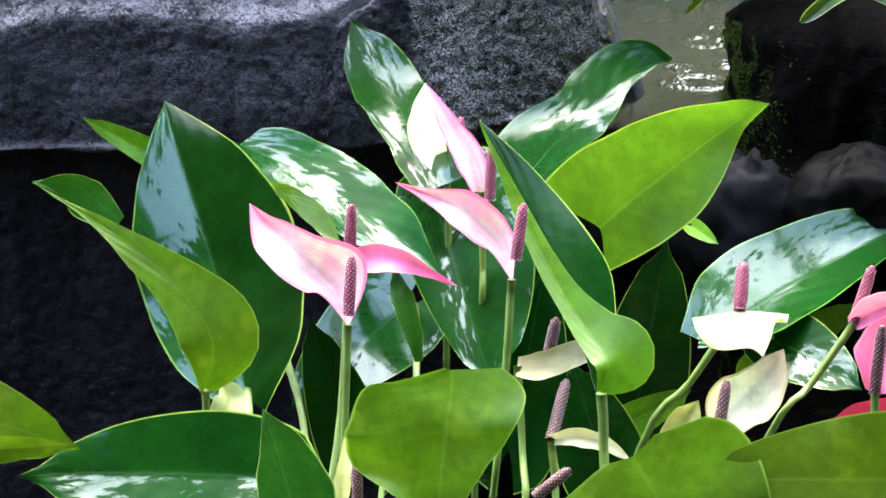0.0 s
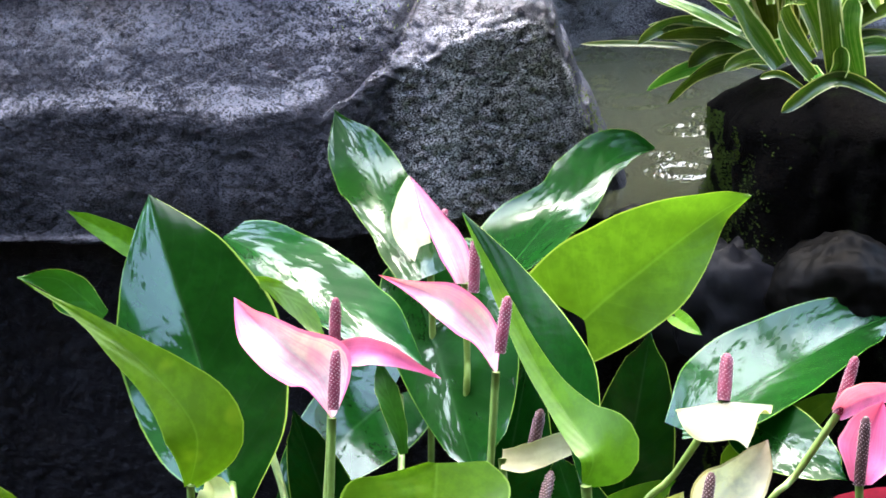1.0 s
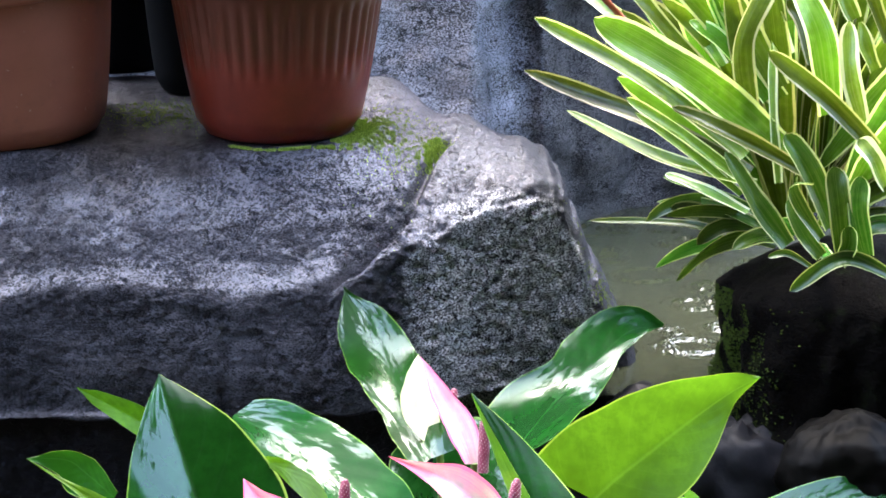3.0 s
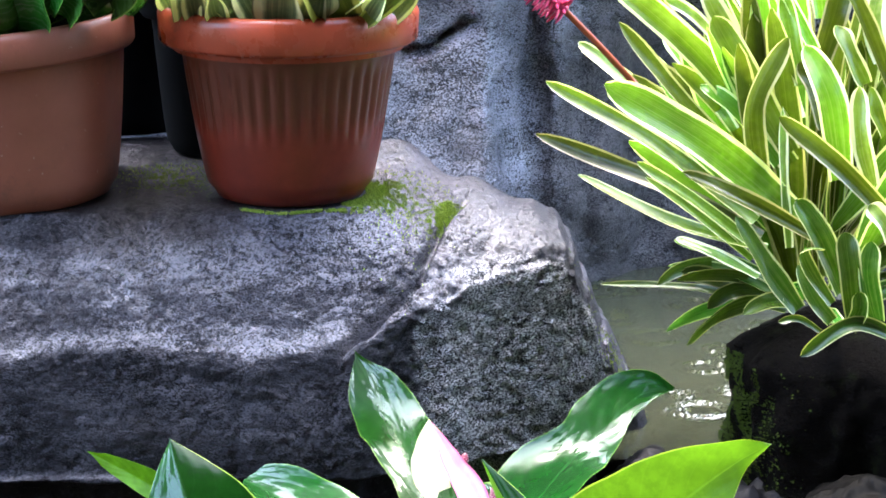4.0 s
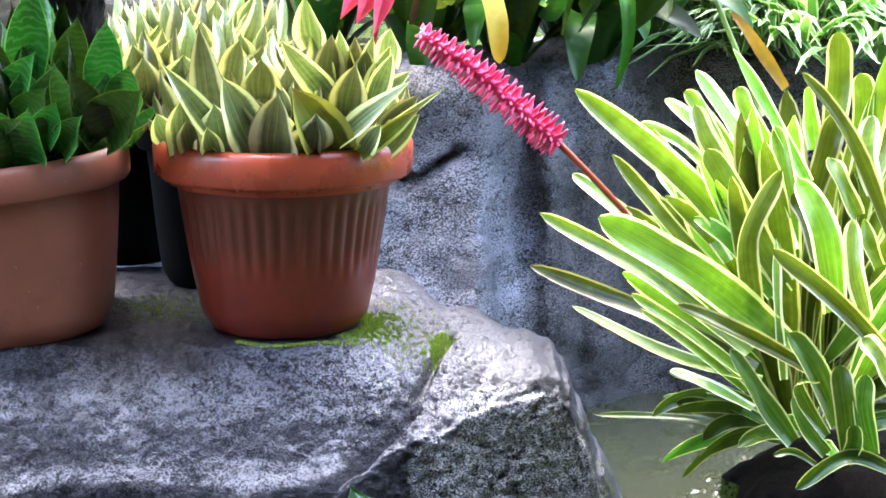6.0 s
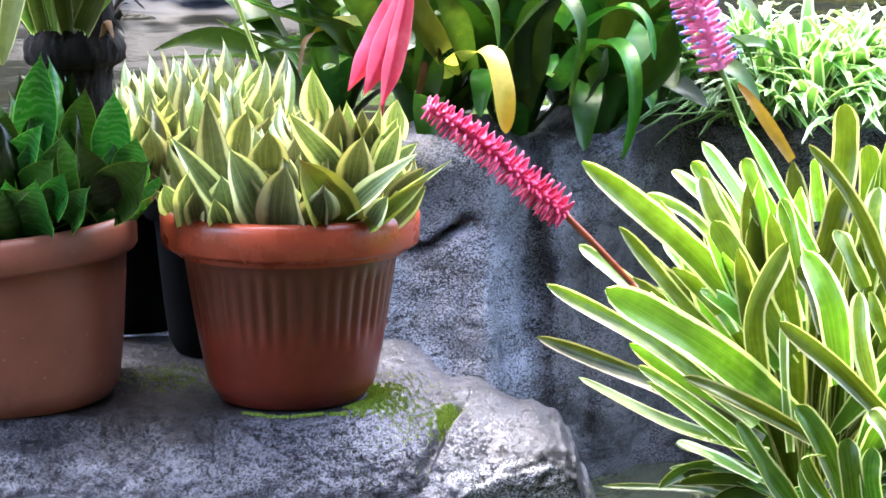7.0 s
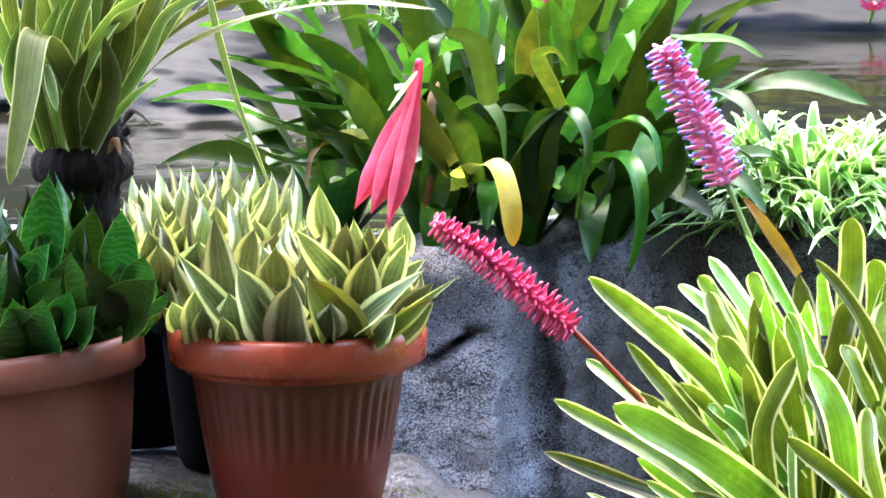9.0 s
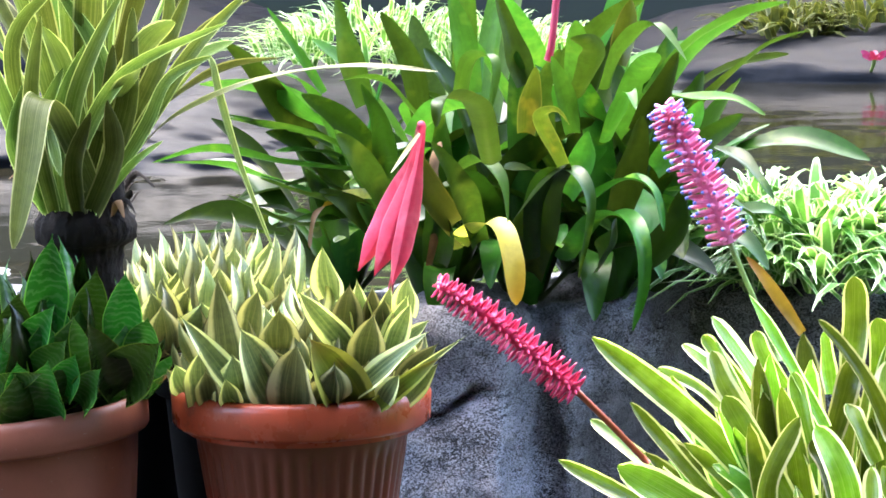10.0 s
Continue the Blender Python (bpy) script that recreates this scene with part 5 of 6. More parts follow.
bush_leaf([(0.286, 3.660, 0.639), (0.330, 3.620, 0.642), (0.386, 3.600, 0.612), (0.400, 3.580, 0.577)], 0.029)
bush_leaf([(-0.048, 3.660, 0.718), (-0.016, 3.600, 0.752), (0.021, 3.560, 0.760), (0.043, 3.530, 0.750), (0.038, 3.530, 0.719)], 0.043, material=M_BUSH_LIT)
bush_leaf([(0.011, 3.720, 0.750), (0.022, 3.680, 0.806), (0.043, 3.640, 0.821), (0.058, 3.620, 0.803), (0.044, 3.610, 0.726)], 0.027, material=M_BUSH_LIT)
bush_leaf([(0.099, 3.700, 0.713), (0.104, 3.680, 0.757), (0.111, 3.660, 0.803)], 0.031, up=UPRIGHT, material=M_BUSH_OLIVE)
bush_leaf([(0.162, 3.740, 0.709), (0.151, 3.720, 0.765), (0.133, 3.700, 0.815)], 0.027, up=UPRIGHT, material=M_BUSH_LIT)
bush_leaf([(0.028, 3.850, 0.758), (0.018, 3.840, 0.831), (-0.001, 3.840, 0.898)], 0.037, up=UPRIGHT, material=M_BUSH_LIT)
bush_leaf([(0.102, 3.800, 0.771), (0.083, 3.800, 0.832), (0.062, 3.800, 0.898)], 0.037, up=UPRIGHT, material=M_BUSH_LIT)
bush_leaf([(0.169, 3.760, 0.757), (0.188, 3.700, 0.808), (0.183, 3.660, 0.832), (0.156, 3.640, 0.841)], 0.037, material=M_BUSH_LIT)
bush_leaf([(0.009, 3.620, 0.673), (0.038, 3.580, 0.689), (0.063, 3.550, 0.663), (0.070, 3.540, 0.612)], 0.029, material=M_BUSH_LIT)
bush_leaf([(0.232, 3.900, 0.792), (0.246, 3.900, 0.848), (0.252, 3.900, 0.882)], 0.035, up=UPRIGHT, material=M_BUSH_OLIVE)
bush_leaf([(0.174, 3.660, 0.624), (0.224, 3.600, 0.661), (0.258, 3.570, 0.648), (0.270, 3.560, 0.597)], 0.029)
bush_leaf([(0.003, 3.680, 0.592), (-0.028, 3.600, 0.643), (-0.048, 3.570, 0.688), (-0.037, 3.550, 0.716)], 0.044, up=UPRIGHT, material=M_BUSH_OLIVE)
bush_leaf([(0.036, 3.720, 0.565), (0.020, 3.640, 0.628), (-0.001, 3.580, 0.676), (-0.026, 3.550, 0.715)], 0.035, up=UPRIGHT, material=M_BUSH_LIT)
bush_leaf([(0.212, 3.840, 0.762), (0.233, 3.820, 0.818), (0.276, 3.800, 0.852), (0.316, 3.760, 0.804)], 0.034, material=M_BUSH_LIT)
bush_leaf([(0.126, 3.780, 0.706), (0.120, 3.760, 0.763), (0.147, 3.750, 0.823)], 0.038, up=UPRIGHT, material=M_BUSH_LIT)
bush_leaf([(0.252, 3.780, 0.705), (0.282, 3.740, 0.762), (0.302, 3.720, 0.817)], 0.038, up=UPRIGHT, material=M_BUSH_LIT)
bush_leaf([(0.269, 3.720, 0.660), (0.309, 3.680, 0.712), (0.329, 3.660, 0.756)], 0.036, up=UPRIGHT, material=M_BUSH_LIT)
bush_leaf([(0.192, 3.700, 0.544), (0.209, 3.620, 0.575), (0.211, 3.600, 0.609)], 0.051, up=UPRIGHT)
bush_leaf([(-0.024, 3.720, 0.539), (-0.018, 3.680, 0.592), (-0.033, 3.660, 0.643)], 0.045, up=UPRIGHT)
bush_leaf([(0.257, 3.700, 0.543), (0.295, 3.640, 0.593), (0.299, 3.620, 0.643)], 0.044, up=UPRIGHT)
bush_leaf([(-0.099, 3.680, 0.669), (-0.166, 3.640, 0.715), (-0.244, 3.620, 0.734), (-0.296, 3.620, 0.745)], 0.029, material=M_BUSH_LIT)
bush_leaf([(-0.083, 3.640, 0.619), (-0.102, 3.580, 0.667), (-0.126, 3.550, 0.706), (-0.145, 3.550, 0.727)], 0.033, up=UPRIGHT, material=M_BUSH_LIT)
bush_leaf([(-0.117, 3.750, 0.712), (-0.200, 3.700, 0.743), (-0.252, 3.680, 0.793), (-0.304, 3.680, 0.843)], 0.042, material=M_BUSH_LIT)
bush_leaf([(-0.136, 3.640, 0.630), (-0.186, 3.600, 0.645), (-0.248, 3.580, 0.669)], 0.029, material=M_BUSH_LIT)
bush_leaf([(-0.114, 3.660, 0.670), (-0.218, 3.620, 0.686), (-0.311, 3.600, 0.705), (-0.386, 3.600, 0.689)], 0.026, material=M_BUSH_LIT)
bush_leaf([(-0.044, 3.660, 0.739), (-0.080, 3.640, 0.783), (-0.111, 3.620, 0.795), (-0.144, 3.620, 0.790)], 0.019, material=M_BUSH_LIT)
bush_leaf([(-0.119, 3.850, 0.743), (-0.142, 3.840, 0.822), (-0.156, 3.840, 0.894)], 0.036, up=UPRIGHT, material=M_BUSH_LIT)
bush_leaf([(-0.040, 3.780, 0.725), (-0.055, 3.760, 0.808), (-0.093, 3.760, 0.874)], 0.033, up=UPRIGHT, material=M_BUSH_LIT)
bush_leaf([(-0.177, 3.900, 0.758), (-0.215, 3.900, 0.820), (-0.254, 3.900, 0.877)], 0.014, up=UPRIGHT, material=M_BUSH_LIT)
bush_leaf([(-0.143, 3.700, 0.667), (-0.173, 3.680, 0.750), (-0.197, 3.660, 0.789), (-0.228, 3.640, 0.801)], 0.030, material=M_BUSH_LIT)
bush_leaf([(-0.178, 3.620, 0.601), (-0.224, 3.600, 0.614), (-0.290, 3.580, 0.648)], 0.025, material=M_BUSH_LIT)
bush_leaf([(-0.219, 3.600, 0.593), (-0.270, 3.580, 0.601), (-0.359, 3.580, 0.599)], 0.016, material=M_BUSH_LIT)
bush_leaf([(-0.084, 3.660, 0.574), (-0.125, 3.620, 0.621), (-0.171, 3.600, 0.650)], 0.034, up=UPRIGHT, material=M_BUSH_LIT)
bush_leaf([(-0.069, 3.700, 0.547), (-0.094, 3.640, 0.597), (-0.124, 3.620, 0.632)], 0.037, up=UPRIGHT, material=M_BUSH_LIT)
ribbon(bush, [(-0.001, 3.754, 0.554), (0.033, 3.658, 0.597), (0.062, 3.608, 0.599), (0.076, 3.573, 0.560), (0.081, 3.575, 0.501)], 0.036, M_BUSH_YELLOW, label="yellow drooping leaf with a brown tip")
strap(bush, (-0.083, 3.701, 0.628), (-0.169, 3.617, 0.627), (0, 0, 0.012), 0.024, M_BUSH_YELLOW, 30, 0.4, "lance", label="yellowing leaf tip")
ribbon(bush, [(-0.032, 3.712, 0.537), (-0.019, 3.680, 0.609), (-0.024, 3.665, 0.670), (-0.014, 3.689, 0.705)], 0.014, M_DRY, name="dry_leaf", label="withered brown leaf")
ribbon(bush, [(-0.166, 3.618, 0.628), (-0.179, 3.605, 0.615), (-0.186, 3.601, 0.575)], 0.010, M_DRY, name="dry_leaf", label="withered brown leaf tip")
bush_leaf([(-0.181, 3.740, 0.696), (-0.223, 3.690, 0.752), (-0.256, 3.640, 0.808), (-0.289, 3.590, 0.844)], 0.040, up=UPRIGHT, material=M_BUSH_LIT)
bush_leaf([(-0.159, 3.740, 0.694), (-0.188, 3.690, 0.716), (-0.235, 3.640, 0.732), (-0.287, 3.590, 0.750)], 0.026, material=M_BUSH_SHADED)
bush_leaf([(-0.213, 3.740, 0.643), (-0.269, 3.690, 0.667), (-0.310, 3.640, 0.683), (-0.381, 3.590, 0.690)], 0.024, material=M_BUSH_LIT)
bush_leaf([(-0.122, 3.740, 0.611), (-0.164, 3.690, 0.630), (-0.207, 3.640, 0.652), (-0.246, 3.590, 0.671)], 0.028, material=M_BUSH_SHADED)
bush_leaf([(-0.121, 3.740, 0.664), (-0.154, 3.690, 0.689), (-0.191, 3.640, 0.700), (-0.227, 3.590, 0.702)], 0.026, material=M_BUSH_SHADED)
bush_leaf([(-0.100, 3.740, 0.664), (-0.119, 3.690, 0.706), (-0.154, 3.640, 0.748), (-0.192, 3.590, 0.775)], 0.036, up=UPRIGHT, material=M_BUSH_SHADED)
bush_leaf([(-0.092, 3.740, 0.617), (-0.109, 3.690, 0.654), (-0.132, 3.640, 0.696), (-0.150, 3.590, 0.729)], 0.034, up=UPRIGHT, material=M_BUSH_LIT)
bush_leaf([(-0.122, 3.740, 0.588), (-0.151, 3.690, 0.605), (-0.193, 3.640, 0.607), (-0.228, 3.590, 0.604)], 0.026, material=M_BUSH_SHADED)
bush_leaf([(-0.107, 3.740, 0.588), (-0.135, 3.690, 0.631), (-0.177, 3.640, 0.659), (-0.219, 3.590, 0.657)], 0.030, material=M_BUSH_SHADED)
bush_leaf([(-0.144, 3.740, 0.642), (-0.179, 3.690, 0.677), (-0.206, 3.640, 0.711), (-0.239, 3.590, 0.727)], 0.030, up=UPRIGHT, material=M_BUSH_SHADED)
bush_leaf([(-0.084, 3.740, 0.641), (-0.089, 3.690, 0.691), (-0.095, 3.640, 0.740), (-0.115, 3.590, 0.787)], 0.034, up=UPRIGHT, material=M_BUSH_SHADED)
bush_leaf([(-0.153, 3.740, 0.573), (-0.158, 3.690, 0.609), (-0.170, 3.640, 0.644), (-0.189, 3.590, 0.679)], 0.034, up=UPRIGHT, material=M_BUSH_SHADED)
bush_leaf([(-0.184, 3.740, 0.574), (-0.196, 3.690, 0.602), (-0.222, 3.640, 0.623), (-0.256, 3.590, 0.632)], 0.024, material=M_BUSH_SHADED)
bush_leaf([(0.050, 3.500, 0.691), (0.033, 3.200, 0.776), (0.010, 3.020, 0.805), (-0.011, 2.930, 0.808), (-0.016, 2.920, 0.781)], 0.034, material=M_BUSH_LIT)
tube("flower_stem", [(0.130, 3.741, 0.808), (0.136, 3.734, 0.838), (0.146, 3.737, 0.933)], [0.0055, 0.005, 0.005], M_BRACT, bush, 8, label="thin pink flower stem")
ribbon(brom, [(0.395, 3.140, 0.525), (0.375, 3.137, 0.555), (0.350, 3.135, 0.591), (0.332, 3.139, 0.613)], 0.015, M_ORANGE, label="orange-brown dying leaf", taper=0.6, up=(0, -0.9, 0.4))

# hanging coral bract
hang = thing("bromeliad_flower", (-0.021, 3.043, 0.784), "drooping coral-pink bromeliad flower with long bracts", "flower")
tube("stalk", [(-0.095, 3.600, 0.460), (-0.062, 3.320, 0.620), (-0.040, 3.070, 0.745), (-0.032, 2.975, 0.779)], [0.0035, 0.0035, 0.004, 0.005], M_BRACT, hang)
midrib_leaf(hang, [(-0.031, 2.977, 0.778), (-0.043, 2.969, 0.741), (-0.060, 2.960, 0.700), (-0.080, 2.950, 0.661), (-0.101, 2.940, 0.627)], [2, 5, 10, 10, 0], [2, 6, 15, 14, 0], M_BRACT, -20, -10, 0, 0.5, -0.2, seed=71, name="bract")
midrib_leaf(hang, [(-0.031, 2.972, 0.778), (-0.041, 2.960, 0.733), (-0.056, 2.949, 0.689), (-0.070, 2.939, 0.652), (-0.084, 2.935, 0.622)], [2, 7, 14, 11, 0], [2, 7, 14, 12, 0], M_BRACT, -15, -15, 0, 0.5, -0.2, seed=72, name="bract")
midrib_leaf(hang, [(-0.029, 2.962, 0.779), (-0.036, 2.951, 0.740), (-0.046, 2.939, 0.693), (-0.055, 2.929, 0.651), (-0.065, 2.924, 0.613)], [2, 6, 12, 11, 0], [2, 5, 9, 10, 0], M_BRACT, -25, -25, 0, 0.5, -0.2, seed=73, name="bract")
strap(hang, (-0.034, 2.961, 0.771), (-0.065, 2.947, 0.730), (0.0, 0, 0.0), 0.005, M_SPATHE_CREAM, 0, 0.4, "lance", name="dry_leaf", label="pale dry bract")

# ---- bromeliad on a dark trunk ----
lb = thing("bromeliad", (-0.416, 3.109, 0.705), "pale-edged green bromeliad on a dark fibrous trunk", "bromeliad")
lathe("trunk", (-0.43, 3.25, 0.24), [(0.043, 0.38 * k / 44) for k in range(45)] + [(0.047, 0.384), (0.054, 0.387), (0.058, 0.393), (0.059, 0.405), (0.057, 0.414), (0.052, 0.420), (0.049, 0.428), (0.048, 0.44), (0.046, 0.46), (0.04, 0.50), (0.02, 0.52), (0.001, 0.525)], M_TRUNK, lb, 110, lambda a, z, r: r * (0.05 * fbm((math.cos(a) * 7, math.sin(a) * 3, z * 60), 2.2, 5) + 0.09 * noise.noise(Vector((a * 9, z * 160, 0))) + 0.06 * noise.noise(Vector((a * 26, z * 300, 4)))))


def lleaf(base, tip, width, sag=(0, 0, 0.02), roll=0.0, cup=0.3, twist=0.0, shape="strap", material=None):
    return strap(lb, base, tip, sag, width, material or M_LEFT, roll, cup, shape, twist, segs=18)


ribbon(lb, [(-0.395, 3.161, 0.690), (-0.326, 3.105, 0.769), (-0.253, 3.064, 0.810), (-0.176, 3.031, 0.833), (-0.095, 2.995, 0.842), (-0.014, 2.966, 0.836)], 0.018, M_LEFT, 0.2, taper=0.55, up=(0, -0.35, 0.94))
ribbon(lb, [(-0.323, 3.137, 0.791), (-0.282, 3.133, 0.838), (-0.269, 3.130, 0.842), (-0.261, 3.133, 0.803), (-0.239, 3.149, 0.719), (-0.204, 3.171, 0.620)], 0.015, M_LEFT, 0.5, taper=0.2)
ribbon(lb, [(-0.405, 3.140, 0.696), (-0.428, 3.112, 0.762), (-0.437, 3.043, 0.804), (-0.446, 3.011, 0.804), (-0.452, 2.975, 0.743), (-0.466, 2.944, 0.655)], 0.034, M_LEFT, 0.15, up=(0.2, 0.6, 0.8))
ribbon(lb, [(-0.443, 3.200, 0.667), (-0.420, 3.140, 0.741), (-0.354, 3.060, 0.836), (-0.237, 2.980, 0.890)], 0.018, M_LEFT, 0.5, taper=0.5, up=UPRIGHT, steps=8, sharp=1.5)
ribbon(lb, [(-0.411, 3.180, 0.669), (-0.360, 3.100, 0.794), (-0.349, 3.090, 0.904)], 0.028, M_LEFT, 0.5, taper=0.5, up=UPRIGHT, steps=8, sharp=1.5)
ribbon(lb, [(-0.406, 3.140, 0.673), (-0.371, 3.080, 0.745), (-0.376, 3.060, 0.804)], 0.029, M_LEFT, 0.5, taper=0.5, up=UPRIGHT, steps=8, sharp=1.5)
ribbon(lb, [(-0.450, 3.140, 0.674), (-0.460, 3.060, 0.797), (-0.444, 3.040, 0.898)], 0.019, M_LEFT, 0.5, taper=0.5, up=UPRIGHT, steps=8, sharp=1.5)
ribbon(lb, [(-0.466, 3.180, 0.673), (-0.486, 3.100, 0.858), (-0.429, 3.060, 0.930)], 0.019, M_LEFT, 0.5, taper=0.5, up=UPRIGHT, steps=8, sharp=1.5)
ribbon(lb, [(-0.443, 3.180, 0.670), (-0.416, 3.100, 0.807), (-0.360, 3.080, 0.922)], 0.020, M_LEFT, 0.5, taper=0.5, up=UPRIGHT, steps=8, sharp=1.5)
ribbon(lb, [(-0.423, 3.200, 0.671), (-0.391, 3.160, 0.828), (-0.440, 3.160, 0.921)], 0.024, M_LEFT, 0.5, taper=0.5, up=UPRIGHT, steps=8, sharp=1.5)
ribbon(lb, [(-0.411, 3.180, 0.672), (-0.327, 3.120, 0.795), (-0.280, 3.100, 0.861), (-0.221, 3.080, 0.920)], 0.020, M_LEFT, 0.5, taper=0.5, up=UPRIGHT, steps=8, sharp=1.5)
ribbon(lb, [(-0.416, 3.200, 0.670), (-0.337, 3.160, 0.821), (-0.293, 3.160, 0.919)], 0.023, M_LEFT, 0.5, taper=0.5, up=UPRIGHT, steps=8, sharp=1.5)
ribbon(lb, [(-0.404, 3.150, 0.672), (-0.356, 3.080, 0.729), (-0.315, 3.040, 0.760)], 0.009, M_LEFT, 0.5, taper=0.5, up=UPRIGHT, steps=8, sharp=1.5)
ribbon(lb, [(-0.408, 3.160, 0.671), (-0.341, 3.100, 0.768), (-0.311, 3.090, 0.825), (-0.263, 3.080, 0.850)], 0.016, M_LEFT, 0.5, taper=0.5, up=UPRIGHT, steps=8, sharp=1.5)
ribbon(lb, [(-0.462, 3.200, 0.668), (-0.492, 3.120, 0.781), (-0.511, 3.100, 0.852)], 0.021, M_LEFT, 0.5, taper=0.5, up=UPRIGHT, steps=8, sharp=1.5)
ribbon(lb, [(-0.442, 3.220, 0.669), (-0.436, 3.200, 0.801), (-0.410, 3.200, 0.920)], 0.023, M_LEFT, 0.5, taper=0.5, up=UPRIGHT, steps=8, sharp=1.5)
ribbon(lb, [(-0.462, 3.180, 0.670), (-0.489, 3.120, 0.749), (-0.475, 3.100, 0.820)], 0.020, M_LEFT, 0.5, taper=0.5, up=UPRIGHT, steps=8, sharp=1.5)
ribbon(lb, [(-0.426, 3.200, 0.671), (-0.391, 3.150, 0.771), (-0.378, 3.140, 0.861)], 0.023, M_LEFT, 0.5, taper=0.5, up=UPRIGHT, steps=8, sharp=1.5)
ribbon(lb, [(-0.419, 3.220, 0.668), (-0.331, 3.200, 0.845), (-0.319, 3.200, 0.925)], 0.021, M_LEFT, 0.5, taper=0.5, up=UPRIGHT, steps=8, sharp=1.5)
ribbon(lb, [(-0.443, 3.160, 0.672), (-0.442, 3.120, 0.768), (-0.405, 3.100, 0.863)], 0.023, M_LEFT, 0.5, taper=0.5, up=UPRIGHT, steps=8, sharp=1.5)
ribbon(lb, [(-0.450, 3.160, 0.675), (-0.461, 3.120, 0.762), (-0.430, 3.100, 0.838)], 0.019, M_LEFT, 0.5, taper=0.5, up=UPRIGHT, steps=8, sharp=1.5)
ribbon(lb, [(-0.423, 3.150, 0.672), (-0.421, 3.100, 0.731), (-0.398, 3.080, 0.789)], 0.021, M_LEFT, 0.5, taper=0.5, up=UPRIGHT, steps=8, sharp=1.5)
lleaf((-0.438, 3.041, 0.774), (-0.424, 3.018, 0.725), 0.012, (0, 0, 0.0), 0, 0.4, 0, "lance")
rnd = random.Random(9)
for k in range(28):  # torn dry sheaths round the crown
    a = rnd.uniform(0, 6.283)
    b = Vector((-0.43 + 0.05 * math.cos(a), 3.25 + 0.05 * math.sin(a), 0.662 + rnd.uniform(-0.005, 0.04)))
    out = Vector((math.cos(a), math.sin(a), 0))
    side = Vector((-out.y, out.x, 0)) * rnd.uniform(-0.02, 0.02)
    ribbon(lb, [b, b + out * 0.014 + side * 0.5 + Vector((0, 0, 0.02)), b + out * rnd.uniform(0.015, 0.04) + side + Vector((0, 0, rnd.uniform(0.0, 0.05)))], rnd.uniform(0.006, 0.016), M_DRY if k % 3 == 0 else M_TRUNK, name="dry_leaf", up=out, taper=0.7)
rnd = random.Random(8)
for k in range(24):
    a = k * 2.39996 + rnd.uniform(-0.3, 0.3)
    f = (k + 0.5) / 24
    e0 = 84 - 45 * f + rnd.uniform(-8, 8)
    b = (-0.42 + 0.025 * math.cos(a), 3.23 + 0.025 * math.sin(a), 0.72 + 0.03 * (1 - f))
    arch(lb, b, a, e0, e0 - rnd.uniform(15, 70) * f, rnd.uniform(0.2, 0.34), rnd.uniform(0.022, 0.034), M_LEFT, rnd.uniform(1.2, 2.0), 0.4, rnd.uniform(-40, 40), rnd.uniform(-0.2, 0.2))

for k in range(9):  # extra unseen leaves above the crown, added to shade the rock below
    a = k * 2.39996 + rnd.uniform(-0.3, 0.3)
    e0 = rnd.uniform(66, 88)
    b = (-0.43 + 0.03 * math.cos(a), 3.25 + 0.03 * math.sin(a), 0.72)
    arch(lb, b, a, e0, e0 - rnd.uniform(10, 60), rnd.uniform(0.42, 0.62), rnd.uniform(0.026, 0.038), M_LEFT, rnd.uniform(1.8, 2.6), 0.4, rnd.uniform(-40, 40), rnd.uniform(-0.2, 0.2))


# ---- striped grass ----
def grass(name, label, spots, n, ln, width, seed, material=None):
    rnd = random.Random(seed)
    vs, fs, uvs = [], [], []
    for k in range(n):
        cx, cy, cz, rx, ry, rz = spots[k % len(spots)]
        a0, r0 = rnd.random() * 6.283, math.sqrt(rnd.random())
        b = Vector((cx + rx * r0 * math.cos(a0), cy + ry * r0 * math.sin(a0), cz + rz * (1 - r0 * r0)))
        a = a0 + rnd.uniform(-1.2, 1.2)
        out = Vector((math.cos(a), math.sin(a), 0))
        l = ln * rnd.uniform(0.6, 1.2)
        e = radians(rnd.uniform(25, 85))
        w = width * rnd.uniform(0.7, 1.2)
        side = out.cross(Vector((0, 0, 1)))
        st = len(vs)
        for i in range(7):
            v = i / 6
            p = b + out * (l * v * math.cos(e) * (1 + 0.3 * v)) + Vector((0, 0, l * (v * math.sin(e) - v * v * rnd.uniform(0.45, 0.55) * 1.1)))
            ww = w * 0.5 * (1 - v ** 2.2) + 0.0004
            for u in (-1, 0, 1):
                vs.append(p + side * (u * ww) + Vector((0, 0, 0.25 * ww * abs(u))))
                uvs.append((u * 0.5 + 0.5, v))
        for i in range(6):
            for j in range(2):
                fs.append((st + i * 3 + j, st + i * 3 + j + 1, st + i * 3 + j + 4, st + i * 3 + j + 3))
    return tagged(part(name, vs, fs, material or M_LIRI, None, uvs), label, "grass", kind="stuff")


grass("grass", "dense white-striped grass tufts on the rock bank", [(0.46, 4.16, 0.46, 0.10, 0.10, 0.07), (0.56, 4.12, 0.45, 0.16, 0.2, 0.08), (0.68, 4.2, 0.45, 0.2, 0.22, 0.08), (0.48, 4.3, 0.45, 0.16, 0.2, 0.06)], 1150, 0.19, 0.021, 4)
grass("grass", "distant white-striped grass on the far rock", [(-0.2, 7.3, 0.62, 0.3, 0.3, 0.1), (0.1, 7.4, 0.58, 0.3, 0.3, 0.1)], 700, 0.2, 0.014, 6)

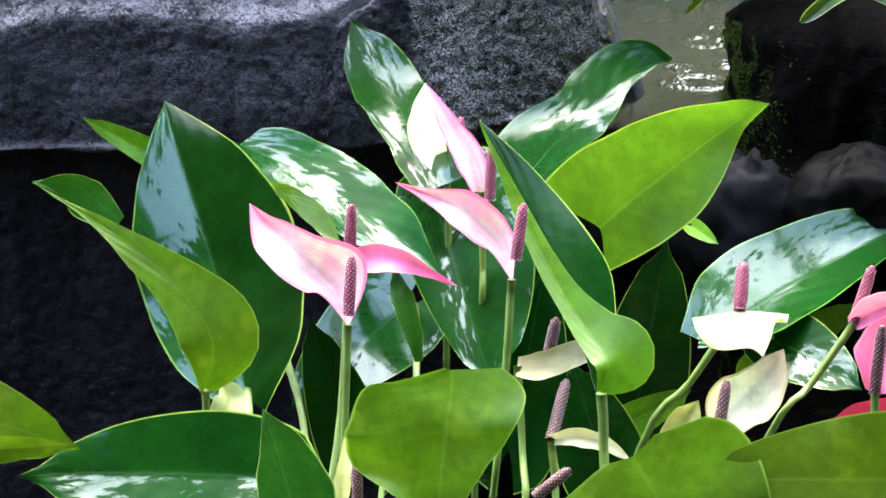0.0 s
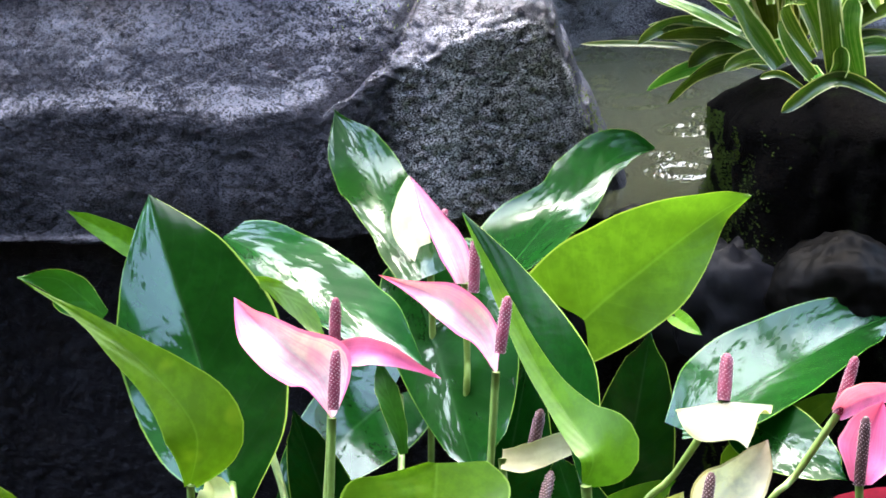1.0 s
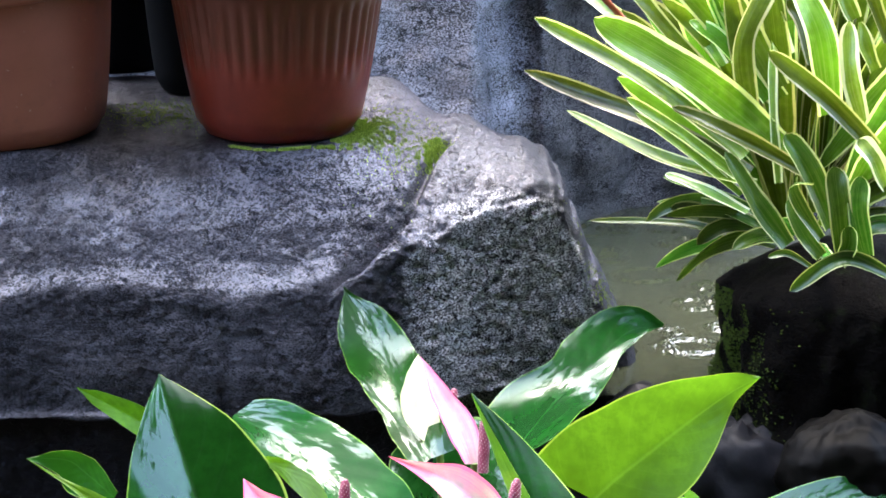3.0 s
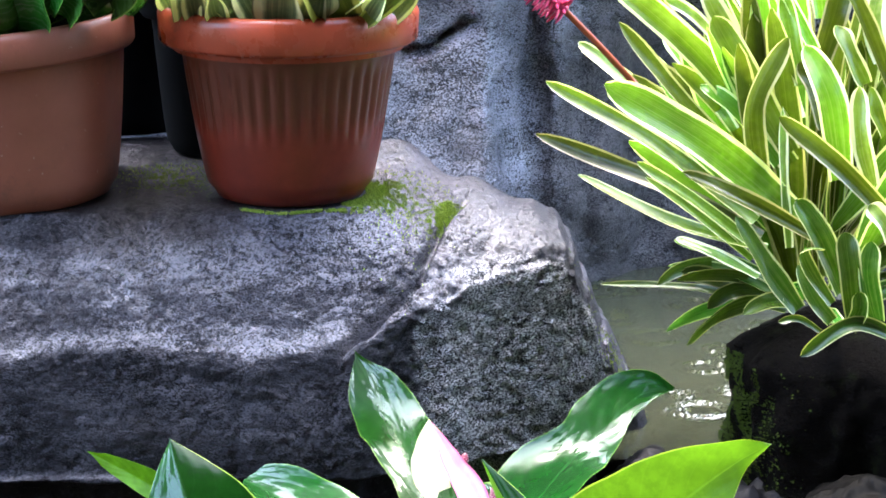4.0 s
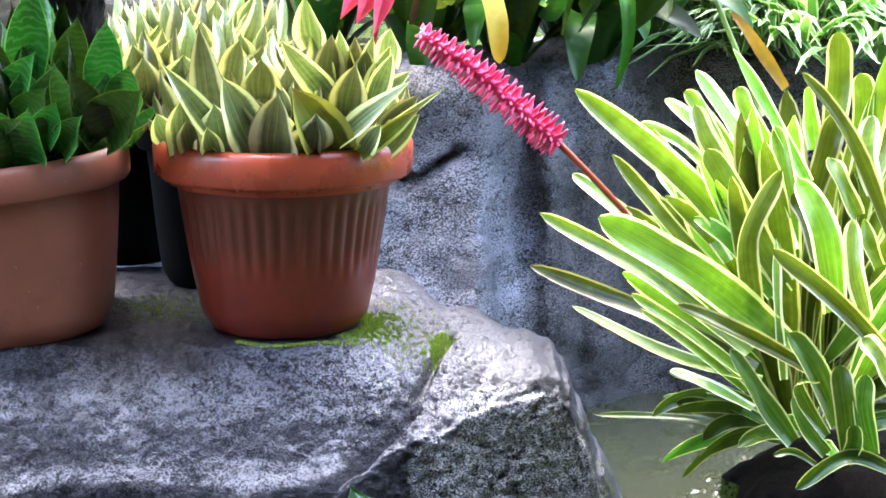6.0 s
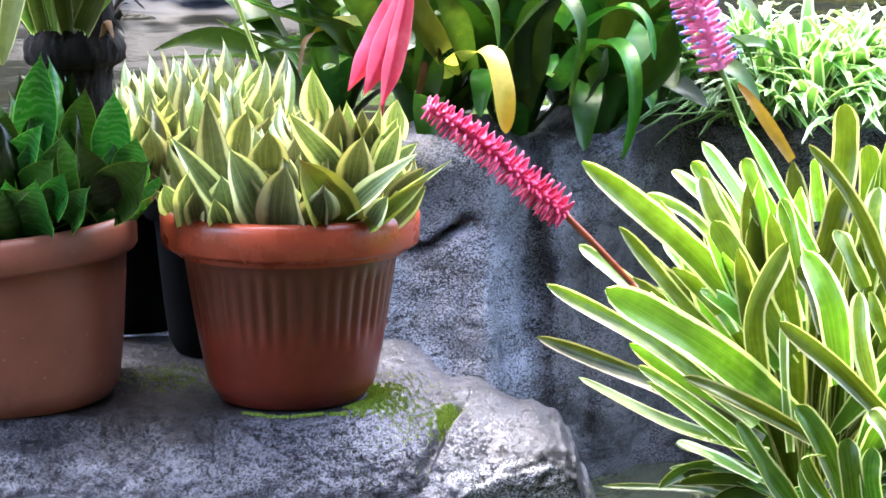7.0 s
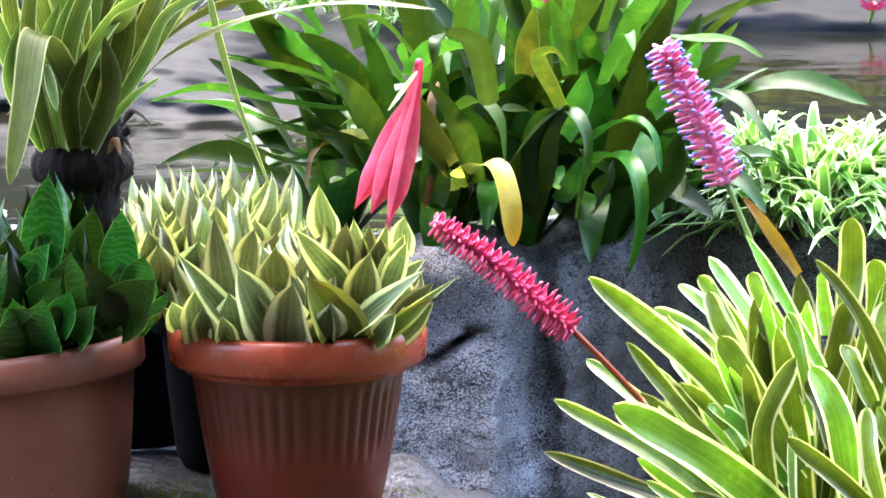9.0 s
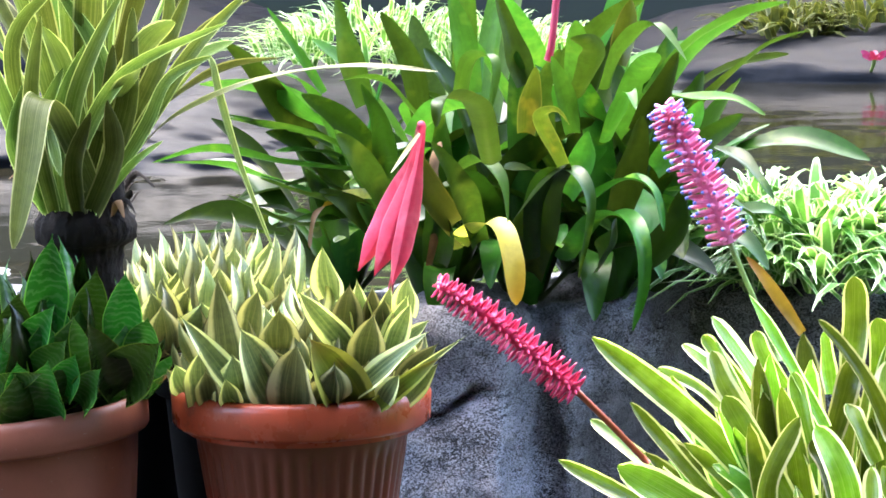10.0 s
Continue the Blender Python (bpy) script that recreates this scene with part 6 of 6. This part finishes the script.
grass("grass", "yellowing low plants along the far pond bank", [(1.25, 10.5, 0.54, 0.2, 0.2, 0.06), (1.6, 10.5, 0.56, 0.3, 0.2, 0.06), (2.0, 10.5, 0.54, 0.3, 0.2, 0.06)], 420, 0.22, 0.03, 7, M_YELLOW_LEAF)

# a red bloom among the far plants
BLOOM = Vector((1.493, 9.860, 0.487))
bloom = thing("flower", BLOOM, "small red bromeliad bloom among plants on the far pond bank", "flower")
for k in range(9):
    a = k * 0.698
    foot = BLOOM + Vector((0.014 * math.cos(a), 0.014 * math.sin(a), 0))
    strap(bloom, foot, foot + Vector((0.036 * math.cos(a), 0.036 * math.sin(a), 0.012 if k % 2 else 0.030)), (0, 0, 0.006), 0.022, M_SPATHE_RED, 0, 0.3, "lance", name="bract")
tube("stalk", [BLOOM + Vector((0, 0.16, -0.07)), BLOOM + Vector((0, 0.05, -0.03)), BLOOM + Vector((0, 0, 0.004))], [0.006, 0.006, 0.008], M_STALK, bloom, 8)

# ---- moss round the pot ----
def moss_patch(label, n, seed):
    rnd = random.Random(seed)
    vs, fs = [], []
    for k in range(n):
        kind = rnd.random()
        if kind < 0.58:  # a collar that widens on the pond side of the pot
            a = rnd.uniform(-2.2, 0.6)
            wide = 0.006 + 0.048 * math.exp(-(((a + 0.35) / 0.5) ** 2))
            t = abs(rnd.gauss(0, 0.6)) + (0.75 if a < -0.8 else 0.0)
            r = 0.086 + wide * min(t, 1.2)
            x, y = POT_MID[0] + r * math.cos(a), POT_MID[1] + r * math.sin(a)
        elif kind < 0.72:  # in the crack
            y = 3.045 + rnd.gauss(0, 0.014)
            x = 0.006 + (y - 3.06) * 0.35 + rnd.gauss(0, 0.005)
            t = 0.8
        elif kind < 0.84:  # thin tufts between pot and crack
            x, y = -0.045 + rnd.gauss(0, 0.022), 3.07 + rnd.gauss(0, 0.045)
            t = 1.25
        elif kind < 0.92:  # on the wet right-hand shoulder
            x, y = 0.205 + rnd.gauss(0, 0.018), 3.03 + rnd.gauss(0, 0.05)
            t = 0.9
        else:
            x, y = -0.315 + rnd.gauss(0, 0.03), 3.19 + rnd.gauss(0, 0.04)
            t = 0.9
        if noise.noise(Vector((x * 150, y * 90, seed))) + 0.5 * noise.noise(Vector((x * 420, y * 300, 3))) < -0.48 + 0.55 * t + rnd.gauss(0, 0.22):
            continue
        s = rnd.uniform(0.0003, 0.0008)
        z = rock_z(x, y, -1.0)
        if z < 0.03:
            continue
        h = rnd.uniform(2.0, 5.5) * (1.2 - 0.5 * min(1, t))
        st = len(vs)
        for dx, dy, dz in ((-1, -0.6, -1), (1, -0.6, -1), (0, 1, -1), (rnd.uniform(-2, 2), rnd.uniform(-2, 2), h)):
            vs.append((x + dx * s, y + dy * s, z + dz * s))
        fs += [(st, st + 1, st + 3), (st + 1, st + 2, st + 3), (st + 2, st, st + 3)]
    return tagged(part("moss", vs, fs, M_MOSS, smooth=False), label, "moss", kind="stuff")


moss_patch("bright green moss round the foot of the pot", 52000, 2)


# moss cushions on the side of the stump
rnd = random.Random(77)
mv, mf = [], []
for k in range(20000):
    a = radians(rnd.gauss(190, 15))
    z = rnd.uniform(-0.3, 0.11)
    if noise.noise(Vector((math.cos(a) * 9, math.sin(a) * 9, z * 26))) < 0.02:
        continue
    r = 0.175 - 0.03 * ((z + 0.56) / 0.67)
    r += stump_warp(a, z + 0.56, r)
    c = Vector((SX + 0.065 + r * math.cos(a), SY + r * math.sin(a), z))
    o = Vector((math.cos(a), math.sin(a), 0.4)).normalized()
    q = o.orthogonal().normalized()
    w, h = rnd.uniform(0.0007, 0.0016), rnd.uniform(0.001, 0.004)
    st = len(mv)
    for m in range(3):
        mv.append(c + Matrix.Rotation(m * 2.094, 3, o) @ q * w)
    mv.append(c + o * h + Vector((rnd.uniform(-1, 1), rnd.uniform(-1, 1), rnd.uniform(-1, 1))) * h * 0.5)
    mf += [(st, st + 1, st + 3), (st + 1, st + 2, st + 3), (st + 2, st, st + 3)]
tagged(part("moss", mv, mf, plain("dark_moss", (0.05, 0.075, 0.010), 0.9, 0.5, 200, 0.2), smooth=False), "dark green moss cushions on the tree stump", "moss", kind="stuff")


# ---- anthurium ----
anth = thing("anthurium", (0.0, 2.66, -0.56), "flowering anthurium with glossy wet heart-shaped leaves by the pond", "anthurium")


def petiole(pts, r=0.0035, name="petiole"):
    foot = Vector(pts[-1])
    pts = list(pts) + [(foot.x * 0.7, 2.66, -0.57)]
    return tube(name, pts, [r * 1.15] + [r] * (len(pts) - 1), M_STALK, anth, 8)


# upper glossy leaves
midrib_leaf(anth, [(-0.001, 2.593, 0.040), (-0.020, 2.659, 0.066), (-0.044, 2.727, 0.089), (-0.071, 2.791, 0.116), (-0.092, 2.842, 0.144)], [20, 30, 31, 32, 0], [24, 34, 36, 27, 0], M_ANTH, [4, -6, 10, -12, 0], [6, 14, 4, 10, 0], 10, 1.6, 0.1, seed=1)
midrib_leaf(anth, [(-0.199, 2.678, 0.058), (-0.153, 2.617, 0.056), (-0.102, 2.563, 0.041), (-0.052, 2.506, 0.023), (0.001, 2.456, -0.003)], [22, 38, 42, 32, 0], [22, 36, 36, 32, 0], M_ANTH, 4, 4, -14, 1.5, 0.1, seed=4, roll=-28)
midrib_leaf(anth, [(-0.171, 2.560, 0.052), (-0.143, 2.520, 0.055), (-0.117, 2.485, 0.048), (-0.098, 2.460, 0.033), (-0.086, 2.440, 0.022)], [1, 7, 10, 9, 4, 0], [1, 6, 10, 10, 4, 0], M_ANTH_YOUNG, 12, -12, 0, 0.5, 0.1, seed=24, label="curled bright underside of the leaf rim")
blade(anth, (-0.004, 2.648, 0.006), (0.052, 2.473, -0.127), 0.115, M_ANTH_GLOSS, 8, 0.15, 0.05, left=1.65, right=0.75, seed=5)
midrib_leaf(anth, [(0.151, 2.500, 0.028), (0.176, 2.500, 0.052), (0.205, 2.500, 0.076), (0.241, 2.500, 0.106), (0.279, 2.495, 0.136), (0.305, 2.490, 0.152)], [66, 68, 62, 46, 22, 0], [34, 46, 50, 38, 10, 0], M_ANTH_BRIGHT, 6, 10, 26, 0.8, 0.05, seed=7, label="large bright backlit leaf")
# right half darker, left half glossy: the sky's reflection set by material
midrib_leaf(anth, [(-0.178, 2.410, -0.107), (-0.192, 2.453, -0.062), (-0.210, 2.494, -0.018), (-0.228, 2.525, 0.031), (-0.248, 2.560, 0.082), (-0.265, 2.598, 0.126)], [12, 60, 76, 70, 44, 0], [12, 62, 84, 78, 52, 0], M_ANTH_SHADED_MATT, -20, -8, 18, 1.4, 0.1, seed=2, other=M_ANTH_GLOSS)
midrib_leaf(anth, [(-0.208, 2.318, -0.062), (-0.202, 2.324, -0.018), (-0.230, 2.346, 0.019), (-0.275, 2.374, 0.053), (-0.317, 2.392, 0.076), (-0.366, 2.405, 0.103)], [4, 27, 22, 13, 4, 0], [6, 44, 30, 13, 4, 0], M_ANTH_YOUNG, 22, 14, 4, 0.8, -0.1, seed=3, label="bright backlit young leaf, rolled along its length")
midrib_leaf(anth, [(-0.288, 2.399, 0.068), (-0.313, 2.410, 0.087), (-0.332, 2.414, 0.099), (-0.367, 2.410, 0.102)], [8, 24, 17, 0], [6, 14, 9, 0], M_ANTH_MID, -10, 10, 0, 0.4, 0.1, seed=33)
midrib_leaf(anth, [(0.093, 2.800, -0.012), (0.131, 2.860, 0.014), (0.173, 2.920, 0.035), (0.216, 2.975, 0.059), (0.256, 3.000, 0.058)], [56, 68, 62, 40, 42, 36, 26, 0], [24, 40, 38, 30, 22, 15, 8, 0], M_ANTH_WET, [-24, -24, -14, 14, 12, 6, 0], [18, 18, 10, -10, -20, 0], 20, 1.6, 0.1, seed=6, roll=-30)
midrib_leaf(anth, [(0.143, 2.321, -0.066), (0.136, 2.357, -0.029), (0.114, 2.396, 0.016), (0.076, 2.449, 0.075), (0.036, 2.499, 0.136)], [4, 10, 9, 6, 0], [10, 24, 40, 28, 0], M_ANTH_SHADED_MATT, 0, -18, 0, 0.5, seed=8)
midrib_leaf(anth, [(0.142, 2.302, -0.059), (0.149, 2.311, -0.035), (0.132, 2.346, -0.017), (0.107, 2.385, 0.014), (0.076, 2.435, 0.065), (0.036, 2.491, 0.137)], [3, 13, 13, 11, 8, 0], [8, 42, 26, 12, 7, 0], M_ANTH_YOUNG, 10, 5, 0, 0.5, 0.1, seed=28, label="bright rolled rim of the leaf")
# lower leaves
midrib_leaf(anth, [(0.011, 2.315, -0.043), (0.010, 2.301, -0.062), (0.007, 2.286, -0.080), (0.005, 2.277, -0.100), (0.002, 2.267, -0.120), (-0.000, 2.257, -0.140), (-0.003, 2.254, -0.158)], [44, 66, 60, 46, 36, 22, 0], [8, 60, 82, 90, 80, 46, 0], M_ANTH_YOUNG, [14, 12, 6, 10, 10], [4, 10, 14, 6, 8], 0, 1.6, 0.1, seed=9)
blade(anth, (-0.150, 2.218, -0.105), (-0.363, 2.235, -0.110), 0.112, M_ANTH_SHADED, 27, 0.15, 0.08, seed=10)
midrib_leaf(anth, [(-0.119, 2.170, -0.144), (-0.127, 2.180, -0.107), (-0.138, 2.195, -0.071), (-0.150, 2.213, -0.039)], [20, 27, 16, 0], [30, 38, 26, 0], M_ANTH_MID, 10, -10, 0, 0.8, 0.1, seed=11)
blade(anth, (-0.460, 2.237, -0.036), (-0.308, 2.214, -0.076), 0.080, M_ANTH_YOUNG, -10, 0.15, 0.1, seed=12)
blade(anth, (-0.440, 2.194, -0.070), (-0.312, 2.196, -0.064), 0.030, M_ANTH_YOUNG, 10, 0.15, 0.1, seed=32)
blade(anth, (0.165, 2.206, -0.080), (0.268, 2.122, -0.237), 0.185, M_ANTH_YOUNG, 0, 0.1, 0.05, seed=13, lobe=0.03, full=0.5)
blade(anth, (0.430, 2.149, -0.078), (0.215, 2.194, -0.097), 0.115, M_ANTH_YOUNG, 12, 0.1, 0.05, seed=14)
# right-hand and back leaves
midrib_leaf(anth, [(0.248, 2.518, -0.090), (0.306, 2.579, -0.082), (0.375, 2.650, -0.068), (0.441, 2.718, -0.059), (0.495, 2.763, -0.056)], [14, 62, 62, 42, 0], [10, 46, 44, 30, 0], M_ANTH_FILM, 4, 10, 12, 1.2, 0.1, seed=15, roll=-38)
blade(anth, (0.192, 2.544, -0.176), (0.222, 2.590, -0.014), 0.090, M_ANTH_SHADED_MATT, 0, 0.2, 0.05, seed=16)
blade(anth, (-0.033, 2.634, -0.097), (-0.143, 2.502, -0.153), 0.105, M_ANTH_GLOSS, 12, 0.1, 0.05, seed=17)
blade(anth, (-0.277, 2.808, -0.008), (-0.370, 2.785, 0.055), 0.032, M_ANTH_YOUNG, 20, 0.2, 0.05, seed=18)
blade(anth, (0.321, 2.614, -0.156), (0.421, 2.643, -0.097), 0.045, M_ANTH_YOUNG, 0, 0.2, 0.05, seed=19)
blade(anth, (0.328, 2.567, -0.108), (0.403, 2.483, -0.129), 0.075, M_ANTH_SHADED, -20, 0.1, 0.05, seed=20)
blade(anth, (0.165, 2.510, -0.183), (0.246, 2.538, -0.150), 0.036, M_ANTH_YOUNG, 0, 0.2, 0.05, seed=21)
blade(anth, (0.111, 2.602, -0.121), (0.063, 2.632, 0.022), 0.062, M_ANTH_SHADED, 0, 0.2, 0.05, seed=22)
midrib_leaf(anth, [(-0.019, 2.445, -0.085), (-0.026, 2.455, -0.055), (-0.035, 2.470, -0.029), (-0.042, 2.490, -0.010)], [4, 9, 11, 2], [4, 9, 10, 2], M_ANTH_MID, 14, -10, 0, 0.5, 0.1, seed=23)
blade(anth, (0.067, 2.507, -0.202), (0.102, 2.561, -0.030), 0.095, M_ANTH_SHADED, 0, 0.2, 0.05, seed=25)
blade(anth, (0.161, 2.435, -0.207), (0.125, 2.481, -0.099), 0.085, M_ANTH_SHADED_MATT, 0, 0.2, 0.05, seed=26)
blade(anth, (-0.075, 2.482, -0.209), (-0.126, 2.524, -0.069), 0.070, M_ANTH_SHADED_MATT, 0, 0.2, 0.05, seed=27)
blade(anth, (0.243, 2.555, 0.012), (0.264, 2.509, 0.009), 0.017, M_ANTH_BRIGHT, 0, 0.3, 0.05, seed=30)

petiole([(-0.177, 2.394, -0.093), (-0.171, 2.349, -0.125), (-0.165, 2.304, -0.228)])
petiole([(-0.208, 2.317, -0.063), (-0.208, 2.321, -0.108), (-0.203, 2.302, -0.227)])
petiole([(0.143, 2.302, -0.060), (0.146, 2.303, -0.111), (0.144, 2.305, -0.228)], 0.0045)
petiole([(-0.152, 2.540, -0.109), (-0.131, 2.480, -0.156), (-0.109, 2.371, -0.259)])
petiole([(-0.024, 2.587, -0.080), (-0.022, 2.501, -0.112), (-0.022, 2.354, -0.251)])
petiole([(-0.049, 2.396, -0.156), (-0.055, 2.357, -0.196), (-0.057, 2.318, -0.234)], 0.0028)


def flower(label, mid, left, right, material, top, foot=None, spadix=None, r=0.0052, seed=0, sp_base=None, tl=20.0, tr=20.0, cup=0.3, wave=0.5):
    """A spathe along mid, with a knobbly spadix from its base up to top and a stalk down to foot."""
    spathe = midrib_leaf(anth, mid, left, right, material, tl, tr, 0, wave, cup, seed, "spathe", label)
    base = mid[0]
    b = Vector(sp_base or base)
    t = Vector(top)
    ax = t - b
    ln = ax.length
    ax.normalize()
    sp = tube("spadix", [b, b + ax * ln * 0.3, b + ax * ln * 0.8, t - ax * 0.002, t], [r * 0.9, r * 1.08, r * 0.95, r * 0.6, r * 0.2], spadix or M_SPADIX, anth, 12)
    q = ax.orthogonal().normalized()
    vs, fs = [], []
    n = int(ln / 0.0026) * 9
    for k in range(n):
        s = (k + 0.5) / n * 0.94
        rad = Matrix.Rotation(k * 2.39996, 3, ax) @ q
        c = b + ax * ln * s + rad * r * (1.0 if s < 0.8 else 0.85)
        e1, e2 = ax * 0.00065, ax.cross(rad) * 0.00065
        st = len(vs)
        vs += [c + e1, c + e2, c - e1, c - e2, c + rad * 0.0009]
        fs += [(st, st + 1, st + 4), (st + 1, st + 2, st + 4), (st + 2, st + 3, st + 4), (st + 3, st, st + 4)]
    part("knobbly_surface", vs, fs, M_NUB, sp)
    if foot is not None:
        m = Vector(base).lerp(Vector(foot), 0.5) + Vector((0.002, 0, 0))
        petiole([base, m, foot], 0.0034, "flower_stalk")


flower("white and pink streaked spathe", [(-0.082, 2.345, -0.011), (-0.094, 2.376, 0.016), (-0.125, 2.393, 0.040), (-0.152, 2.418, 0.056), (-0.173, 2.433, 0.074)], [1, 20, 28, 20, 0], [4, 36, 20, 9, 0], M_SPATHE, (-0.078, 2.356, 0.050), (-0.094, 2.319, -0.229), seed=41, sp_base=(-0.081, 2.338, -0.001))
flower("deep pink pointed spathe", [(-0.082, 2.421, 0.023), (-0.057, 2.418, 0.027), (-0.032, 2.412, 0.024), (-0.007, 2.408, 0.014), (0.016, 2.405, 0.004)], [9, 13, 10, 5, 0], [9, 14, 9, 4, 0], M_SPATHE_PINK, (-0.080, 2.428, 0.075), (-0.103, 2.355, -0.246), seed=42, tl=-15)
flower("white and pink streaked spathe", [(0.065, 2.378, 0.020), (0.054, 2.407, 0.044), (0.028, 2.425, 0.065), (-0.003, 2.450, 0.075), (-0.041, 2.463, 0.085)], [1, 13, 17, 9, 0], [2, 16, 20, 7, 0], M_SPATHE, (0.076, 2.390, 0.088), (0.048, 2.357, -0.196), seed=43, sp_base=(0.068, 2.374, 0.039))
flower("pale pink spathe", [(0.040, 2.556, 0.047), (0.030, 2.574, 0.072), (0.011, 2.604, 0.100), (-0.012, 2.633, 0.132)], [9, 14, 11, 0], [7, 14, 8, 0], M_SPATHE, (0.050, 2.559, 0.091), (0.040, 2.548, -0.101), seed=44, sp_base=(0.048, 2.544, 0.041))
flower("cream-white spathe", [(0.007, 2.618, 0.043), (-0.009, 2.637, 0.070), (-0.013, 2.655, 0.097), (-0.014, 2.672, 0.123)], [5, 19, 15, 0], [6, 16, 12, 0], M_SPATHE_CREAM, (0.022, 2.639, 0.097), (0.007, 2.585, -0.115), seed=45, sp_base=(0.010, 2.625, 0.048))
flower("old cream spathe", [(0.071, 2.379, -0.064), (0.094, 2.374, -0.062), (0.124, 2.371, -0.051), (0.150, 2.366, -0.045)], [8, 13, 13, 9], [9, 12, 9, 7], M_SPATHE_OLD, (0.108, 2.421, -0.032), (0.076, 2.328, -0.211), M_SPADIX_DARK, seed=46, sp_base=(0.098, 2.406, -0.075), tl=-30)
flower("white saddle-shaped spathe", [(0.273, 2.393, -0.015), (0.274, 2.360, -0.019), (0.281, 2.335, -0.025), (0.287, 2.320, -0.033)], [45, 36, 16, 0], [44, 38, 8, 0], M_SPATHE_WHITE, (0.278, 2.417, 0.023), (0.187, 2.427, -0.169), M_SPADIX, 0.0062, seed=47, tl=-8, tr=-8, cup=0.0, wave=0.2)
flower("deep pink spathe", [(0.381, 2.414, -0.036), (0.399, 2.406, -0.020), (0.418, 2.396, -0.009), (0.439, 2.376, 0.007)], [8, 16, 12, 0], [6, 10, 9, 0], M_SPATHE_PINK, (0.398, 2.429, 0.015), (0.300, 2.401, -0.153), seed=48)
flower("rosy pink spathe", [(0.387, 2.315, -0.066), (0.393, 2.332, -0.047), (0.400, 2.345, -0.025), (0.412, 2.357, -0.002)], [10, 28, 22, 0], [10, 30, 24, 0], M_SPATHE_PINK, (0.391, 2.317, -0.002), (0.388, 2.312, -0.176), M_SPADIX_DARK, seed=49)
flower("cream spathe with a browning tip", [(0.250, 2.324, -0.116), (0.262, 2.342, -0.095), (0.280, 2.357, -0.080), (0.299, 2.371, -0.065), (0.314, 2.386, -0.050)], [8, 29, 20, 13, 0], [10, 25, 28, 18, 0], M_SPATHE_BROWN, (0.257, 2.330, -0.059), (0.236, 2.310, -0.225), M_SPADIX_DARK, seed=50, sp_base=(0.248, 2.312, -0.106))
flower("greenish cream spathe", [(0.209, 2.350, -0.143), (0.217, 2.362, -0.125), (0.227, 2.373, -0.110), (0.237, 2.377, -0.097)], [12, 17, 12, 0], [14, 24, 14, 0], M_SPATHE_GREEN, (0.228, 2.337, -0.117), (0.211, 2.312, -0.226), M_SPADIX_DARK, 0.0045, seed=51, sp_base=(0.218, 2.330, -0.136))
flower("old cream spathe", [(0.101, 2.344, -0.123), (0.123, 2.334, -0.116), (0.148, 2.322, -0.117), (0.171, 2.296, -0.123)], [6, 9, 8, 0], [4, 7, 7, 0], M_SPATHE_CREAM, (0.117, 2.401, -0.086), (0.106, 2.318, -0.229), M_SPADIX_DARK, seed=52)
flower("narrow green spathe", [(-0.087, 2.267, -0.150), (-0.085, 2.282, -0.129), (-0.081, 2.313, -0.095)], [6, 7, 0], [6, 7, 0], M_SPATHE_GREEN, (-0.073, 2.272, -0.114), None, M_SPADIX_DARK, 0.0045, seed=53, sp_base=(-0.072, 2.256, -0.151))
flower("dark red spathe", [(0.348, 2.335, -0.112), (0.372, 2.336, -0.101), (0.402, 2.335, -0.091), (0.437, 2.334, -0.078)], [4, 14, 14, 0], [4, 12, 12, 0], M_SPATHE_RED, (0.117, 2.296, -0.130), None, M_SPADIX_DARK, 0.005, seed=54, sp_base=(0.084, 2.287, -0.154))
midrib_leaf(anth, [(-0.199, 2.313, -0.102), (-0.191, 2.310, -0.084), (-0.188, 2.322, -0.070), (-0.197, 2.330, -0.060)], [8, 14, 10, 0], [10, 20, 14, 0], M_SPATHE_GREEN, 20, 20, 0, 0.4, 0.2, seed=60, name="sheath", label="pale yellow leaf sheath")
# stones at the pond's rim, and a lump standing in for a tipped dark container
for k, (x, y, z, s) in enumerate(((0.27, 2.93, -0.13, 0.06), (0.22, 2.93, -0.06, 0.06), (0.34, 2.88, -0.08, 0.07), (0.13, 2.92, -0.1, 0.08), (0.225, 2.90, -0.03, 0.035))):
    lump("stone", (x, y, z), (s, s * 0.7, s), M_ROCK_FAR, "wet dark stone on the pond's rim", "stone", 20 + k, 0.3, 24)
lump("stone", (0.438, 2.800, -0.042), (0.075, 0.06, 0.062), plain("smooth_brown_lump", (0.003, 0.0026, 0.0022), 0.5, 0.5, 22, 0.04, 0.3), "smooth dark rounded object beside the stump, modelled as a stone", "stone", 31, 0.12, 40)
